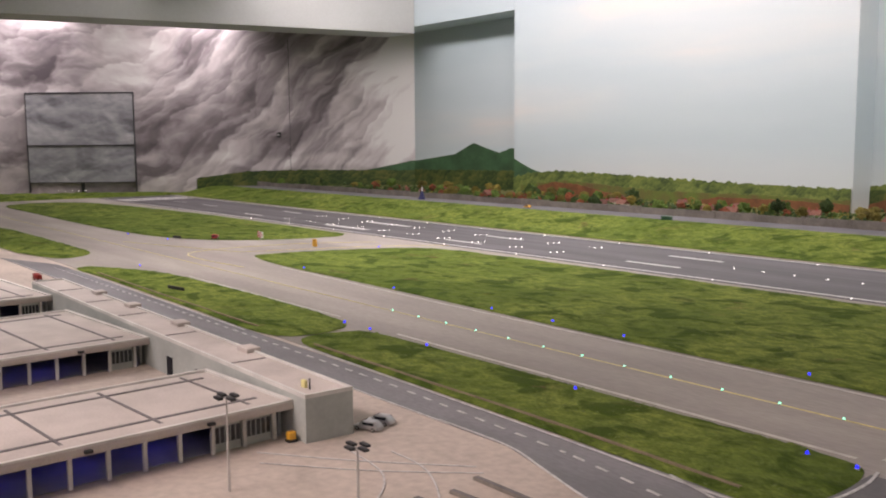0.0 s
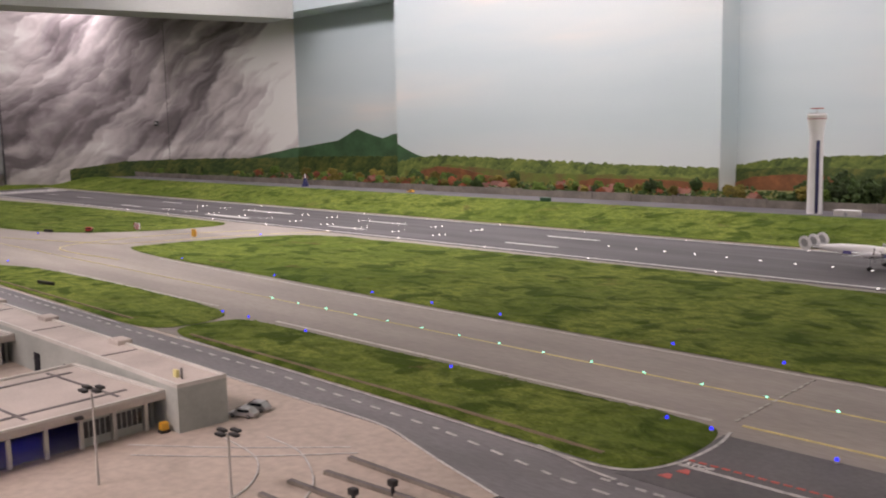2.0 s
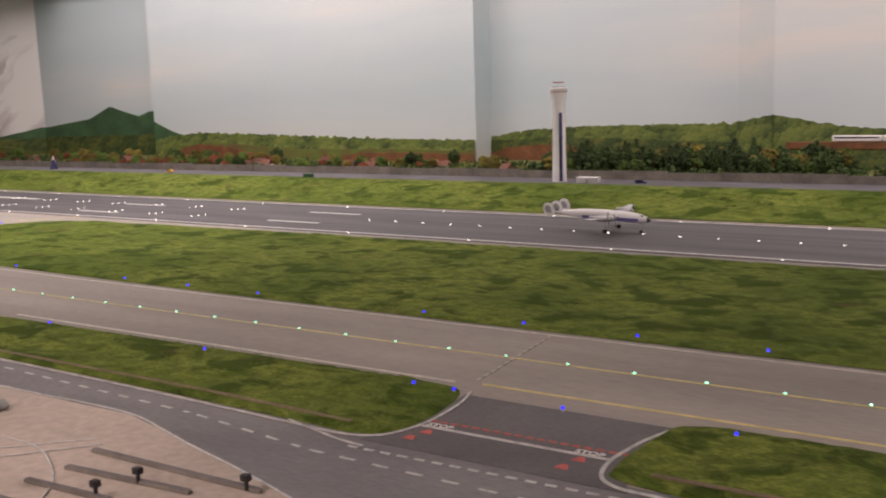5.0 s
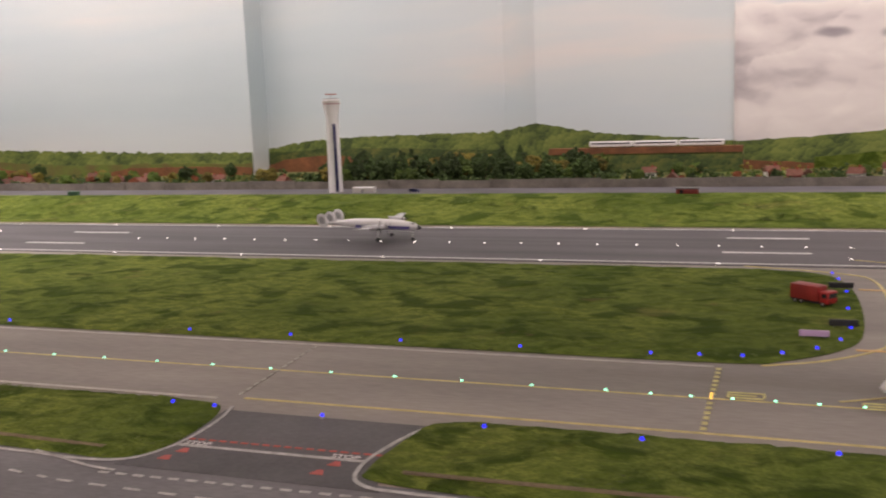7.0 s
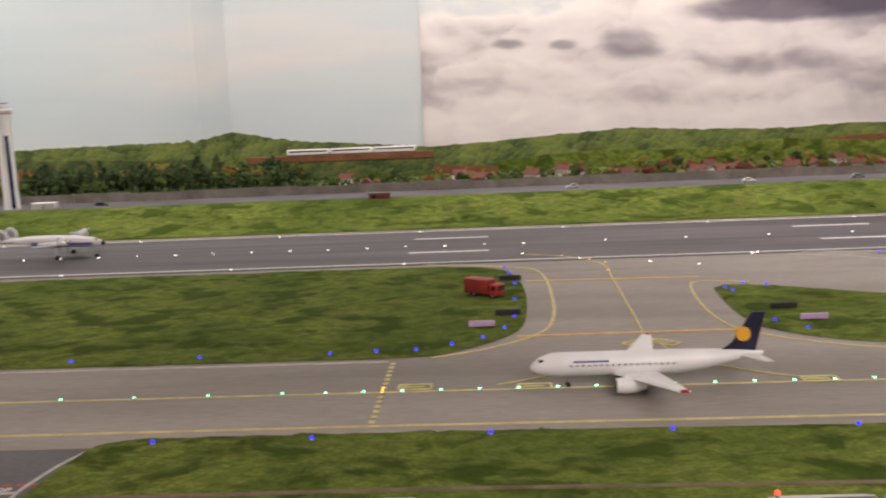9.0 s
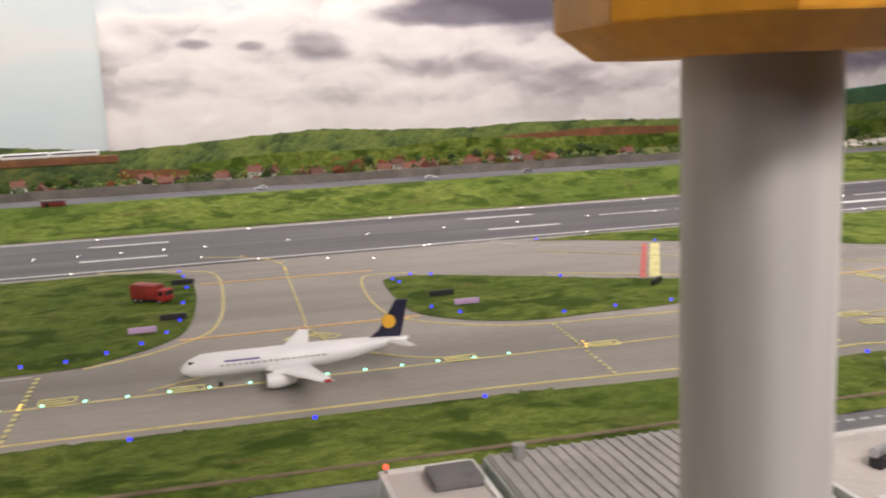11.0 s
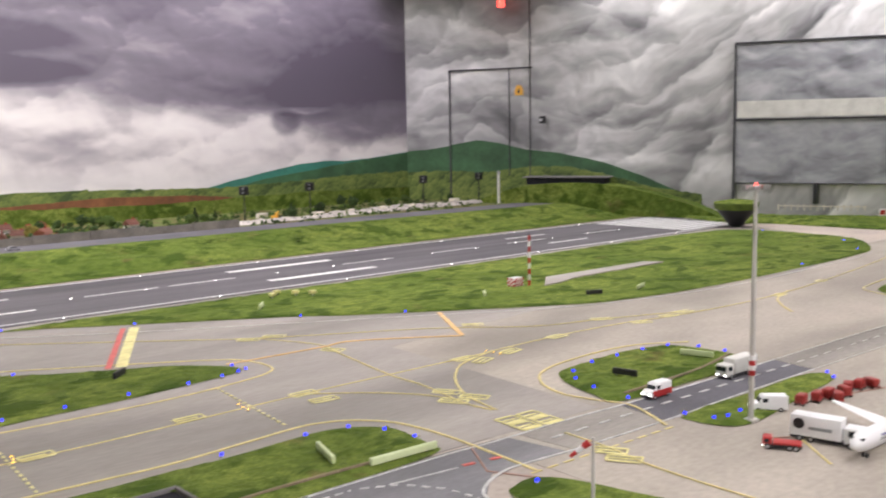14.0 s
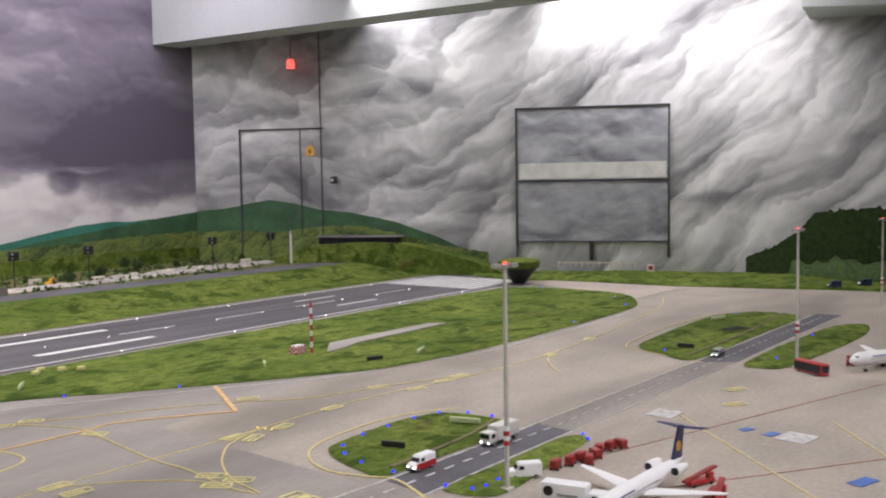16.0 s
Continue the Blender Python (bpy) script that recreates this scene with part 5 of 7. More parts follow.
s = thing("hanging_lamp", EAST @ pose(0.75, -0.12, 1.36), "small red lamp hanging on a cord from the beam", "lamp")
part("cord", rod(B(), (0, 0, 0.02), (0, 0, 0.13), 0.003), M["black"], s)
part("cap", rod(B(), (0, 0, 0.005), (0, 0, 0.025), 0.018, 0.012), M["grey"], s)
part("globe", rod(B(), (0, 0, -0.045), (0, 0, 0.005), 0.024, 0.022, 16), M["lamp_red"], s, "glowing red glass")

hills("mural_forest", EAST, [(3.55, 0.10), (3.72, 0.17), (3.86, 0.27), (3.93, 0.36), (4.05, 0.375), (4.2, 0.385), (4.378, 0.39)], 0.0, M["leaf_dark"], "dark spruce forest hill before the end wall", 0.02, 0.022, 34, 0.006)
RETURN = on_wall(EAST1, (8.6, -6.9))
hills("mural_forest", RETURN, [(0.0, 0.39), (0.6, 0.36), (1.4, 0.38), (2.5, 0.34), (4.0, 0.36)], 0.0, M["leaf_dark"], "dark spruce forest hill before the return wall", 0.02, 0.012, 60, 0.008)

# ==== buildings ====


def hangar(name, x0, x1, y0, y1, h, posts, label, blue):
    """A flat-roofed hall with an open post front facing +x."""
    b = thing(name, pose(x1, y1, 0, 0, 0, 4.5) @ pose(-x1, -y1, 0), label, "hangar")
    bm = B()
    box(bm, x0, y0, 0, x0 + 0.006, y1, h - 0.012)
    box(bm, x0 + 0.006, y1 - 0.006, 0, x1 - 0.02, y1, h - 0.012)
    box(bm, x0 + 0.006, y0, 0, x1 - 0.02, y0 + 0.006, h - 0.012)
    part("wall", bm, M["facade"], b)
    part("floor", box(B(), x0 + 0.006, y0 + 0.006, 0.0005, x1 - 0.01, y1 - 0.006, 0.0015), M["grey"], b)
    part("roof", box(B(), x0 - 0.006, y0 - 0.006, h - 0.012, x1 + 0.014, y1 + 0.004, h, 0.001), M["roof"], b, "pale gravel roof with dark seams")
    bm = B()
    for (a, c) in (((x0, y0 - 0.006), (x0 + 0.006, y1)), ((x1 + 0.008, y0 - 0.006), (x1 + 0.014, y1)), ((x0, y1 - 0.004), (x1 + 0.014, y1 + 0.004))):
        box(bm, a[0], a[1], h, c[0], c[1], h + 0.004)
    part("parapet", bm, M["dirty_white"], b)
    bm = B()
    for y in np.linspace(y0 + 0.1, y1 - 0.06, max(2, int((y1 - y0) / 0.14))):
        strip(bm, [(x0 + 0.02, y), (x1 - 0.02, y - 0.0)], 0.005, h)
    for x in (x0 + 0.05, x1 - 0.05):
        strip(bm, [(x, y0 + 0.03), (x, y1 - 0.03)], 0.008, h)
    part("seam", bm, M["roof_seam"], b)
    y = y1 - 0.025
    k = 0
    while y > y0:
        part("post", box(B(), x1 - 0.006, y - 0.003, 0, x1, y + 0.003, h - 0.012), M["dirty_white"], b)
        if k < blue:
            g = part("gate", box(B(), x1 - 0.010, y - 0.052, 0, x1 - 0.007, y - 0.004, h - 0.014), M["facade"], b, "closed pale gate with a window strip")
            for q in range(5):
                part("window", box(B(), x1 - 0.007, y - 0.050 + q * 0.0094, 0.014, x1 - 0.006, y - 0.043 + q * 0.0094, h - 0.022), M["glass"], g)
        y -= 0.0565
        k += 1
    for y in np.linspace(y0 + 0.1, y1 - 0.2, 6):
        part("bay_lamp", box(B(), x1 - 0.09, y - 0.025, h - 0.020, x1 - 0.075, y + 0.025, h - 0.015, 0.001), M["lamp_bay"], b, "glowing blue lamp inside a bay")
    for y in np.linspace(y0 + 0.2, y1 - 0.15, 4):
        part("floodlight", box(B(), x1 + 0.014, y - 0.006, h - 0.008, x1 + 0.022, y + 0.006, h - 0.003, 0.001), M["black"], b)
    return b


hangar("hangar", -0.66, -0.375, -2.95, -2.02, 0.062, 8, "flat-roofed hangar with open bays along the apron", 2)
hangar("hangar", -1.50, -1.03, -2.9, -2.02, 0.062, 8, "flat-roofed hangar with dark open bays behind the first", 1)
hangar("hangar", -2.25, -1.78, -2.9, -2.02, 0.062, 8, "distant flat-roofed hangar beside the long building", 1)

t = thing("terminal_building", pose(0, 0, 0), "long narrow flat-roofed grey terminal building by the road", "building")
HB = 0.079
bm = B()
box(bm, -1.98, -2.016, 0, -0.32, -1.925, HB - 0.004)
part("wall", bm, M["facade"], t)
part("roof", box(B(), -1.975, -2.011, HB - 0.004, -0.325, -1.930, HB - 0.001), M["roof"], t, "pale gravel roof")
bm = B()
for a in ((-1.98, -2.016, -0.32, -2.011), (-1.98, -1.930, -0.32, -1.925), (-0.325, -2.011, -0.32, -1.930), (-1.98, -2.011, -1.975, -1.930)):
    box(bm, a[0], a[1], HB - 0.004, a[2], a[3], HB + 0.003)
part("parapet", bm, M["dirty_white"], t)
for x in (-0.62, -0.95, -1.25, -1.5, -1.75):
    bm = B()
    strip(bm, [(x, -2.005), (x, -1.935)], 0.004, HB - 0.001)
    part("seam", bm, M["roof_seam"], t)
for x in (-0.7, -1.05, -1.36, -1.62):
    part("hatch", box(B(), x - 0.022, -1.945, HB - 0.001, x + 0.022, -1.915, HB + 0.008, 0.001), M["roof"], t)
# black panels on the wall stand for the shade in the doorways
for x in (-0.75, -0.9):
    part("door", box(B(), x - 0.014, -2.018, 0, x + 0.014, -2.0155, 0.042), M["dark"], t, "doorway with its inner shade painted as a black panel")
part("vent_box", box(B(), -0.385, -1.988, HB - 0.001, -0.372, -1.982, HB + 0.012, 0.001), M["pale_yellow"], t, "small yellow roof box")
part("vent_pipe", rod(B(), (-0.36, -1.985, HB - 0.001), (-0.36, -1.985, HB + 0.018), 0.0015), M["black"], t)
s = thing("yellow_crate", pose(-0.345, -2.03, 0), "small yellow equipment cart beside the wall", "cart")
part("body", box(B(), -0.006, -0.007, 0.004, 0.006, 0.007, 0.018, 0.002), M["gold"], s)
for dx in (-0.004, 0.004):
    part("wheel", rod(B(), (dx, -0.008, 0.003), (dx, 0.008, 0.003), 0.003), M["rubber"], s)


def apron_lamp(x, y, h, label):
    s = thing("street_lamp", pose(x, y, 0), label, "lamp")
    part("pole", rod(B(), (0, 0, 0), (0, 0, h), 0.0022, 0.0014), M["pole"], s)
    part("arm", box(B(), -0.016, -0.001, h - 0.001, 0.016, 0.001, h + 0.001), M["steel"], s)
    for dx, dy in ((-0.015, 0.0), (0.015, 0.0), (0.0, 0.012), (0.0, -0.012)):
        part("lamp_head", box(B(), dx - 0.009, dy - 0.004, h + 0.001, dx + 0.009, dy + 0.004, h + 0.005, 0.001), M["black"], s)
    return s


apron_lamp(-0.202, -2.207, 0.135, "grey apron lamp with four dark heads")
apron_lamp(-0.03, -2.10, 0.085, "grey apron lamp with four dark heads")

# parked trailers beams and posts on the apron
for xa, ya, xb, yb in ((-0.02, -1.905, 0.30, -1.90), (0.0, -1.965, 0.22, -1.945), (-0.01, -2.02, 0.15, -2.01), (0.0, -2.075, 0.12, -2.07)):
    d = Vector((xb - xa, yb - ya))
    s = thing("concrete_barrier", pose(xa, ya, 0, 0, 0, math.degrees(math.atan2(d.y, d.x))), "long low dark concrete barrier on the apron", "barrier", "barriers on the apron")
    part("beam", box(B(), 0, -0.0042, 0.0, d.length, 0.0042, 0.0055, 0.001), M["fence"], s)
    part("capping", box(B(), 0.003, -0.003, 0.0055, d.length - 0.003, 0.003, 0.0065), M["roof_seam"], s)
for x, y in ((0.135, -1.955), (0.28, -1.905), (0.12, -2.01)):
    s = thing("ticket_post", pose(x, y, 0.002), "small dark post with a box head", "post", "posts at the barriers")
    part("stem", rod(B(), (0, 0, 0), (0, 0, 0.014), 0.0028), M["black"], s)
    part("head", box(B(), -0.006, -0.005, 0.013, 0.006, 0.005, 0.022, 0.001), M["black"], s)

# roofs under the control tower
def low_block(x0, x1, y0, y1, h, material, label, ribs=0):
    s = thing("service_building", pose(0, 0, 0), label, "building")
    part("wall", box(B(), x0, y0, 0, x1, y1, h - 0.003), M["facade"], s)
    part("roof", box(B(), x0 + 0.003, y0 + 0.003, h - 0.003, x1 - 0.003, y1 - 0.003, h), material, s)
    for i in range(ribs):
        x = x0 + 0.008 + (x1 - x0 - 0.016) * i / ribs
        part("roof_rib", box(B(), x - 0.0018, y0 + 0.004, h, x + 0.0018, y1 - 0.004, h + 0.0022), material, s)
    if not ribs:
        bm = B()
        for a in ((x0 - 0.002, y0, x0 + 0.004, y1), (x1 - 0.004, y0, x1 + 0.002, y1), (x0 + 0.004, y1 - 0.006, x1 - 0.004, y1 + 0.002), (x0 + 0.004, y0 - 0.002, x1 - 0.004, y0 + 0.006)):
            box(bm, a[0], a[1], h - 0.006, a[2], a[3], h + 0.003)
        part("parapet", bm, M["dirty_white"], s)
    return s


M["tin"] = mat("corrugated_pale_tin", (0.42, 0.40, 0.38), 0.5, 0.3, vary=0.18, scale=15, bump=0.05)
s = low_block(1.555, 1.66, -2.3, -1.79, 0.057, M["roof"], "low pale flat-roofed service building below the tower")
part("skylight", box(B(), 1.60, -1.86, 0.057, 1.655, -1.81, 0.068, 0.002), M["roof_seam"], s, "dark roof box")
s = low_block(1.675, 1.975, -2.35, -1.785, 0.060, M["tin"], "low building with a ribbed metal roof", 20)
part("vent", rod(B(), (1.71, -1.81, 0.06), (1.71, -1.81, 0.078), 0.006, 0.008), M["steel"], s)
part("vent", rod(B(), (1.93, -1.9, 0.06), (1.93, -1.9, 0.072), 0.006, 0.007), M["black"], s)
s = low_block(1.985, 2.205, -2.4, -1.87, 0.060, M["roof"], "flat-roofed building with dark roof plant units")
for x, y, r in ((2.08, -1.955, 20), (2.115, -1.985, 20)):
    part("roof_unit", box(B(), -0.03, -0.008, 0.0, 0.03, 0.008, 0.014, 0.003, pose(x, y, 0.06, 0, 0, r)), M["black"], s, "dark ribbed air handling unit")
    part("duct", rod(B(), (x - 0.03, y - 0.01, 0.078), (x + 0.03, y + 0.012, 0.078), 0.006), M["silver"], s)
part("chimney", rod(B(), (2.16, -1.90, 0.06), (2.16, -1.90, 0.074), 0.005), M["roof_seam"], s)
for i in range(7):
    part("window", box(B(), 2.02 + i * 0.024, -2.072, 0.045, 2.036 + i * 0.024, -2.069, 0.058), M["glass"], s)
part("rail", box(B(), 2.0, -2.07, 0.060, 2.2, -2.03, 0.066, 0.001), M["dirty_white"], s)
for x, y in ((1.56, -1.80), (1.97, -1.80)):
    s = thing("obstruction_lamp", pose(x, y, 0.061), "small red warning lamp on the roof edge", "lamp", "roof warning lamps")
    part("stem", rod(B(), (0, 0, 0), (0, 0, 0.006), 0.0012), M["black"], s)
    part("globe", rod(B(), (0, 0, 0.006), (0, 0, 0.010), 0.0026, 0.002), M["lamp_red"], s, "glowing red lens")

# control tower close to the visitors
CT = (1.581, -2.470)
t = thing("control_tower", pose(CT[0], CT[1], 0, 0, 0, -2.7), "control tower with grey round shaft and amber octagonal cab", "tower")
R = 0.0275
part("shaft", rod(B(), (0, 0, 0), (0, 0, 0.484), R, R, 48), M["shaft"], t, "pale grey concrete shaft")


def octagon(bm, r0, z0, r1, z1, inner=0.0):
    lo = [bm.verts.new((r0 * math.cos(math.pi / 4 * (i + 0.5)), r0 * math.sin(math.pi / 4 * (i + 0.5)), z0)) for i in range(8)]
    hi = [bm.verts.new((r1 * math.cos(math.pi / 4 * (i + 0.5)), r1 * math.sin(math.pi / 4 * (i + 0.5)), z1)) for i in range(8)]
    for i in range(8):
        bm.faces.new((lo[i], lo[(i + 1) % 8], hi[(i + 1) % 8], hi[i]))
    bm.faces.new(lo[::-1]), bm.faces.new(hi)
    return bm


RC = 0.072
part("cab_floor", octagon(B(), 0.058, 0.483, RC, 0.4935), M["orange"], t, "amber slanted underside")
part("cab_wall", octagon(B(), RC, 0.4935, RC, 0.5225), M["orange"], t, "amber panelled parapet")
part("cab_glass", octagon(B(), RC - 0.003, 0.5225, RC - 0.003, 0.538), M["glass"], t, "dark cab windows")
part("cab_roof", octagon(B(), RC, 0.538, RC, 0.575), M["orange"], t, "amber upper cladding")
part("roof_cap", octagon(B(), RC - 0.01, 0.575, 0.04, 0.590), M["dirty_white"], t)
for i in range(8):
    a0, a1 = math.pi / 4 * (i + 0.5), math.pi / 4 * (i + 1.5)
    p0 = Vector((RC * math.cos(a0), RC * math.sin(a0)))
    p1 = Vector((RC * math.cos(a1), RC * math.sin(a1)))
    part("window_post", box(B(), -0.0018, -0.0018, 0.5225, 0.0018, 0.0018, 0.538, 0, pose(p0.x * 0.985, p0.y * 0.985, 0, 0, 0, math.degrees(a0))), M["orange"], t)
    for k in range(1, 4):
        p = p0.lerp(p1, k / 4) * 0.985
        part("mullion", box(B(), -0.0008, -0.0006, 0.5225, 0.0008, 0.0006, 0.538, 0, pose(p.x, p.y, 0, 0, 0, math.degrees((a0 + a1) / 2))), M["dirty_white" if k % 2 else "black"], t)
    for k in range(4):
        p = p0.lerp(p1, (k + 0.5) / 4) * 1.0
        part("panel", box(B(), -0.0002, -RC * 0.092, 0.4942, 0.00025, RC * 0.092, 0.5222, 0.0, pose(p.x, p.y, 0, 0, 0, math.degrees((a0 + a1) / 2))), M["orange"], t)
    bm = B()
    strip(bm, [tuple(p0 * 1.004), tuple(p1 * 1.004)], 0.002, 0.5222, 0.0014)
    part("sill", bm, M["dark_red"], t, "dark red window sill")

# white control tower behind the runway
t = thing("control_tower", pose(-0.76, 1.262, TOP + 0.003), "slender white control tower with a dark blue glass strip", "tower")
bm = B()
n = 24
rows = [(0.0, 0.033), (0.33, 0.0285), (0.35, 0.029), (0.40, 0.0385), (0.425, 0.0395), (0.428, 0.036)]
prev = None
for z, r in rows:
    ring = [bm.verts.new((r * math.cos(2 * math.pi * i / n), r * math.sin(2 * math.pi * i / n), z)) for i in range(n)]
    if prev:
        for i in range(n):
            bm.faces.new((prev[i], prev[(i + 1) % n], ring[(i + 1) % n], ring[i]))
    prev = ring
bm.faces.new(prev)
part("shaft", bm, M["white"], t)
part("glass_strip", box(B(), -0.007, -0.0345, 0.004, 0.007, -0.024, 0.315, 0.0005, pose(0, 0, 0, 0, 0, 38)), M["navy"], t, "dark blue vertical glass strip")
part("cab_band", rod(B(), (0, 0, 0.406), (0, 0, 0.409), 0.0395, 0.0398, 24), M["dark_red"], t, "dark red band")
part("cab_window", rod(B(), (0, 0, 0.412), (0, 0, 0.420), 0.0398, 0.0400, 24), M["dirty_white"], t)
part("roof_rail", rod(B(), (0, 0, 0.428), (0, 0, 0.432), 0.034, 0.034, 24), M["grey"], t)
part("mast", rod(B(), (0, 0, 0.43), (0, 0, 0.452), 0.002), M["grey"], t)
part("radar_bar", box(B(), -0.028, -0.003, 0.448, 0.028, 0.002, 0.453, 0.001), M["dark_red"], t)
s = thing("annex_building", pose(-0.60, 1.235, TOP + 0.003), "small white flat annex beside the tower", "building")
part("wall", box(B(), -0.055, -0.02, 0, 0.045, 0.02, 0.022, 0.001), M["dirty_white"], s)
part("roof", box(B(), -0.057, -0.022, 0.022, 0.047, 0.022, 0.025, 0.001), M["white"], s)
part("door", box(B(), -0.01, -0.0215, 0, 0.002, -0.0195, 0.016), M["grey"], s)
s = thing("brick_shed", pose(0.845, 1.13, TOP + 0.002), "small dark red shed at the embankment top", "shed")
part("wall", box(B(), -0.042, -0.02, 0, 0.042, 0.02, 0.022, 0.001), M["dark_red"], s)
part("roof", box(B(), -0.046, -0.024, 0.022, 0.046, 0.024, 0.027, 0.001), M["roof_seam"], s)
part("door", box(B(), -0.03, -0.0215, 0, -0.015, -0.0195, 0.018), M["dark"], s)
s = thing("green_container", pose(-2.15, 1.13, TOP + 0.002), "small dark green container on the embankment", "container")
part("body", box(B(), -0.028, -0.012, 0, 0.028, 0.012, 0.024, 0.001), mat("dark_green_paint", (0.03, 0.09, 0.05), 0.5), s)
part("door", box(B(), -0.0285, -0.01, 0.002, -0.0278, 0.01, 0.022), M["grey"], s)

# ==== aircraft ====


def wing_pair(thing_ob, name, root, tip, root_c, tip_c, z, dz, t, material, x_sweep):
    """Two swept wings: each from the root at half width root to the tip; chords in metres; x_sweep is how far the tip lies aft (+x)."""
    out = []
    for side in (1, -1):
        bm = B()
        secs = []
        for f in (0.0, 0.5, 1.0):
            y = side * (root + (tip - root) * f)
            c = root_c + (tip_c - root_c) * f
            x = x_sweep * f
            zz = z + dz * f
            th = t * (1 - 0.6 * f)
            secs.append([bm.verts.new((x + c * u, y, zz + th * v)) for u, v in ((0, 0), (0.12, 0.5), (0.4, 0.6), (1.0, 0.05), (1.0, -0.05), (0.4, -0.4), (0.12, -0.35))])
        for a, b in zip(secs, secs[1:]):
            for i in range(7):
                bm.faces.new((a[i], a[(i + 1) % 7], b[(i + 1) % 7], b[i]))
        bm.faces.new(secs[0][::-1]), bm.faces.new(secs[-1])
        bmesh.ops.recalc_face_normals(bm, faces=bm.faces[:])
        out.append(part(name, bm, material, thing_ob))
    return out


def gear(thing_ob, x, y, z, r):
    s = part("landing_gear", rod(B(), (x, y, z), (x, y, r), 0.0012), M["steel"], thing_ob)
    for dy in (-0.003, 0.003):
        part("wheel", rod(B(), (x, y + dy - 0.0013, r), (x, y + dy + 0.0013, r), r, r, 14), M["rubber"], s)


def fin(bm, pts, t, y=0.0):
    return plate(bm, pts, t, Matrix.Translation((0, y, 0)) @ Matrix.Rotation(radians(90), 4, "X"))


def windows(thing_ob, x0, x1, y, z, n, w=0.0022, h=0.0032, mat_=None):
    for side in (1, -1):
        for i in range(n):
            x = x0 + (x1 - x0) * i / (n - 1)
            part("window", box(B(), x - w / 2, side * y - 0.0006, z - h / 2, x + w / 2, side * y + 0.0006, z + h / 2), mat_ or M["glass"], thing_ob)


def jet(m, L, rad, label, tail, emblem, kind_):
    """A jet airliner, nose at x=0 pointing to -x, wheels at z=0. kind_: 'wing' engines under the wing, 'rear' engines on the tail."""
    p = thing("airliner", m, label, "aircraft")
    zc = rad + 0.019 if kind_ == "wing" else rad + 0.013
    rows = [(0.0, rad * 0.08, rad * 0.08, zc - rad * 0.25), (L * 0.012, rad * 0.42, rad * 0.40, zc - rad * 0.2), (L * 0.04, rad * 0.75, rad * 0.72, zc - rad * 0.1), (L * 0.09, rad * 0.98, rad * 0.97, zc), (L * 0.14, rad, rad, zc), (L * 0.62, rad, rad, zc), (L * 0.75, rad * 0.86, rad * 0.80, zc + rad * 0.16), (L * 0.88, rad * 0.5, rad * 0.46, zc + rad * 0.40), (L * 0.985, rad * 0.14, rad * 0.16, zc + rad * 0.55)]
    part("fuselage", rings(B(), rows, 24), M["white"], p)
    part("cockpit_window", box(B(), L * 0.035, -rad * 0.62, zc + rad * 0.30, L * 0.058, rad * 0.62, zc + rad * 0.52, 0.001), M["glass"], p)
    for side in (1, -1):
        part("cheat_line", box(B(), L * 0.16, side * (rad * 1.0) - 0.0006, zc + rad * 0.06, L * 0.62, side * (rad * 1.0) + 0.0006, zc + rad * 0.14), M["dirty_white"], p, "pale window line")
        part("title", box(B(), L * 0.18, side * (rad * 0.93) - 0.0008, zc + rad * 0.34, L * 0.33, side * (rad * 0.93) + 0.0008, zc + rad * 0.48), M["purple_grey"], p, "blue bar")
    if kind_ == "wing":
        wing_pair(p, "wing", rad * 0.5, 0.166, L * 0.2, L * 0.05, zc - rad * 0.75, 0.016, 0.011, M["white"], L * 0.2)
        for w in p.children:
            if w.name.startswith("wing"):
                w.matrix_basis = pose(L * 0.34, 0, 0)
        for side in (1, -1):
            e = part("engine", rings(B(), [(0, 0.011, 0.011, 0), (0.012, 0.0135, 0.0135, 0), (0.03, 0.0125, 0.0125, 0), (0.048, 0.008, 0.008, 0.001)], 16), M["white"], p)
            e.matrix_basis = pose(L * 0.345, side * 0.058, zc - rad * 1.05)
            part("intake", rod(B(), (-0.001, 0, 0), (0.002, 0, 0), 0.0095, 0.0095, 16), M["black"], e, "dark fan")
            part("pylon", box(B(), 0.012, -0.0015, 0.009, 0.04, 0.0015, 0.018), M["white"], e)
            part("wing_tip_lamp", box(B(), L * 0.34 + L * 0.21, side * 0.166 - 0.002, zc - rad * 0.75 + 0.015, L * 0.34 + L * 0.24, side * 0.166 + 0.002, zc - rad * 0.75 + 0.019), M["red"], p)
        wing_pair(p, "tailplane", rad * 0.2, 0.068, L * 0.09, L * 0.035, zc + rad * 0.45, 0.006, 0.005, M["white"], L * 0.07)
        for w in p.children:
            if w.name.startswith("tailplane"):
                w.matrix_basis = pose(L * 0.875, 0, 0)
        fz = zc + rad * 0.75
        f = part("fin", fin(B(), [(L * 0.72, fz - 0.006), (L * 0.82, fz + 0.004), (L * 0.855, fz + 0.014), (L * 0.935, fz + 0.064), (L * 0.99, fz + 0.064), (L * 0.955, fz + 0.006), (L * 0.95, fz - 0.006)], 0.004), tail, p, "dark tail fin")
        g = (L * 0.16, L * 0.42, L * 0.44)
    else:
        wing_pair(p, "wing", rad * 0.5, 0.142, L * 0.15, L * 0.04, zc - rad * 0.7, 0.012, 0.008, M["white"], L * 0.16)
        for w in p.children:
            if w.name.startswith("wing"):
                w.matrix_basis = pose(L * 0.42, 0, 0)
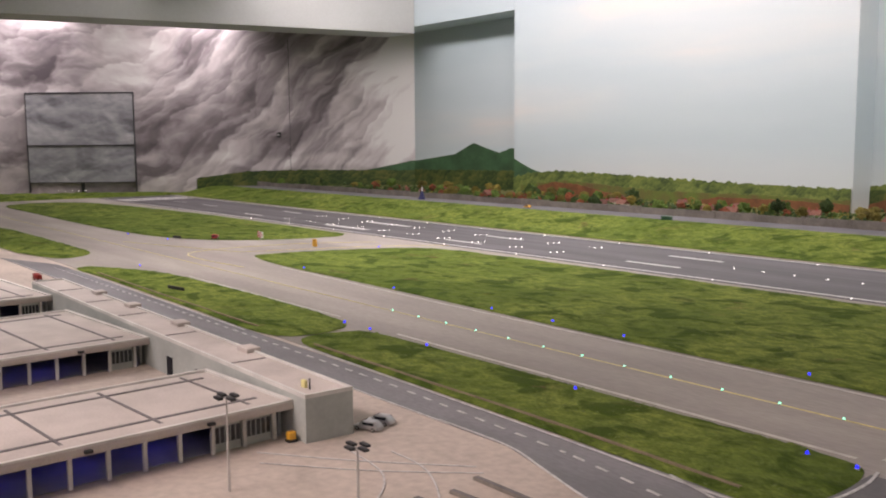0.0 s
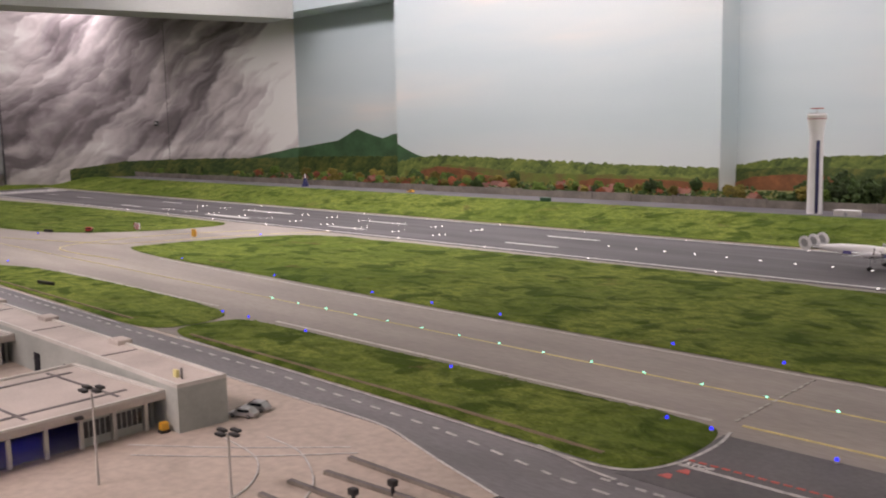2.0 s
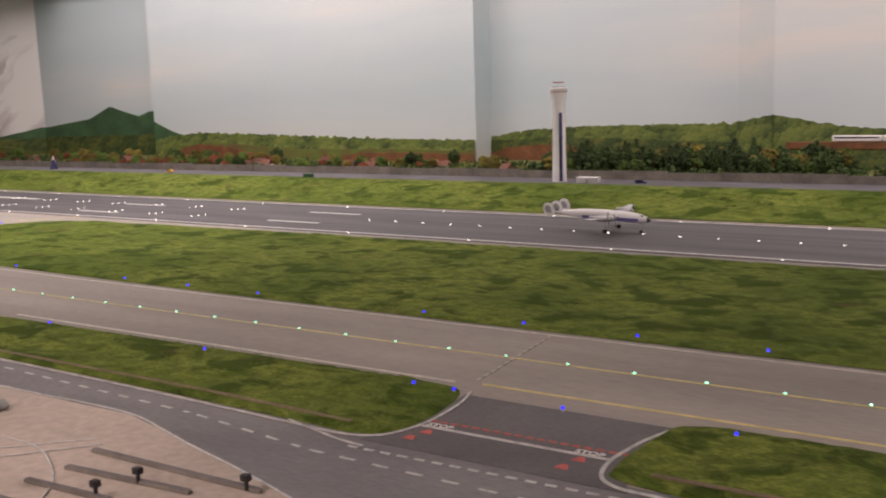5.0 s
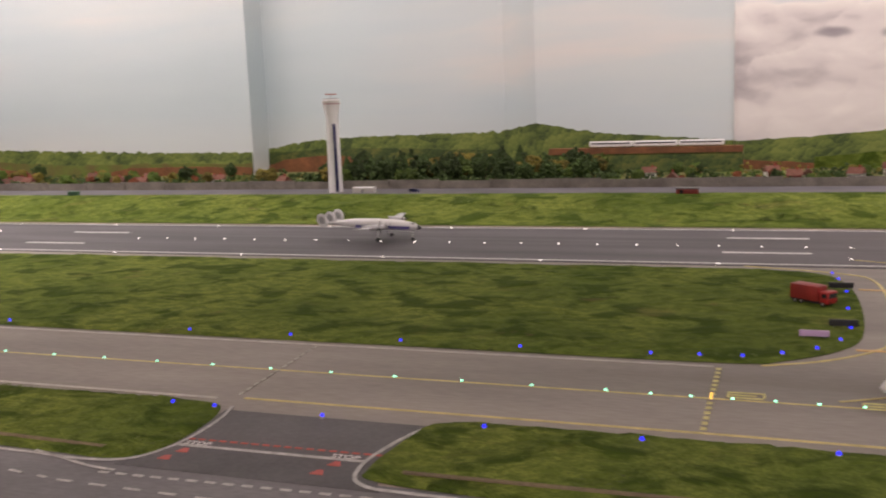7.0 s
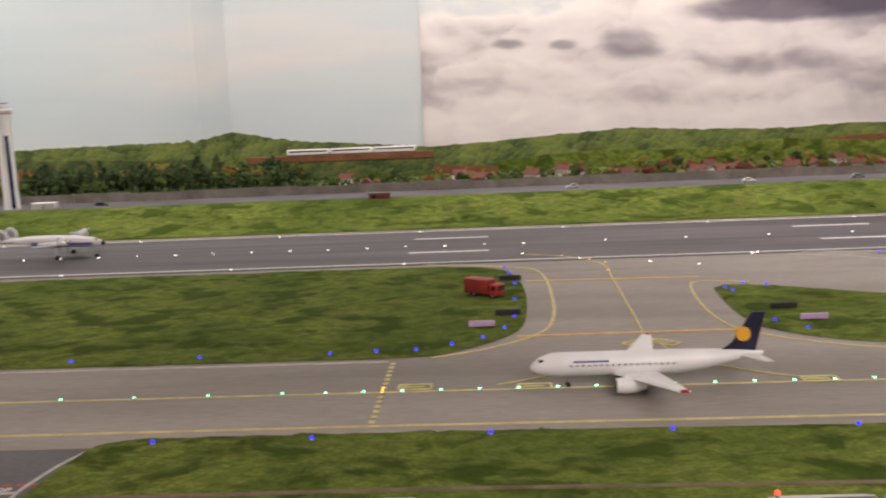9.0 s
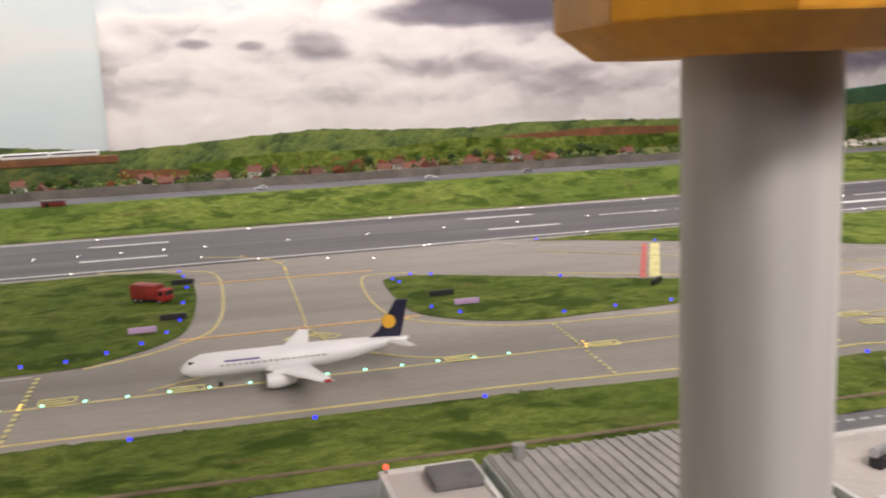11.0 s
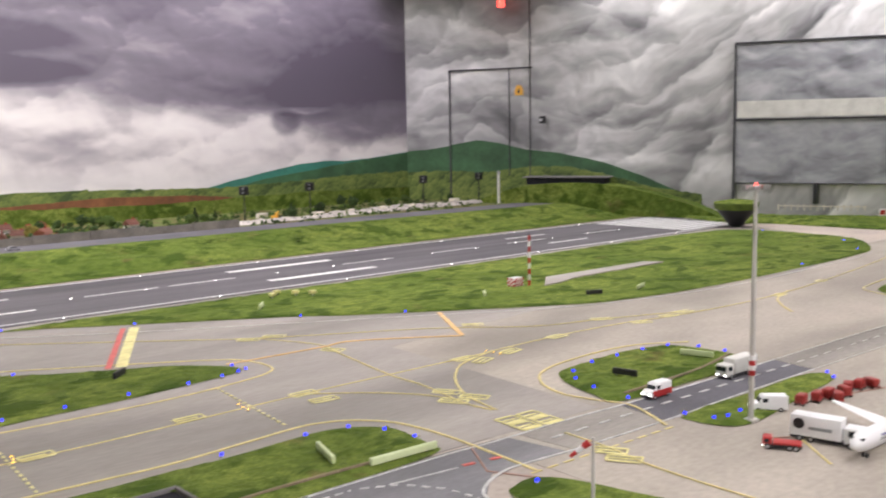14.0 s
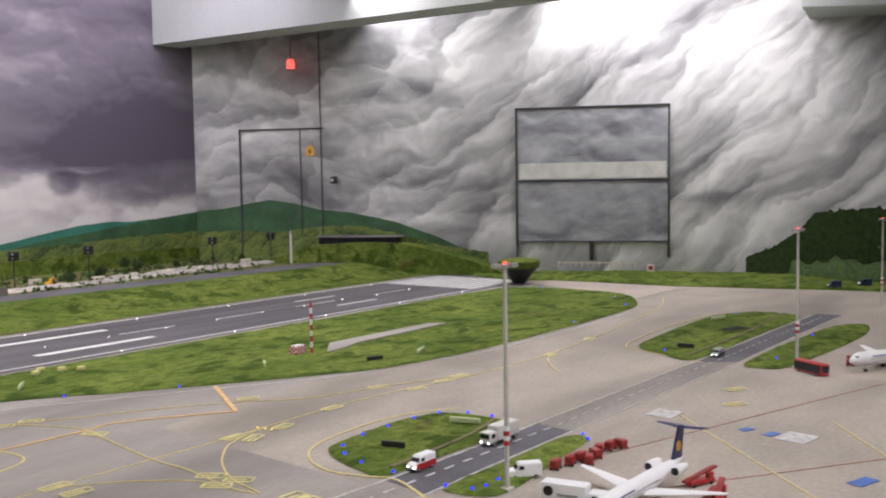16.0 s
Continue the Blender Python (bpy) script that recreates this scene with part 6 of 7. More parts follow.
        for side in (1, -1):
            e = part("engine", rings(B(), [(0, 0.008, 0.008, 0), (0.010, 0.0098, 0.0098, 0), (0.03, 0.009, 0.009, 0), (0.046, 0.006, 0.006, 0)], 16), M["white"], p)
            e.matrix_basis = pose(L * 0.72, side * (rad + 0.010), zc + rad * 0.45)
            part("intake", rod(B(), (-0.001, 0, 0), (0.002, 0, 0), 0.007, 0.007, 16), M["black"], e, "dark fan")
            part("pylon", box(B(), 0.01, -side * 0.012 - 0.003, -0.002, 0.036, -side * 0.012 + 0.005, 0.002), M["white"], e)
        fz = zc + rad * 0.5
        f = part("fin", fin(B(), [(L * 0.84, fz), (L * 0.925, fz + 0.062), (L * 0.985, fz + 0.062), (L * 0.955, fz)], 0.005), tail, p, "dark tail fin")
        wing_pair(p, "tailplane", 0.001, 0.05, L * 0.08, L * 0.04, fz + 0.062, 0.001, 0.004, M["navy"], L * 0.04)
        for w in p.children:
            if w.name.startswith("tailplane"):
                w.matrix_basis = pose(L * 0.915, 0, 0)
        g = (L * 0.12, L * 0.5, L * 0.5)
    if emblem:
        for s_ in (1, -1):
            cx = L * (0.90 if kind_ == "wing" else 0.915)
            part("emblem", rod(B(), (cx, s_ * 0.0019, fz + 0.028), (cx, s_ * 0.0029, fz + 0.028), 0.012 if kind_ == "wing" else 0.010, 0.012 if kind_ == "wing" else 0.010, 20), M["gold"], f, "round golden disc")
    gear(p, g[0], 0, zc - rad * 0.8, 0.004)
    for side in (1, -1):
        gear(p, g[1], side * 0.03, zc - rad * 0.7, 0.0055)
    windows(p, L * 0.17, L * 0.60, rad * 1.0, zc + rad * 0.10, 18)
    return p


jet(pose(1.335, -1.216, 0.002), 0.386, 0.0198, "white twin-jet airliner with dark tail taxiing", M["tail"], True, "wing")
jet(pose(2.985, -2.160, 0.002, 0, 0, -2), 0.345, 0.0165, "white regional jet with T-tail parked on the apron", M["navy"], True, "rear")
jet(pose(4.50, -2.19, 0.002, 0, 0, -32), 0.37, 0.020, "white airliner parked on the far stand", M["white"], False, "wing")

# three-finned propeller airliner on the runway
p = thing("propeller_airliner", pose(0.01, 0.325, 0.002, 0, -1.5, 180), "white and violet four-engined propeller airliner with three fins", "aircraft")
L, rad, zc = 0.375, 0.0185, 0.052
part("fuselage", rings(B(), [(0, 0.002, 0.002, zc - 0.006), (0.008, 0.009, 0.009, zc - 0.005), (0.03, 0.015, 0.0155, zc - 0.003), (0.07, rad, rad, zc), (0.17, rad, rad, zc + 0.003), (0.25, 0.0155, 0.0155, zc + 0.003), (0.31, 0.0095, 0.0095, zc + 0.001), (0.365, 0.0025, 0.003, zc - 0.001)], 22), M["white"], p)
for side in (1, -1):
    part("cheat_line", box(B(), 0.035, side * rad * 0.985 - 0.0008, zc - 0.011, 0.24, side * rad * 0.985 + 0.0008, zc - 0.001), M["purple_grey"], p, "violet-blue side band")
part("cockpit_window", box(B(), 0.022, -0.010, zc + 0.004, 0.034, 0.010, zc + 0.010, 0.001), M["glass"], p)
part("nose_cap", rings(B(), [(-0.002, 0.002, 0.002, zc - 0.006), (0.004, 0.0065, 0.0065, zc - 0.0055), (0.009, 0.0097, 0.0097, zc - 0.005)], 16), M["black"], p, "black nose cone")
wing_pair(p, "wing", rad * 0.5, 0.215, 0.062, 0.024, zc - 0.009, 0.022, 0.010, M["silver"], 0.022)
for w in p.children:
    if w.name.startswith("wing"):
        w.matrix_basis = pose(0.115, 0, 0)
for y in (0.062, 0.122, -0.062, -0.122):
    e = part("engine", rings(B(), [(0, 0.006, 0.006, 0), (0.006, 0.0095, 0.0095, 0), (0.03, 0.009, 0.009, 0), (0.062, 0.004, 0.004, 0.003)], 14), M["silver"], p)
    e.matrix_basis = pose(0.095 + abs(y) * 0.1, y, zc - 0.006 + abs(y) * 0.1)
    part("spinner", rod(B(), (-0.008, 0, 0), (0, 0, 0), 0.0005, 0.003, 10), M["silver"], e)
    for k in range(3):
        a = 2 * math.pi * k / 3 + y * 20
        bm = B()
        box(bm, -0.004, -0.0018, 0.002, -0.003, 0.0018, 0.026, 0, Matrix.Rotation(a, 4, "X"))
        part("propeller_blade", bm, M["black"], e)
wing_pair(p, "tailplane", 0.004, 0.070, 0.042, 0.030, zc + 0.0, 0.006, 0.006, M["silver"], 0.010)
for w in p.children:
    if w.name.startswith("tailplane"):
        w.matrix_basis = pose(0.318, 0, 0)
for y, k in ((0.066, 1.0), (-0.066, 1.0), (0.0, 1.0)):
    oval = [(0.345 + 0.021 * math.cos(a) + 0.004 * math.sin(a), zc + 0.017 + 0.024 * math.sin(a)) for a in np.linspace(0, 2 * math.pi, 20, endpoint=False)]
    f = part("fin", fin(B(), oval, 0.004, y), M["white"], p)
    inner = [(0.347 + 0.012 * math.cos(a) + 0.003 * math.sin(a), zc + 0.018 + 0.014 * math.sin(a)) for a in np.linspace(0, 2 * math.pi, 16, endpoint=False)]
    part("fin_badge", fin(B(), inner, 0.005, y), M["grey"], f, "grey oval patch")
gear(p, 0.03, 0, zc - 0.01, 0.005)
for y in (0.062, -0.062):
    gear(p, 0.135, y, zc - 0.008, 0.007)

# ==== vehicles ====


def wheels(v, L, W, r, xs):
    for x in xs:
        for y in (-W / 2 + 0.001, W / 2 - 0.001):
            w = part("wheel", rod(B(), (x, y - 0.0016, r), (x, y + 0.0016, r), r, r, 16), M["rubber"], v)
            part("rim", rod(B(), (x, y - 0.0019, r), (x, y + 0.0019, r), r * 0.55, r * 0.55, 12), M["silver"], w)


def van(m, L, W, H, body, label, stripe=None, name="van"):
    """A panel van, nose at x=0 towards -x."""
    v = thing(name, m, label, "van")
    prof = [(0, 0.004), (0, H * 0.42), (L * 0.04, H * 0.52), (L * 0.20, H * 0.60), (L * 0.30, H * 0.93), (L * 0.34, H), (L * 0.98, H), (L, H * 0.95), (L, 0.004)]
    bm = B()
    plate(bm, prof, W, Matrix.Rotation(radians(90), 4, "X"))
    bmesh.ops.bevel(bm, geom=[e for e in bm.edges if abs(e.verts[0].co.y - e.verts[1].co.y) < 1e-6], offset=0.0016, segments=2, affect="EDGES")
    part("body", bm, body, v)
    part("windscreen", box(B(), -0.0005, -W * 0.42, -0.0005, L * 0.125, W * 0.42, 0.0005, 0, pose(L * 0.205, 0, H * 0.615, 0, -60, 0)), M["glass"], v)
    for side in (1, -1):
        part("side_window", box(B(), L * 0.30, side * W / 2 - 0.0005, H * 0.62, L * 0.44, side * W / 2 + 0.0005, H * 0.86), M["glass"], v)
        if stripe:
            part("stripe", box(B(), L * 0.1, side * W / 2 - 0.0006, H * 0.14, L * 0.99, side * W / 2 + 0.0006, H * 0.55), stripe, v)
        part("headlight", box(B(), -0.0006, side * W * 0.33 - 0.0025, H * 0.3, 0.001, side * W * 0.33 + 0.0025, H * 0.38), M["lamp_white"], v, "lit white headlight")
    part("bumper", box(B(), -0.0012, -W * 0.48, 0.003, 0.002, W * 0.48, 0.008, 0.0006), M["black"], v)
    wheels(v, L, W, 0.0042, (L * 0.18, L * 0.80))
    return v


def car(m, L, W, H, body, label):
    v = thing("car", m, label, "car")
    prof = [(0, 0.003), (0, H * 0.42), (L * 0.24, H * 0.56), (L * 0.38, H * 0.96), (L * 0.46, H), (L * 0.80, H * 0.97), (L * 0.95, H * 0.62), (L, H * 0.5), (L, 0.003)]
    bm = B()
    plate(bm, prof, W, Matrix.Rotation(radians(90), 4, "X"))
    bmesh.ops.bevel(bm, geom=[e for e in bm.edges if abs(e.verts[0].co.y - e.verts[1].co.y) < 1e-6], offset=0.0014, segments=2, affect="EDGES")
    part("body", bm, body, v)
    for side in (1, -1):
        part("side_window", box(B(), L * 0.40, side * W / 2 - 0.0005, H * 0.62, L * 0.84, side * W / 2 + 0.0005, H * 0.90), M["glass"], v)
    part("windscreen", box(B(), 0, -W * 0.4, -0.0004, L * 0.17, W * 0.4, 0.0006, 0, pose(L * 0.255, 0, H * 0.60, 0, -47, 0)), M["glass"], v)
    wheels(v, L, W, 0.0036, (L * 0.19, L * 0.80))
    return v


def lorry(m, L, W, H, cab, load, label, boxy=True, name="truck", lit=True):
    v = thing(name, m, label, "truck")
    part("cab", box(B(), 0, -W / 2, 0.006, L * 0.24, W / 2, H * 0.78, 0.002), cab, v)
    part("windscreen", box(B(), -0.0006, -W * 0.42, H * 0.45, 0.001, W * 0.42, H * 0.70), M["glass"], v)
    for side in (1, -1):
        part("side_window", box(B(), L * 0.05, side * W / 2 - 0.0005, H * 0.46, L * 0.17, side * W / 2 + 0.0005, H * 0.68), M["glass"], v)
        part("headlight", box(B(), -0.0006, side * W * 0.34 - 0.0022, H * 0.2, 0.001, side * W * 0.34 + 0.0022, H * 0.27), M["lamp_white"] if lit else M["glass"], v, "lit white headlight" if lit else "")
    part("chassis", box(B(), 0.004, -W * 0.4, 0.004, L, W * 0.4, 0.009), M["black"], v)
    part("load_box", box(B(), L * 0.27, -W / 2 - 0.0005, 0.009, L, W / 2 + 0.0005, H if boxy else H * 0.5, 0.0012), load, v)
    wheels(v, L, W, 0.0052, (L * 0.14, L * 0.70, L * 0.86))
    return v


van(pose(3.055, -1.722, 0.0015, 0, 0, -3), 0.064, 0.024, 0.030, M["white"], "white and red ambulance with lit headlights on the road", M["red"], "ambulance")
lorry(pose(3.285, -1.742, 0.0015, 0, 0, -2), 0.11, 0.028, 0.040, M["dirty_white"], M["dirty_white"], "white box lorry with lit headlights on the road")
van(pose(3.135, -1.897, 0.0, 0, 0, -45), 0.066, 0.026, 0.030, M["white"], "white delivery van beside the grass strip")
van(pose(4.53, -1.775, 0.0015, 0, 0, -3), 0.055, 0.024, 0.026, M["grey"], "dark grey van with lit headlights on the road", M["black"])
van(pose(1.09, -1.735, 0.0015, 0, 0, 0), 0.088, 0.032, 0.036, M["white"], "white van driving on the service road")
c = lorry(pose(3.07, -2.138, 0.0, 0, 0, 101), 0.112, 0.030, 0.044, M["white"], M["white"], "white catering truck with high box beside the jet", True, "catering_truck")
part("emblem", rod(B(), (0.098, 0.0155, 0.03), (0.098, 0.0168, 0.03), 0.009, 0.009, 20), M["black"], c, "dark round emblem")
part("lettering_bar", box(B(), 0.045, 0.0153, 0.022, 0.082, 0.0166, 0.027), M["grey"], c, "grey bar")
lorry(pose(2.966, -2.02, 0.0, 0, 0, -63), 0.060, 0.024, 0.026, M["red"], M["red"], "small red pickup truck beside the jet", False, "pickup_truck")
lorry(pose(1.302, -0.53, 0.006, 0, 0, 143), 0.098, 0.034, 0.042, M["red"], M["dark_red"], "red fire engine parked on the grass", True, "fire_engine", False)
lorry(pose(-3.46, -0.77, 0.006, 0, 0, 150), 0.085, 0.028, 0.030, M["red"], M["dark_red"], "small red service truck on the distant grass", False, "service_truck", False)
for x, y, r, b, l in ((-0.345, -1.905, 25, M["silver"], "silver car parked beside the terminal building"), (-0.36, -1.87, 25, M["silver"], "silver car parked beside the terminal building"), (-0.335, 1.24, 180, M["navy"], "dark blue car on the perimeter road"), (2.40, 1.25, 180, M["white"], "white car on the perimeter road"), (2.85, 1.26, 180, M["silver"], "silver car on the perimeter road"), (-3.35, 1.24, 0, M["gold"], "yellow car on the perimeter road"), (1.62, 1.27, 0, M["white"], "white car on the perimeter road")):
    car(pose(x, y, 0.0002 if y < 1 else TOP + 0.0035, 0, 0, r), 0.051, 0.021, 0.017, b, l)
for x, y in ((6.60, -1.58), (6.75, -1.69)):
    v = van(pose(x, y, 0.012, 0, 0, -60), 0.06, 0.03, 0.036, M["navy"], "small dark blue tractor on the far grass verge", None, "tractor")

b = thing("airport_bus", pose(4.415, -2.145, 0.0, 0, 0, 56), "red and black airport bus beside the far aircraft", "bus")
part("body", box(B(), 0, -0.015, 0.004, 0.115, 0.015, 0.036, 0.003), M["red"], b)
for side in (1, -1):
    part("window_band", box(B(), 0.006, side * 0.015 - 0.0006, 0.009, 0.113, side * 0.015 + 0.0006, 0.032), M["black"], b, "dark tinted side windows")
part("windscreen", box(B(), -0.0006, -0.013, 0.012, 0.001, 0.013, 0.032), M["glass"], b)
wheels(b, 0.13, 0.03, 0.005, (0.025, 0.10))

def cart(x, y, r, group="red baggage carts"):
    s = thing("baggage_cart", pose(x, y, 0, 0, 0, r), "small red baggage cart on the apron", "cart", group)
    part("deck", box(B(), -0.015, -0.009, 0.005, 0.015, 0.009, 0.007, 0.0008), M["dark_red"], s)
    part("hood", box(B(), -0.014, -0.0085, 0.007, 0.014, 0.0085, 0.021, 0.0025), M["dark_red"], s)
    part("drawbar", rod(B(), (0.015, 0, 0.004), (0.024, 0, 0.004), 0.0008), M["black"], s)
    for dx in (-0.010, 0.010):
        for dy in (-0.008, 0.008):
            part("wheel", rod(B(), (dx, dy - 0.001, 0.0028), (dx, dy + 0.001, 0.0028), 0.0028, 0.0028, 12), M["rubber"], s)
    return s


proto = cart(3.235, -1.945, 10)
for x, y, r in ((3.275, -1.955, 15), (3.31, -1.96, 5), (3.345, -1.975, 60), (3.38, -1.965, 20), (3.415, -1.972, 8), (3.44, -1.985, 70), (3.30, -1.985, 30), (4.62, -2.16, 20), (4.68, -2.15, 40), (-2.62, -1.84, 10), (-2.58, -1.845, 15)):
    copy_thing(proto, pose(x, y, 0, 0, 0, r))
for x, y, r in ((3.30, -2.215, -25), (3.235, -2.275, 10), (3.18, -2.275, 0)):
    s = thing("belt_loader", pose(x, y, 0, 0, 0, r), "red baggage belt loader beside the jet", "loader", "belt loaders")
    part("chassis", box(B(), -0.03, -0.010, 0.004, 0.03, 0.010, 0.012, 0.001), M["red"], s)
    part("belt", box(B(), -0.04, -0.006, -0.0015, 0.04, 0.006, 0.0015, 0.0005, pose(0, 0, 0.021, 0, -14, 0)), M["dark_red"], s)
    part("driver_cage", box(B(), 0.012, -0.010, 0.012, 0.026, -0.002, 0.024, 0.001), M["red"], s)
    for dx in (-0.02, 0.02):
        for dy in (-0.009, 0.009):
            part("wheel", rod(B(), (dx, dy - 0.0012, 0.004), (dx, dy + 0.0012, 0.004), 0.004, 0.004, 12), M["rubber"], s)

# ==== masts, signs and small airfield things ====


def flood_mast(x, y, h, zband, label):
    s = thing("floodlight_mast", pose(x, y, 0), label, "mast", "floodlight masts")
    part("foot", box(B(), -0.010, -0.010, 0, 0.010, 0.010, 0.006, 0.001), M["pole"], s)
    part("pole", rod(B(), (0, 0, 0.005), (0, 0, h), 0.0048, 0.0032, 16), M["pole"], s)
    for k in range(4):
        z = zband + k * 0.009
        part("band", rod(B(), (0, 0, z), (0, 0, z + 0.009), 0.0058, 0.0058, 16), M["red" if k % 2 == 0 else "white"], s, "red and white warning band")
    part("crossbar", box(B(), -0.024, -0.002, h - 0.004, 0.024, 0.002, h, 0.001), M["steel"], s)
    for k, dx in enumerate((-0.022, -0.011, 0.011, 0.022)):
        for dy in (-0.008, 0.008):
            part("lamp_head", box(B(), dx - 0.005, dy - 0.004, h - 0.005, dx + 0.005, dy + 0.004, h + 0.003, 0.001, pose(0, 0, 0)), M["steel"], s)
    part("warning_lamp", rod(B(), (0, 0, h), (0, 0, h + 0.007), 0.003, 0.002), M["lamp_red"], s, "glowing red lamp")
    return s


flood_mast(3.074, -1.935, 0.418, 0.085, "tall pale floodlight mast with red and white band")
flood_mast(4.515, -2.036, 0.414, 0.105, "tall pale floodlight mast with red and white band")
flood_mast(6.15, -1.925, 0.38, 0.085, "tall pale floodlight mast near the end wall")

s = thing("antenna_mast", pose(3.90, -0.62, 0.005), "red and white banded mast on the grass", "mast")
for k in range(9):
    part("band", rod(B(), (0, 0, 0.019 * k), (0, 0, 0.019 * (k + 1)), 0.0045, 0.0045, 14), M["red" if k % 2 == 0 else "white"], s)
part("tip", rod(B(), (0, 0, 0.171), (0, 0, 0.182), 0.001), M["black"], s)
s = thing("checkered_hut", pose(3.868, -0.585, 0.004), "small red and white checkered hut at the mast", "hut")
part("body", box(B(), -0.022, -0.016, 0, 0.022, 0.016, 0.028, 0.0008), M["white"], s)
for i in range(6):
    for k in range(4):
        if (i + k) % 2 == 0:
            part("check", box(B(), -0.022 + i * 0.0073, -0.0166, k * 0.007, -0.0147 + i * 0.0073, -0.0156, k * 0.007 + 0.007), M["red"], s)
            if i < 4:
                part("check", box(B(), -0.0226, -0.016 + i * 0.008, k * 0.007, -0.0216, -0.008 + i * 0.008, k * 0.007 + 0.007), M["red"], s)
slab("service_path", [(3.92, -0.67), (4.06, -0.55), (4.62, -0.56), (4.66, -0.62), (4.12, -0.63), (4.03, -0.66)], 0.004, 0.0095, M["taxi"], "narrow grey service path through the grass", "path")

s = thing("checkered_hut", pose(-3.25, -0.62, 0.006), "small red and white checkered board on the grass", "hut")
part("post", rod(B(), (0, 0, 0), (0, 0, 0.02), 0.002), M["steel"], s)
part("board", box(B(), -0.025, -0.003, 0.015, 0.025, 0.003, 0.045, 0.001), M["white"], s)
for i in range(4):
    for k in range(3):
        if (i + k) % 2 == 0:
            part("check", box(B(), -0.025 + i * 0.0125, -0.0036, 0.015 + k * 0.01, -0.0125 + i * 0.0125, -0.0028, 0.025 + k * 0.01), M["red"], s)

s = thing("windsock", pose(2.558, -2.0, 0), "pale pole with a red and white windsock", "windsock")
part("pole", rod(B(), (0, 0, 0), (0, 0, 0.105), 0.0028, 0.002), M["pole"], s)
for k in range(3):
    a, b = Vector((-0.003, 0.004, 0.098)), Vector((-0.022, 0.022, 0.078))
    part("sock", rod(B(), tuple(a.lerp(b, k / 3)), tuple(a.lerp(b, (k + 1) / 3)), 0.0052 - k * 0.001, 0.0042 - k * 0.001, 12), M["white" if k == 1 else "red"], s)

s = thing("planter_basket", pose(6.10, -0.06, 0.004), "dark cone-shaped basket topped with green turf", "planter")
part("cone", rod(B(), (0, 0, 0.0), (0, 0, 0.09), 0.03, 0.105, 24), M["black"], s)
part("rim", rod(B(), (0, 0, 0.09), (0, 0, 0.125), 0.112, 0.118, 24), M["tuft"], s)
part("turf", rings(B(), [(-0.115, 0.01, 0.002, 0.125), (-0.06, 0.1, 0.016, 0.125), (0.06, 0.1, 0.016, 0.125), (0.115, 0.01, 0.002, 0.125)], 16), M["grass"], s)

# signs and flat boards on the grass
def sign(x, y, r, w, h, material, label, z=0.006):
    s = thing("airfield_sign", pose(x, y, z, 0, 0, r), label, "sign", "airfield signs")
    for dx in (-w * 0.35, w * 0.35):
        part("leg", rod(B(), (dx, 0, -0.004), (dx, 0, 0.003), 0.0008), M["steel"], s)
    part("board", box(B(), -w / 2, -0.003, 0.002, w / 2, 0.003, 0.002 + h, 0.0008), material, s)
    part("face", box(B(), -w / 2 + 0.002, -0.0038, 0.0035, w / 2 - 0.002, -0.0028, h), material, s)
    return s


M["lilac"] = mat("lilac_sign_face", (0.55, 0.38, 0.60), 0.5, vary=0.1, scale=30)
for x, y, r in ((1.313, -0.715, 0), (1.33, -0.33, 0), (1.90, -0.733, 0), (2.387, -0.822, 43), (3.158, -1.592, -77), (4.63, -1.64, -84), (3.90, -0.90, -25), (-3.62, -0.90, 20)):
    sign(x, y, r, 0.055, 0.013, M["black"], "flat black airfield sign on the grass")
for x, y, r in ((1.255, -0.81, 0), (1.93, -0.834, 0)):
    sign(x, y, r, 0.055, 0.012, M["lilac"], "pale lilac airfield sign on the grass")
M["lime"] = mat("pale_green_sign_face", (0.55, 0.62, 0.35), 0.5, vary=0.1, scale=30)
for x, y, r, w in ((2.50, -1.662, -3, 0.13), (2.412, -1.57, 73, 0.085), (3.411, -1.60, -73, 0.075), (4.10, -0.93, 20, 0.07), (3.04, -0.32, 50, 0.06), (5.3, -1.5, -20, 0.08), (3.65, -0.66, 50, 0.05)):
    sign(x, y, r, w, 0.012, M["lime"], "pale green airfield sign on the grass")
sign(-2.82, -0.56, 5, 0.03, 0.035, M["gold"], "upright yellow airfield sign")
sign(-2.0, -1.56, 10, 0.09, 0.01, M["black"], "dark flat pit cover on the grass")
for x, y in ((3.20, -0.15), (3.16, -0.19), (3.24, -0.2), (3.28, -0.24)):
    s = thing("approach_indicator", pose(x, y, 0.008), "small pale yellow approach light box on the grass", "light box", "approach light boxes")
    part("box", box(B(), -0.010, -0.008, 0.004, 0.010, 0.008, 0.014, 0.001), M["pale_yellow"], s)
    part("leg", rod(B(), (0, 0, -0.006), (0, 0, 0.005), 0.002), M["steel"], s)
s = thing("drain_pit", pose((PIT[0] + PIT[2]) / 2, (PIT[1] + PIT[3]) / 2, 0.0), "sunken dark rectangular pit in the grass", "pit")
# hardly any depth: the pit's shade is in the floor's black colour
part("floor", box(B(), -0.048, -0.037, 0.0002, 0.048, 0.037, 0.0016), M["dark"], s, "shallow pit floor coloured black for the pit's shade")
for a in ((-0.052, 0.036, 0.052, 0.041), (-0.052, -0.041, 0.052, -0.036), (-0.053, -0.036, -0.047, 0.036), (0.047, -0.036, 0.053, 0.036)):
    part("rim", box(B(), a[0], a[1], 0.0003, a[2], a[3], 0.0085, 0.001), M["roof_seam"], s, "dark grey kerb")
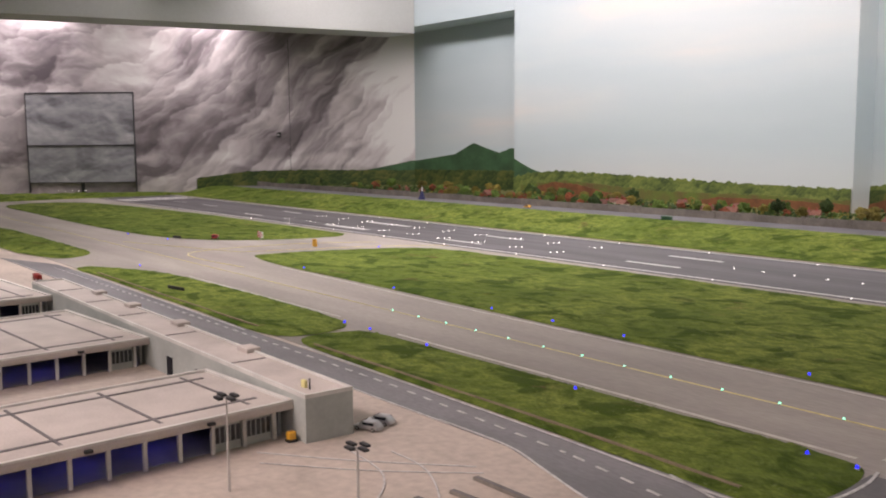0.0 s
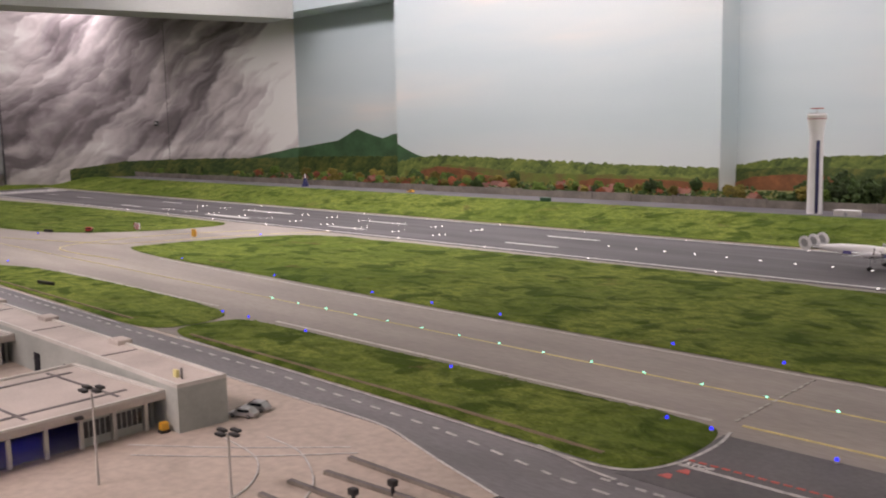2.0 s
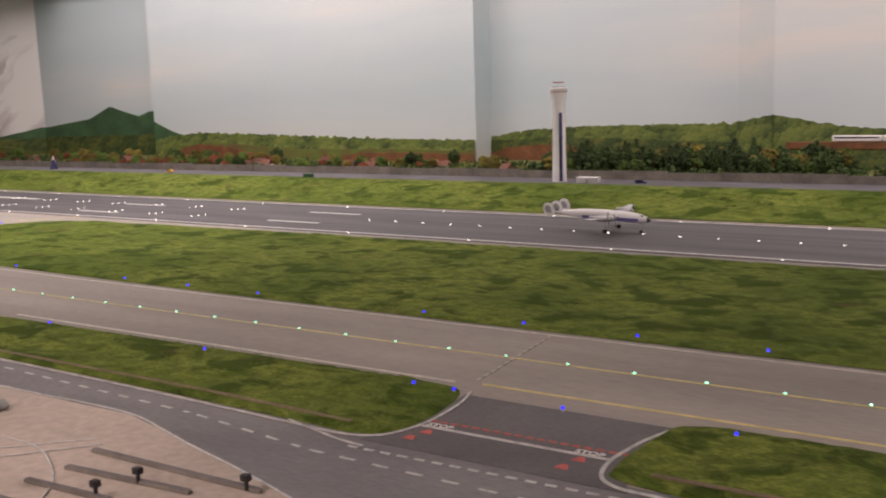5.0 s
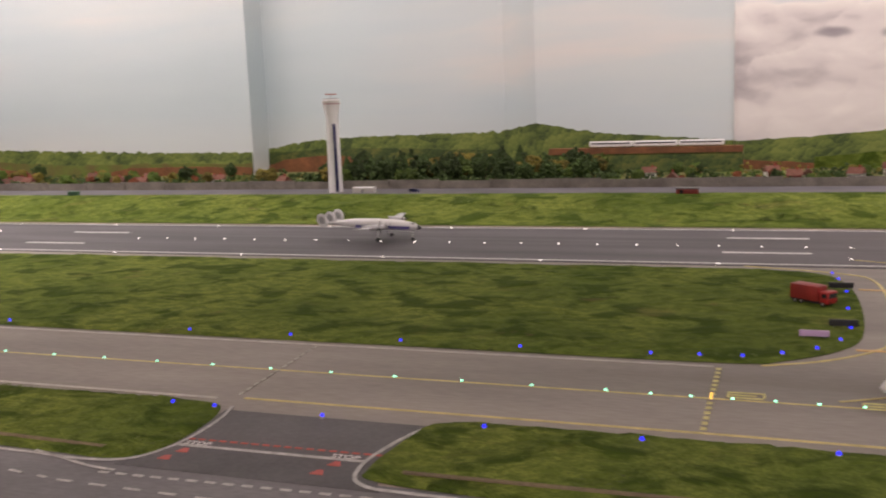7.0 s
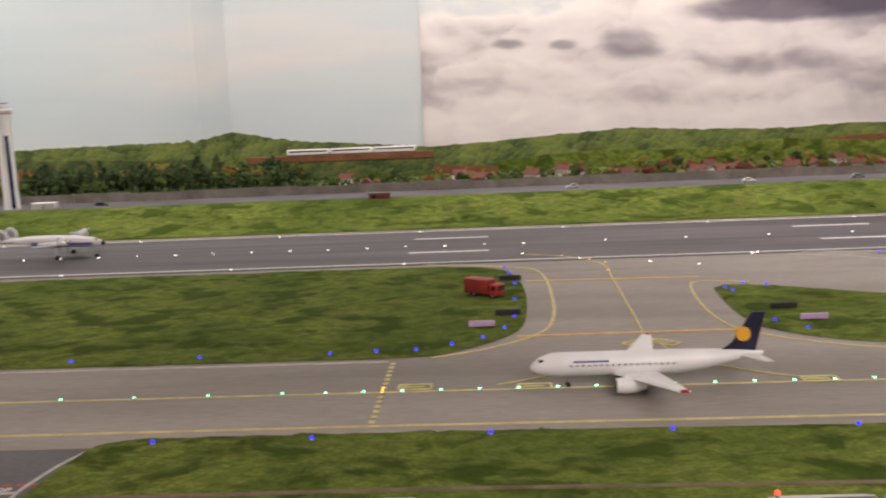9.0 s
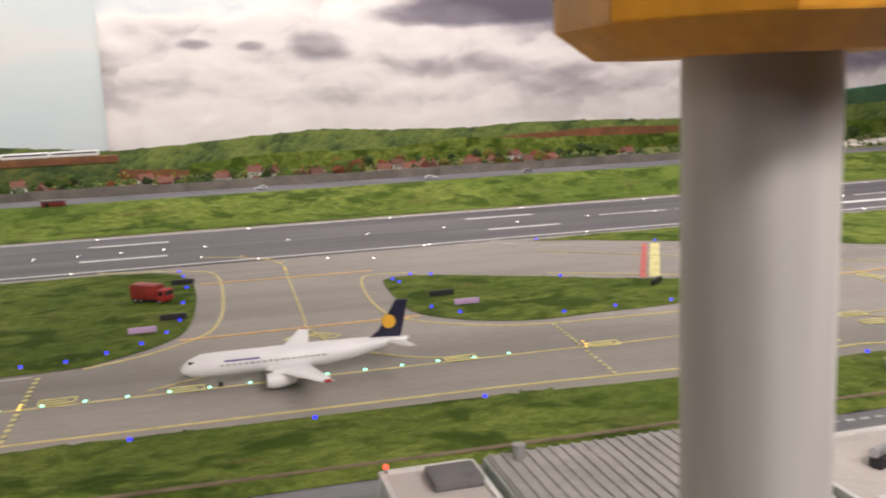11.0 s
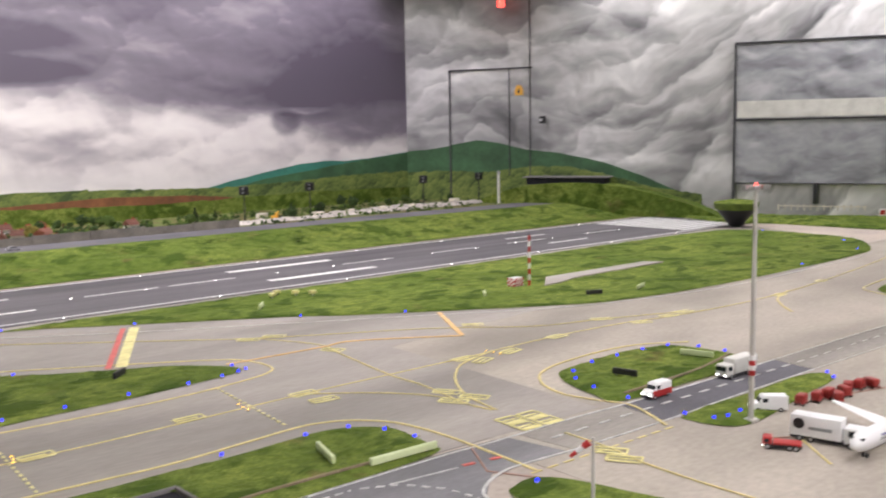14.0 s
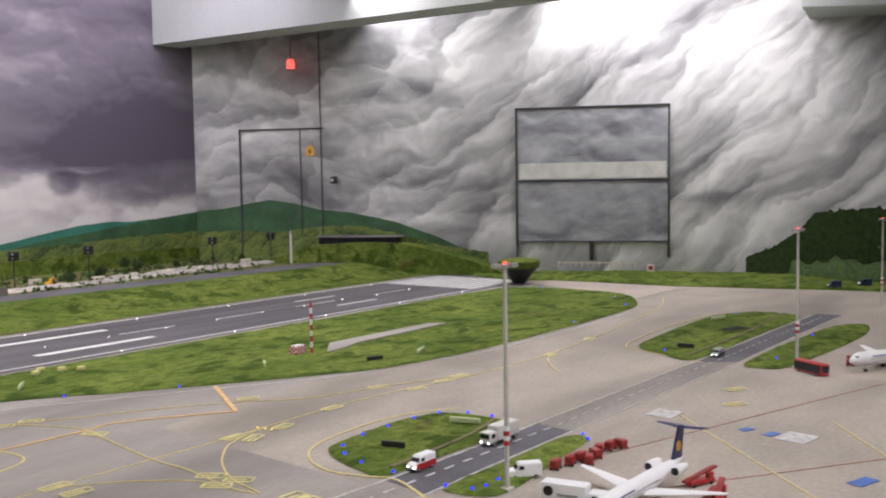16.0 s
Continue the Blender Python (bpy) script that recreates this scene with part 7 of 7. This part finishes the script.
for x, y, r in ((5.09, -1.64, -15),):
    s = thing("drain_pit", pose(x, y, 0.0, 0, 0, r), "sunken dark rectangular pit in the grass", "pit")
    part("rim", box(B(), -0.062, -0.03, 0.001, 0.062, 0.03, 0.009, 0.001), M["tuft"], s)
    # no hole here: a black plate on the rim gives the pit's shade
    part("opening", box(B(), -0.056, -0.025, 0.009, 0.056, 0.025, 0.0105), M["dark"], s, "black plate painted as the pit's shaded opening")
# narrow gullies along the grass strips
for pts in ([(-0.96, -1.632), (-0.5, -1.634), (-0.1, -1.634), (0.25, -1.645)], [(-2.6, -1.625), (-1.9, -1.632), (-1.25, -1.635)], [(0.72, -1.632), (1.2, -1.628), (1.6, -1.636), (2.05, -1.640), (2.25, -1.636), (2.36, -1.638), (2.55, -1.65)], [(3.05, -1.675), (3.3, -1.67), (3.48, -1.64)], [(4.5, -1.70), (5.0, -1.70), (5.6, -1.66)]):
    bm = B()
    strip(bm, curve_pts(pts, False, 12), 0.006, 0.0055, 0.003)
    tagged(link("gully", bm, M["earth"], smooth=False), "thin pale gully through the grass strip", "gully", kind="structure")

# ==== airfield lights ====


def light_proto(name, lens, label, r=0.0042, h=0.006):
    s = thing(name, pose(0, 0, 0), label, "light", label.split(" in ")[0])
    part("base", rod(B(), (0, 0, 0), (0, 0, h * 0.5), r * 1.05, r * 0.9, 8), M["grey"], s)
    part("lens", rod(B(), (0, 0, h * 0.5), (0, 0, h), r * 0.9, r * 0.5, 8), lens, s, "glowing lens")
    return s


def set_lights(proto, places):
    first = True
    for x, y, z in places:
        if first:
            proto.matrix_world = pose(x, y, z)
            first = False
        else:
            copy_thing(proto, pose(x, y, z))


white = []
for k in range(-9, 12):
    x = 0.012 + 0.509 * k
    if -4.8 < x < 5.7:
        white.append((x, -0.022, 0.0015))
        white.append((x + 0.01, 0.622, 0.0015))
for k in range(0, 21):
    white.append((-1.137 + 0.1265 * k, 0.288, 0.0015))
for k in range(0, 16):
    white.append((1.654 + 0.2605 * k, 0.295, 0.0015))
white += [(1.728, -0.107, 0.0015), (1.849, -0.166, 0.0015), (2.03, -0.03, 0.0015), (1.38, 0.092, 0.0015)]
for k in range(0, 10):
    x = -4.4 + 0.27 * k
    for y in (0.16, 0.40):
        for j in range(3):
            white.append((x + j * 0.012, y + j * 0.028 - 0.03, 0.0015))
for k in range(14):
    white.append((-8.35 + 0.01 * k, -0.15 + 0.06 * k, 0.04))
set_lights(light_proto("runway_light", M["lamp_white"], "white runway lights in the asphalt", 0.0028, 0.0045), white)
green = [(-1.232 + 0.1265 * k, -1.216, 0.0012) for k in range(18)] + [(0.992 + 0.0645 * k, -1.219, 0.0012) for k in range(15)]
set_lights(light_proto("taxiway_light", M["lamp_green"], "pale green taxiway centre lights in the asphalt", 0.003, 0.0045), green)
blue = [(-4.05, -1.0), (-3.62, -0.95), (-2.63, -0.33), (-2.69, -1.43), (-1.15, -1.43), (-1.028, -1.428), (-0.775, -1.432), (-0.272, -1.442), (0.228, -1.442), (0.31, -1.444), (0.511, -1.45)]
blue += [(-1.056 + 0.2525 * k, -0.988) for k in range(9) if k != 3] + [(-1.56, -0.985), (-2.2, -0.965)]
blue += [(1.052, -0.98), (1.128, -0.975), (1.196, -0.942), (1.257, -0.897), (1.302, -0.825), (1.326, -0.728), (1.332, -0.552), (1.339, -0.373), (1.319, -0.142), (1.33, -0.22)]
blue += [(1.843, -0.539), (1.835, -0.50), (1.889, -0.455), (1.937, -0.479), (2.223, -0.64), (1.852, -0.83), (1.896, -0.899), (2.094, -0.986), (2.211, -0.982), (2.339, -0.982), (2.465, -0.99), (2.548, -0.983), (2.593, -0.972), (2.618, -0.962), (2.611, -0.912)]
blue += [(0.775, -1.441), (1.008, -1.440), (1.266, -1.436), (1.524, -1.441), (1.783, -1.440), (2.294, -1.446), (2.45, -1.455), (2.53, -1.47), (2.567, -1.526), (2.58, -1.593)]
blue += [(2.36, -0.10), (2.66, -0.28), (3.05, -0.52), (3.30, -0.69), (4.95, -1.04), (5.54, -0.98), (5.79, -0.80), (5.95, -0.3)]
blue += [(3.109, -1.492), (3.066, -1.536), (3.038, -1.607), (3.025, -1.702), (3.20, -1.468), (3.289, -1.468), (3.381, -1.472), (3.456, -1.49), (3.497, -1.548), (3.499, -1.617)]
blue += [(3.014, -1.838), (3.028, -1.889), (3.056, -1.900), (3.10, -1.898), (3.474, -1.876), (3.444, -1.905), (2.575, -1.88), (4.55, -1.60), (4.6, -1.95), (5.1, -1.92), (5.5, -1.5), (6.6, -0.1), (6.6, -0.6)]
set_lights(light_proto("taxiway_edge_light", M["lamp_blue"], "blue taxiway edge lights in the grass", 0.0036, 0.008), [(x, y, 0.003) for x, y in blue])
amber = [(1.088, -1.204 - 0.012 * k, 0.0025) for k in range(3)]
amber += [(2.043, -1.203, 0.0025), (2.041, -1.22, 0.0025), (2.036, -1.236, 0.0025), (2.466, -1.196, 0.0025), (2.463, -1.22, 0.0025), (2.461, -1.242, 0.0025), (3.117, -1.214, 0.0025), (3.12, -1.237, 0.0025), (3.12, -1.258, 0.0025)]
amber += [(1.494, 0.035, 0.0018), (1.565, -0.04, 0.0018), (1.602, -0.10, 0.0018), (1.596, -0.22, 0.0018)]
set_lights(light_proto("stop_bar_light", M["lamp_amber"], "amber stop bar lights in the asphalt", 0.0026, 0.0045), amber)

# ==== fence, trees and village behind the perimeter road ====
f = thing("fence", pose(0, 0, 0), "low grey-brown board fence behind the perimeter road", "fence")
for k in range(46):
    x = -7.55 + k * 0.25
    part("panel", box(B(), x + 0.003, 1.398, TOP, x + 0.247, 1.401, TOP + 0.042 + 0.003 * math.sin(k * 2.1)), M["fence"], f)
    part("post", box(B(), x - 0.0025, 1.394, TOP, x + 0.0025, 1.402, TOP + 0.047), M["fence"], f)


def tree_proto(material, h, w, seed, label, conifer=False):
    rnd = random.Random(seed)
    s = thing("tree", pose(0, 0, 0), label, "tree", "model trees behind the fence")
    bm = B()
    rod(bm, (0, 0, 0), (0, 0, h * 0.5), h * 0.035, h * 0.018, 6)
    for k in range(4):
        a = k * 1.7
        rod(bm, (0, 0, h * (0.25 + 0.06 * k)), (math.cos(a) * w * 0.3, math.sin(a) * w * 0.3, h * (0.45 + 0.08 * k)), h * 0.014, h * 0.006, 5)
    part("trunk", bm, M["trunk"], s)
    co, fs = [], []
    for k in range(230):
        while True:
            p = Vector((rnd.uniform(-1, 1), rnd.uniform(-1, 1), rnd.uniform(-1, 1)))
            if 0.3 < p.length < 1:
                break
        lump = 0.78 + 0.35 * noise.noise(p * 2.2 + Vector((seed, 0, 0)))
        zz = p.z * lump
        r = (1 - (zz + 1) / 2) * 1.15 if conifer else 1
        c = Vector((p.x * lump * w / 2 * r, p.y * lump * w / 2 * r, h * 0.58 + zz * h * 0.42))
        e = w * rnd.uniform(0.07, 0.13)
        ax = Vector((rnd.uniform(-1, 1), rnd.uniform(-1, 1), rnd.uniform(-1, 1))).normalized()
        t1 = ax.orthogonal().normalized()
        t2 = ax.cross(t1)
        i = len(co)
        co += [tuple(c + t1 * e), tuple(c + t2 * e), tuple(c - t1 * e), tuple(c - t2 * e), tuple(c + ax * e * 0.7), tuple(c - ax * e * 0.7)]
        fs += [(i, i + 1, i + 4), (i + 1, i + 2, i + 4), (i + 2, i + 3, i + 4), (i + 3, i, i + 4), (i + 1, i, i + 5), (i + 2, i + 1, i + 5), (i + 3, i + 2, i + 5), (i, i + 3, i + 5)]
    me = bpy.data.meshes.new("crown")
    me.from_pydata(co, [], fs)
    me.materials.append(material)
    ob = new("crown", me)
    ob.parent = s
    return s


PROTO = [tree_proto(M["leaf_dark"], 0.085, 0.075, 1, "dark green model tree behind the fence"), tree_proto(M["leaf_green"], 0.07, 0.075, 2, "mid green model tree behind the fence"), tree_proto(M["leaf_olive"], 0.075, 0.07, 3, "olive and yellow autumn model tree"), tree_proto(M["leaf_red"], 0.055, 0.065, 4, "russet red autumn model bush"), tree_proto(M["leaf_dark"], 0.10, 0.05, 5, "slim dark conifer model tree", True)]
rnd = random.Random(11)
used = set()


def plant(kind, x, y, sc, z=TOP):
    m = pose(x, y, z, 0, 0, rnd.uniform(0, 360)) @ Matrix.Diagonal((sc, sc, sc, 1))
    if kind not in used:
        used.add(kind)
        PROTO[kind].matrix_world = m
        return
    ob = copy_thing(PROTO[kind], pose(0, 0, 0))
    ob.matrix_basis = m


def clumps(name, material, label, places, size, flat=1.0):
    """Many small leafy clumps as one mesh."""
    co, fs = [], []
    for x, y, z, e in places:
        for k in range(5):
            c = Vector((x + rnd.gauss(0, e * 0.6), y + rnd.gauss(0, e * 0.5), z + abs(rnd.gauss(0, e * 0.5)) * flat))
            ax = Vector((rnd.uniform(-1, 1), rnd.uniform(-1, 1), rnd.uniform(-1, 1))).normalized()
            t1 = ax.orthogonal().normalized()
            t2 = ax.cross(t1)
            q = e * size * rnd.uniform(0.6, 1.2)
            i = len(co)
            co += [(p.x, p.y, c.z + (p.z - c.z) * flat) for p in (c + t1 * q, c + t2 * q, c - t1 * q, c - t2 * q, c + ax * q * 0.7, c - ax * q * 0.7)]
            fs += [(i, i + 1, i + 4), (i + 1, i + 2, i + 4), (i + 2, i + 3, i + 4), (i + 3, i, i + 4), (i + 1, i, i + 5), (i + 2, i + 1, i + 5), (i + 3, i + 2, i + 5), (i, i + 3, i + 5)]
    me = bpy.data.meshes.new(name)
    me.from_pydata(co, [], fs)
    me.materials.append(material)
    return tagged(new(name, me), label, "undergrowth", kind="stuff")


def belt(n, x0, x1, y0, y1, e0, e1):
    return [(rnd.uniform(x0, x1), rnd.uniform(y0, y1), TOP, rnd.uniform(e0, e1)) for k in range(n)]


clumps("undergrowth", M["leaf_dark"], "dark green undergrowth behind the fence", belt(900, -6.3, 3.4, 1.43, 2.2, 0.012, 0.034) + belt(500, -1.1, 0.4, 1.5, 2.3, 0.02, 0.05) + belt(200, 3.4, 6.0, 1.43, 2.1, 0.01, 0.025), 0.45)
clumps("undergrowth", M["leaf_dark"], "dark bushes close behind the fence", belt(260, -4.7, -1.1, 1.43, 1.62, 0.016, 0.034) + belt(60, -6.2, -4.7, 1.43, 1.9, 0.02, 0.05) + belt(90, 0.4, 3.2, 1.43, 1.6, 0.012, 0.03), 0.5)
clumps("undergrowth", M["leaf_green"], "mid green undergrowth behind the fence", belt(700, -6.3, 5.6, 1.43, 2.2, 0.01, 0.03), 0.45)
clumps("undergrowth", M["leaf_olive"], "olive and yellow undergrowth behind the fence", belt(420, -5.0, 3.4, 1.43, 2.2, 0.01, 0.03), 0.45)
clumps("undergrowth", M["leaf_red"], "russet undergrowth behind the fence", belt(90, -5.0, -1.2, 1.43, 2.0, 0.01, 0.022) + belt(60, 1.8, 3.4, 1.5, 2.1, 0.01, 0.024), 0.45)

# dense dark wood behind the white tower, mixed village planting elsewhere
for k in range(95):
    plant(rnd.choice((0, 0, 0, 2, 2, 1, 4)), rnd.uniform(-1.0, 0.35), rnd.uniform(1.5, 2.2), rnd.uniform(1.1, 1.75))
for k in range(85):
    plant(rnd.choice((0, 1, 1, 2, 2, 3, 3)), rnd.uniform(-6.2, -1.1), rnd.uniform(1.46, 2.1), rnd.uniform(0.75, 1.35))
for k in range(26):
    plant(rnd.choice((0, 1, 1, 2, 3)), rnd.uniform(-4.6, -3.3), rnd.uniform(1.46, 1.9), rnd.uniform(0.7, 1.1))
for k in range(34):
    plant(rnd.choice((0, 1, 1, 2, 3)), rnd.uniform(0.4, 2.2), rnd.uniform(1.5, 2.15), rnd.uniform(0.5, 1.0))
for k in range(26):
    plant(rnd.choice((0, 0, 3, 3, 2, 1)), rnd.uniform(2.0, 3.3), rnd.uniform(1.5, 2.15), rnd.uniform(0.6, 1.1))
for k in range(30):
    plant(rnd.choice((0, 1, 1, 4, 0)), rnd.uniform(3.3, 5.8), rnd.uniform(1.55, 2.1), rnd.uniform(0.5, 0.95))
for k in range(10):
    plant(rnd.choice((0, 1, 4)), rnd.uniform(-7.4, -6.0), rnd.uniform(1.46, 1.8), rnd.uniform(0.6, 1.1))


def house_proto(seed, label, mat_wall):
    s = thing("house", pose(0, 0, 0), label, "house", "model houses behind the fence")
    w, d, h = 0.06, 0.045, 0.032
    part("wall", box(B(), -w / 2, -d / 2, 0, w / 2, d / 2, h), mat_wall, s)
    bm = B()
    plate(bm, [(-d / 2 - 0.005, h - 0.003), (d / 2 + 0.005, h - 0.003), (0, h + 0.024)], w + 0.008, Matrix.Rotation(radians(90), 4, "Z") @ Matrix.Rotation(radians(90), 4, "X"))
    r = part("roof", bm, M["tile_roof"], s)
    part("chimney", box(B(), 0.010, -0.004, h + 0.012, 0.017, 0.003, h + 0.032), M["dark_red"], r)
    for x in (-0.018, 0.0, 0.018):
        wdw = part("window", box(B(), x - 0.004, -d / 2 - 0.0008, 0.014, x + 0.004, -d / 2 + 0.0005, 0.024), M["glass"], s)
        part("sill", box(B(), x - 0.005, -d / 2 - 0.0018, 0.0125, x + 0.005, -d / 2, 0.014), M["white"], wdw)
    part("door", box(B(), -0.026, -d / 2 - 0.0006, 0, -0.019, -d / 2 + 0.0005, 0.016), M["trunk"], s)
    return s


HOUSES = [house_proto(1, "pale plastered model house with red tiled roof", M["plaster"]), house_proto(2, "white model house with red tiled roof", M["white"]), house_proto(3, "dark red brick model house with tiled roof", M["dark_red"])]
first = set()
for k in range(44):
    x = rnd.choice((rnd.uniform(-5.2, -1.0), rnd.uniform(-3.3, -1.2), rnd.uniform(0.4, 2.0), rnd.uniform(2.2, 3.6)))
    m = pose(x, rnd.uniform(1.52, 1.98), TOP, 0, 0, rnd.choice((0, 20, -25, 90, 70)))
    i = rnd.choice((0, 1, 2))
    if i not in first:
        first.add(i)
        HOUSES[i].matrix_world = m
    else:
        copy_thing(HOUSES[i], m)

# white train on its painted ledge behind the trees
s = thing("train", pose(0.30, 2.18, 0.205, 0, 0, 0), "long white high-speed model train on a ledge", "train")
part("viaduct", box(B(), -0.25, -0.03, -0.135, 0.72, 0.03, -0.035), M["hill_dark"], s, "dark green bank under the ledge")
part("ledge", box(B(), -0.25, -0.034, -0.035, 0.72, 0.03, -0.004), M["field"], s, "orange-brown ledge under the track")
for k in range(3):
    c = part("coach", box(B(), -0.04 + k * 0.225, -0.016, 0, 0.18 + k * 0.225, 0.016, 0.028, 0.005), M["white"], s)
    part("window_band", box(B(), -0.03 + k * 0.225, -0.0166, 0.014, 0.17 + k * 0.225, -0.0155, 0.021), M["glass"], c)

# rubble, huts and light masts on the east part of the perimeter strip
rnd2 = random.Random(5)
M["gravel"] = mat("pale_rubble_gravel", (0.50, 0.46, 0.41), 0.9, vary=0.4, scale=22, fine=160, bump=0.6)
lawn("rubble", [(3.95, 1.47), (4.5, 1.50), (5.2, 1.55), (5.8, 1.60), (5.85, 1.75), (5.3, 1.78), (4.8, 1.70), (4.5, 1.62), (4.1, 1.60)], "pale gravel and rubble beside the perimeter road", 0.02, 0.02, TOP, True, M["gravel"])
d_ = thing("excavator", pose(4.25, 1.56, TOP + 0.008, 0, 0, 25), "small yellow excavator on the rubble", "excavator")
part("tracks", box(B(), -0.022, -0.014, 0.0, 0.022, 0.014, 0.010, 0.003), M["black"], d_)
part("body", box(B(), -0.018, -0.012, 0.010, 0.018, 0.012, 0.024, 0.002), M["gold"], d_)
part("cab", box(B(), 0.002, -0.011, 0.024, 0.016, 0.002, 0.038, 0.002), M["gold"], d_)
part("boom", rod(B(), (0.014, 0.005, 0.022), (0.045, 0.005, 0.045), 0.003, 0.0025), M["gold"], d_)
part("arm", rod(B(), (0.045, 0.005, 0.045), (0.062, 0.005, 0.018), 0.0025, 0.002), M["gold"], d_)
part("bucket", box(B(), 0.055, -0.002, 0.008, 0.068, 0.012, 0.018, 0.002), M["black"], d_)
for k in range(7):
    x = 4.3 + k * 0.24 + rnd2.uniform(-0.04, 0.04)
    s = thing("works_hut", pose(x, rnd2.uniform(1.62, 1.85), TOP, 0, 0, rnd2.uniform(-20, 20)), "pale works container among rubble by the fence", "hut", "works huts by the fence")
    w = rnd2.uniform(0.03, 0.07)
    part("body", box(B(), -w / 2, -0.012, 0, w / 2, 0.012, rnd2.uniform(0.02, 0.032), 0.002), M["plaster"], s)
    part("door", box(B(), -0.005, -0.0126, 0, 0.005, -0.0116, 0.015), M["grey"], s)
for x, y in ((4.077, 1.57), (4.504, 1.60), (5.36, 1.64), (5.85, 1.66)):
    s = thing("light_mast", pose(x, y, TOP), "thin dark mast with a lamp box by the fence", "mast", "dark light masts by the fence")
    part("pole", rod(B(), (0, 0, 0), (0, 0, 0.185), 0.0034, 0.0028), M["black"], s)
    part("foot", box(B(), -0.014, -0.012, 0, 0.014, 0.012, 0.008, 0.001), M["black"], s)
    part("lamp_box", box(B(), -0.024, -0.012, 0.150, 0.024, 0.012, 0.195, 0.003), M["black"], s)
    for dz in (0.162, 0.183):
        part("lens", rod(B(), (-0.012, -0.0135, dz), (-0.012, -0.0115, dz), 0.006, 0.006, 12), M["silver"], s, "pale round lens")
s = thing("open_shelter", EAST @ pose(1.17, -0.12, 0), "long dark open-sided shelter on the hillside", "shelter")
part("earth_bank", plate(B(), curve_pts([(-0.75, 0.0), (-0.55, 0.09), (-0.3, 0.17), (-0.05, 0.20), (0.22, 0.20), (0.42, 0.175), (0.62, 0.13), (0.85, 0.06), (0.98, 0.0)], False), 0.19, Matrix.Translation((0, 0.0, 0)) @ Matrix.Rotation(radians(90), 4, "X")), M["grass"], s, "grassy bank under the shelter")
# solid black block fills the shelter in place of its inner shade
part("opening", box(B(), -0.24, -0.05, 0.19, 0.27, 0.08, 0.232), M["dark"], s, "black block for the shade in the open front")
part("roof", box(B(), -0.26, -0.07, 0.232, 0.29, 0.09, 0.240, 0.002), M["roof_seam"], s)
s = thing("radar_post", EAST @ pose(0.76, -0.22, 0.0), "pale banded post beside the perimeter road", "post")
part("stem", rod(B(), (0, 0, 0), (0, 0, 0.26), 0.008), M["dirty_white"], s)
part("cap", rod(B(), (0, 0, 0.26), (0, 0, 0.28), 0.011, 0.008), M["grey"], s)
for x, y in ((-4.48, 1.28),):
    s = thing("small_jet_hut", pose(x, y, TOP + 0.003), "small dark pyramid-shaped hut on the road", "hut")
    part("body", rod(B(), (0, 0, 0), (0, 0, 0.06), 0.035, 0.008, 4), M["navy"], s)
    part("tip", rod(B(), (0, 0, 0.06), (0, 0, 0.09), 0.006, 0.002), M["white"], s)

# forest hill in front of the return wall
bm = B()
hill = lawn("forest_hill", [(6.95, -1.75), (7.2, -1.2), (7.42, -1.5), (7.6, -2.2), (7.9, -3.05), (6.9, -3.05), (6.85, -2.4)], "dark green hill at the end wall", 0.04, 0.12, 0.0, True, M["leaf_dark"])
for k in range(46):
    x, y = rnd.uniform(7.0, 7.6), rnd.uniform(-3.0, -1.7)
    plant(4 if k % 3 else 0, x, y, rnd.uniform(1.2, 2.2), 0.06 + 0.06 * (x - 6.9))

# picket fence before the shutter
s = thing("picket_fence", EAST @ pose(2.45, -0.14, 0.05), "tiny pale picket fence before the shutter door", "fence")
for k in range(14):
    part("picket", box(B(), k * 0.035, -0.002, 0, k * 0.035 + 0.006, 0.002, 0.035), M["plaster"], s)
part("rail", box(B(), 0, -0.003, 0.022, 0.47, 0.003, 0.027), M["plaster"], s)
s = thing("runway_number_board", EAST @ pose(3.0, -0.3, 0.04), "small white board with a red bar on the verge", "sign")
part("board", box(B(), -0.02, -0.002, 0, 0.02, 0.002, 0.04, 0.001), M["white"], s)
part("number_bar", box(B(), -0.013, -0.0035, 0.008, 0.013, -0.002, 0.032), M["red"], s, "red bar")

# dark tufts standing proud of the grass strips, in uneven patches
tufts = []
for key in "bdfghaic":
    ring = LAWNS[key]
    xs, ys = [p[0] for p in ring], [p[1] for p in ring]
    area = (max(xs) - min(xs)) * (max(ys) - min(ys))
    for k in range(int(area * 2600)):
        x, y = rnd.uniform(min(xs), max(xs)), rnd.uniform(min(ys), max(ys))
        if noise.noise(Vector((x * 3.6, y * 9, 7.7))) + 0.35 * noise.noise(Vector((x * 12, y * 26, 3.3))) < 0.22:
            continue
        inside = False
        for (xa, ya), (xb, yb) in zip(ring, ring[1:] + ring[:1]):
            if (ya > y) != (yb > y) and x < xa + (y - ya) / (yb - ya) * (xb - xa):
                inside = not inside
        if inside:
            tufts.append((x, y, 0.0035, rnd.uniform(0.003, 0.0065)))
for k in range(5000):
    x, u = rnd.uniform(-5.5, 6.3), rnd.uniform(0.12, 0.9)
    if noise.noise(Vector((x * 4, u * 5, 9.7))) + 0.4 * noise.noise(Vector((x * 13, u * 12, 3.3))) > 0.22:
        tufts.append((x, 0.70 + 0.44 * u, 0.006 + TOP * u * u * (3 - 2 * u), rnd.uniform(0.004, 0.008)))
clumps("grass_tufts", M["tuft"], "dark green tufts standing in the grass strips", tufts, 0.8, 0.28)
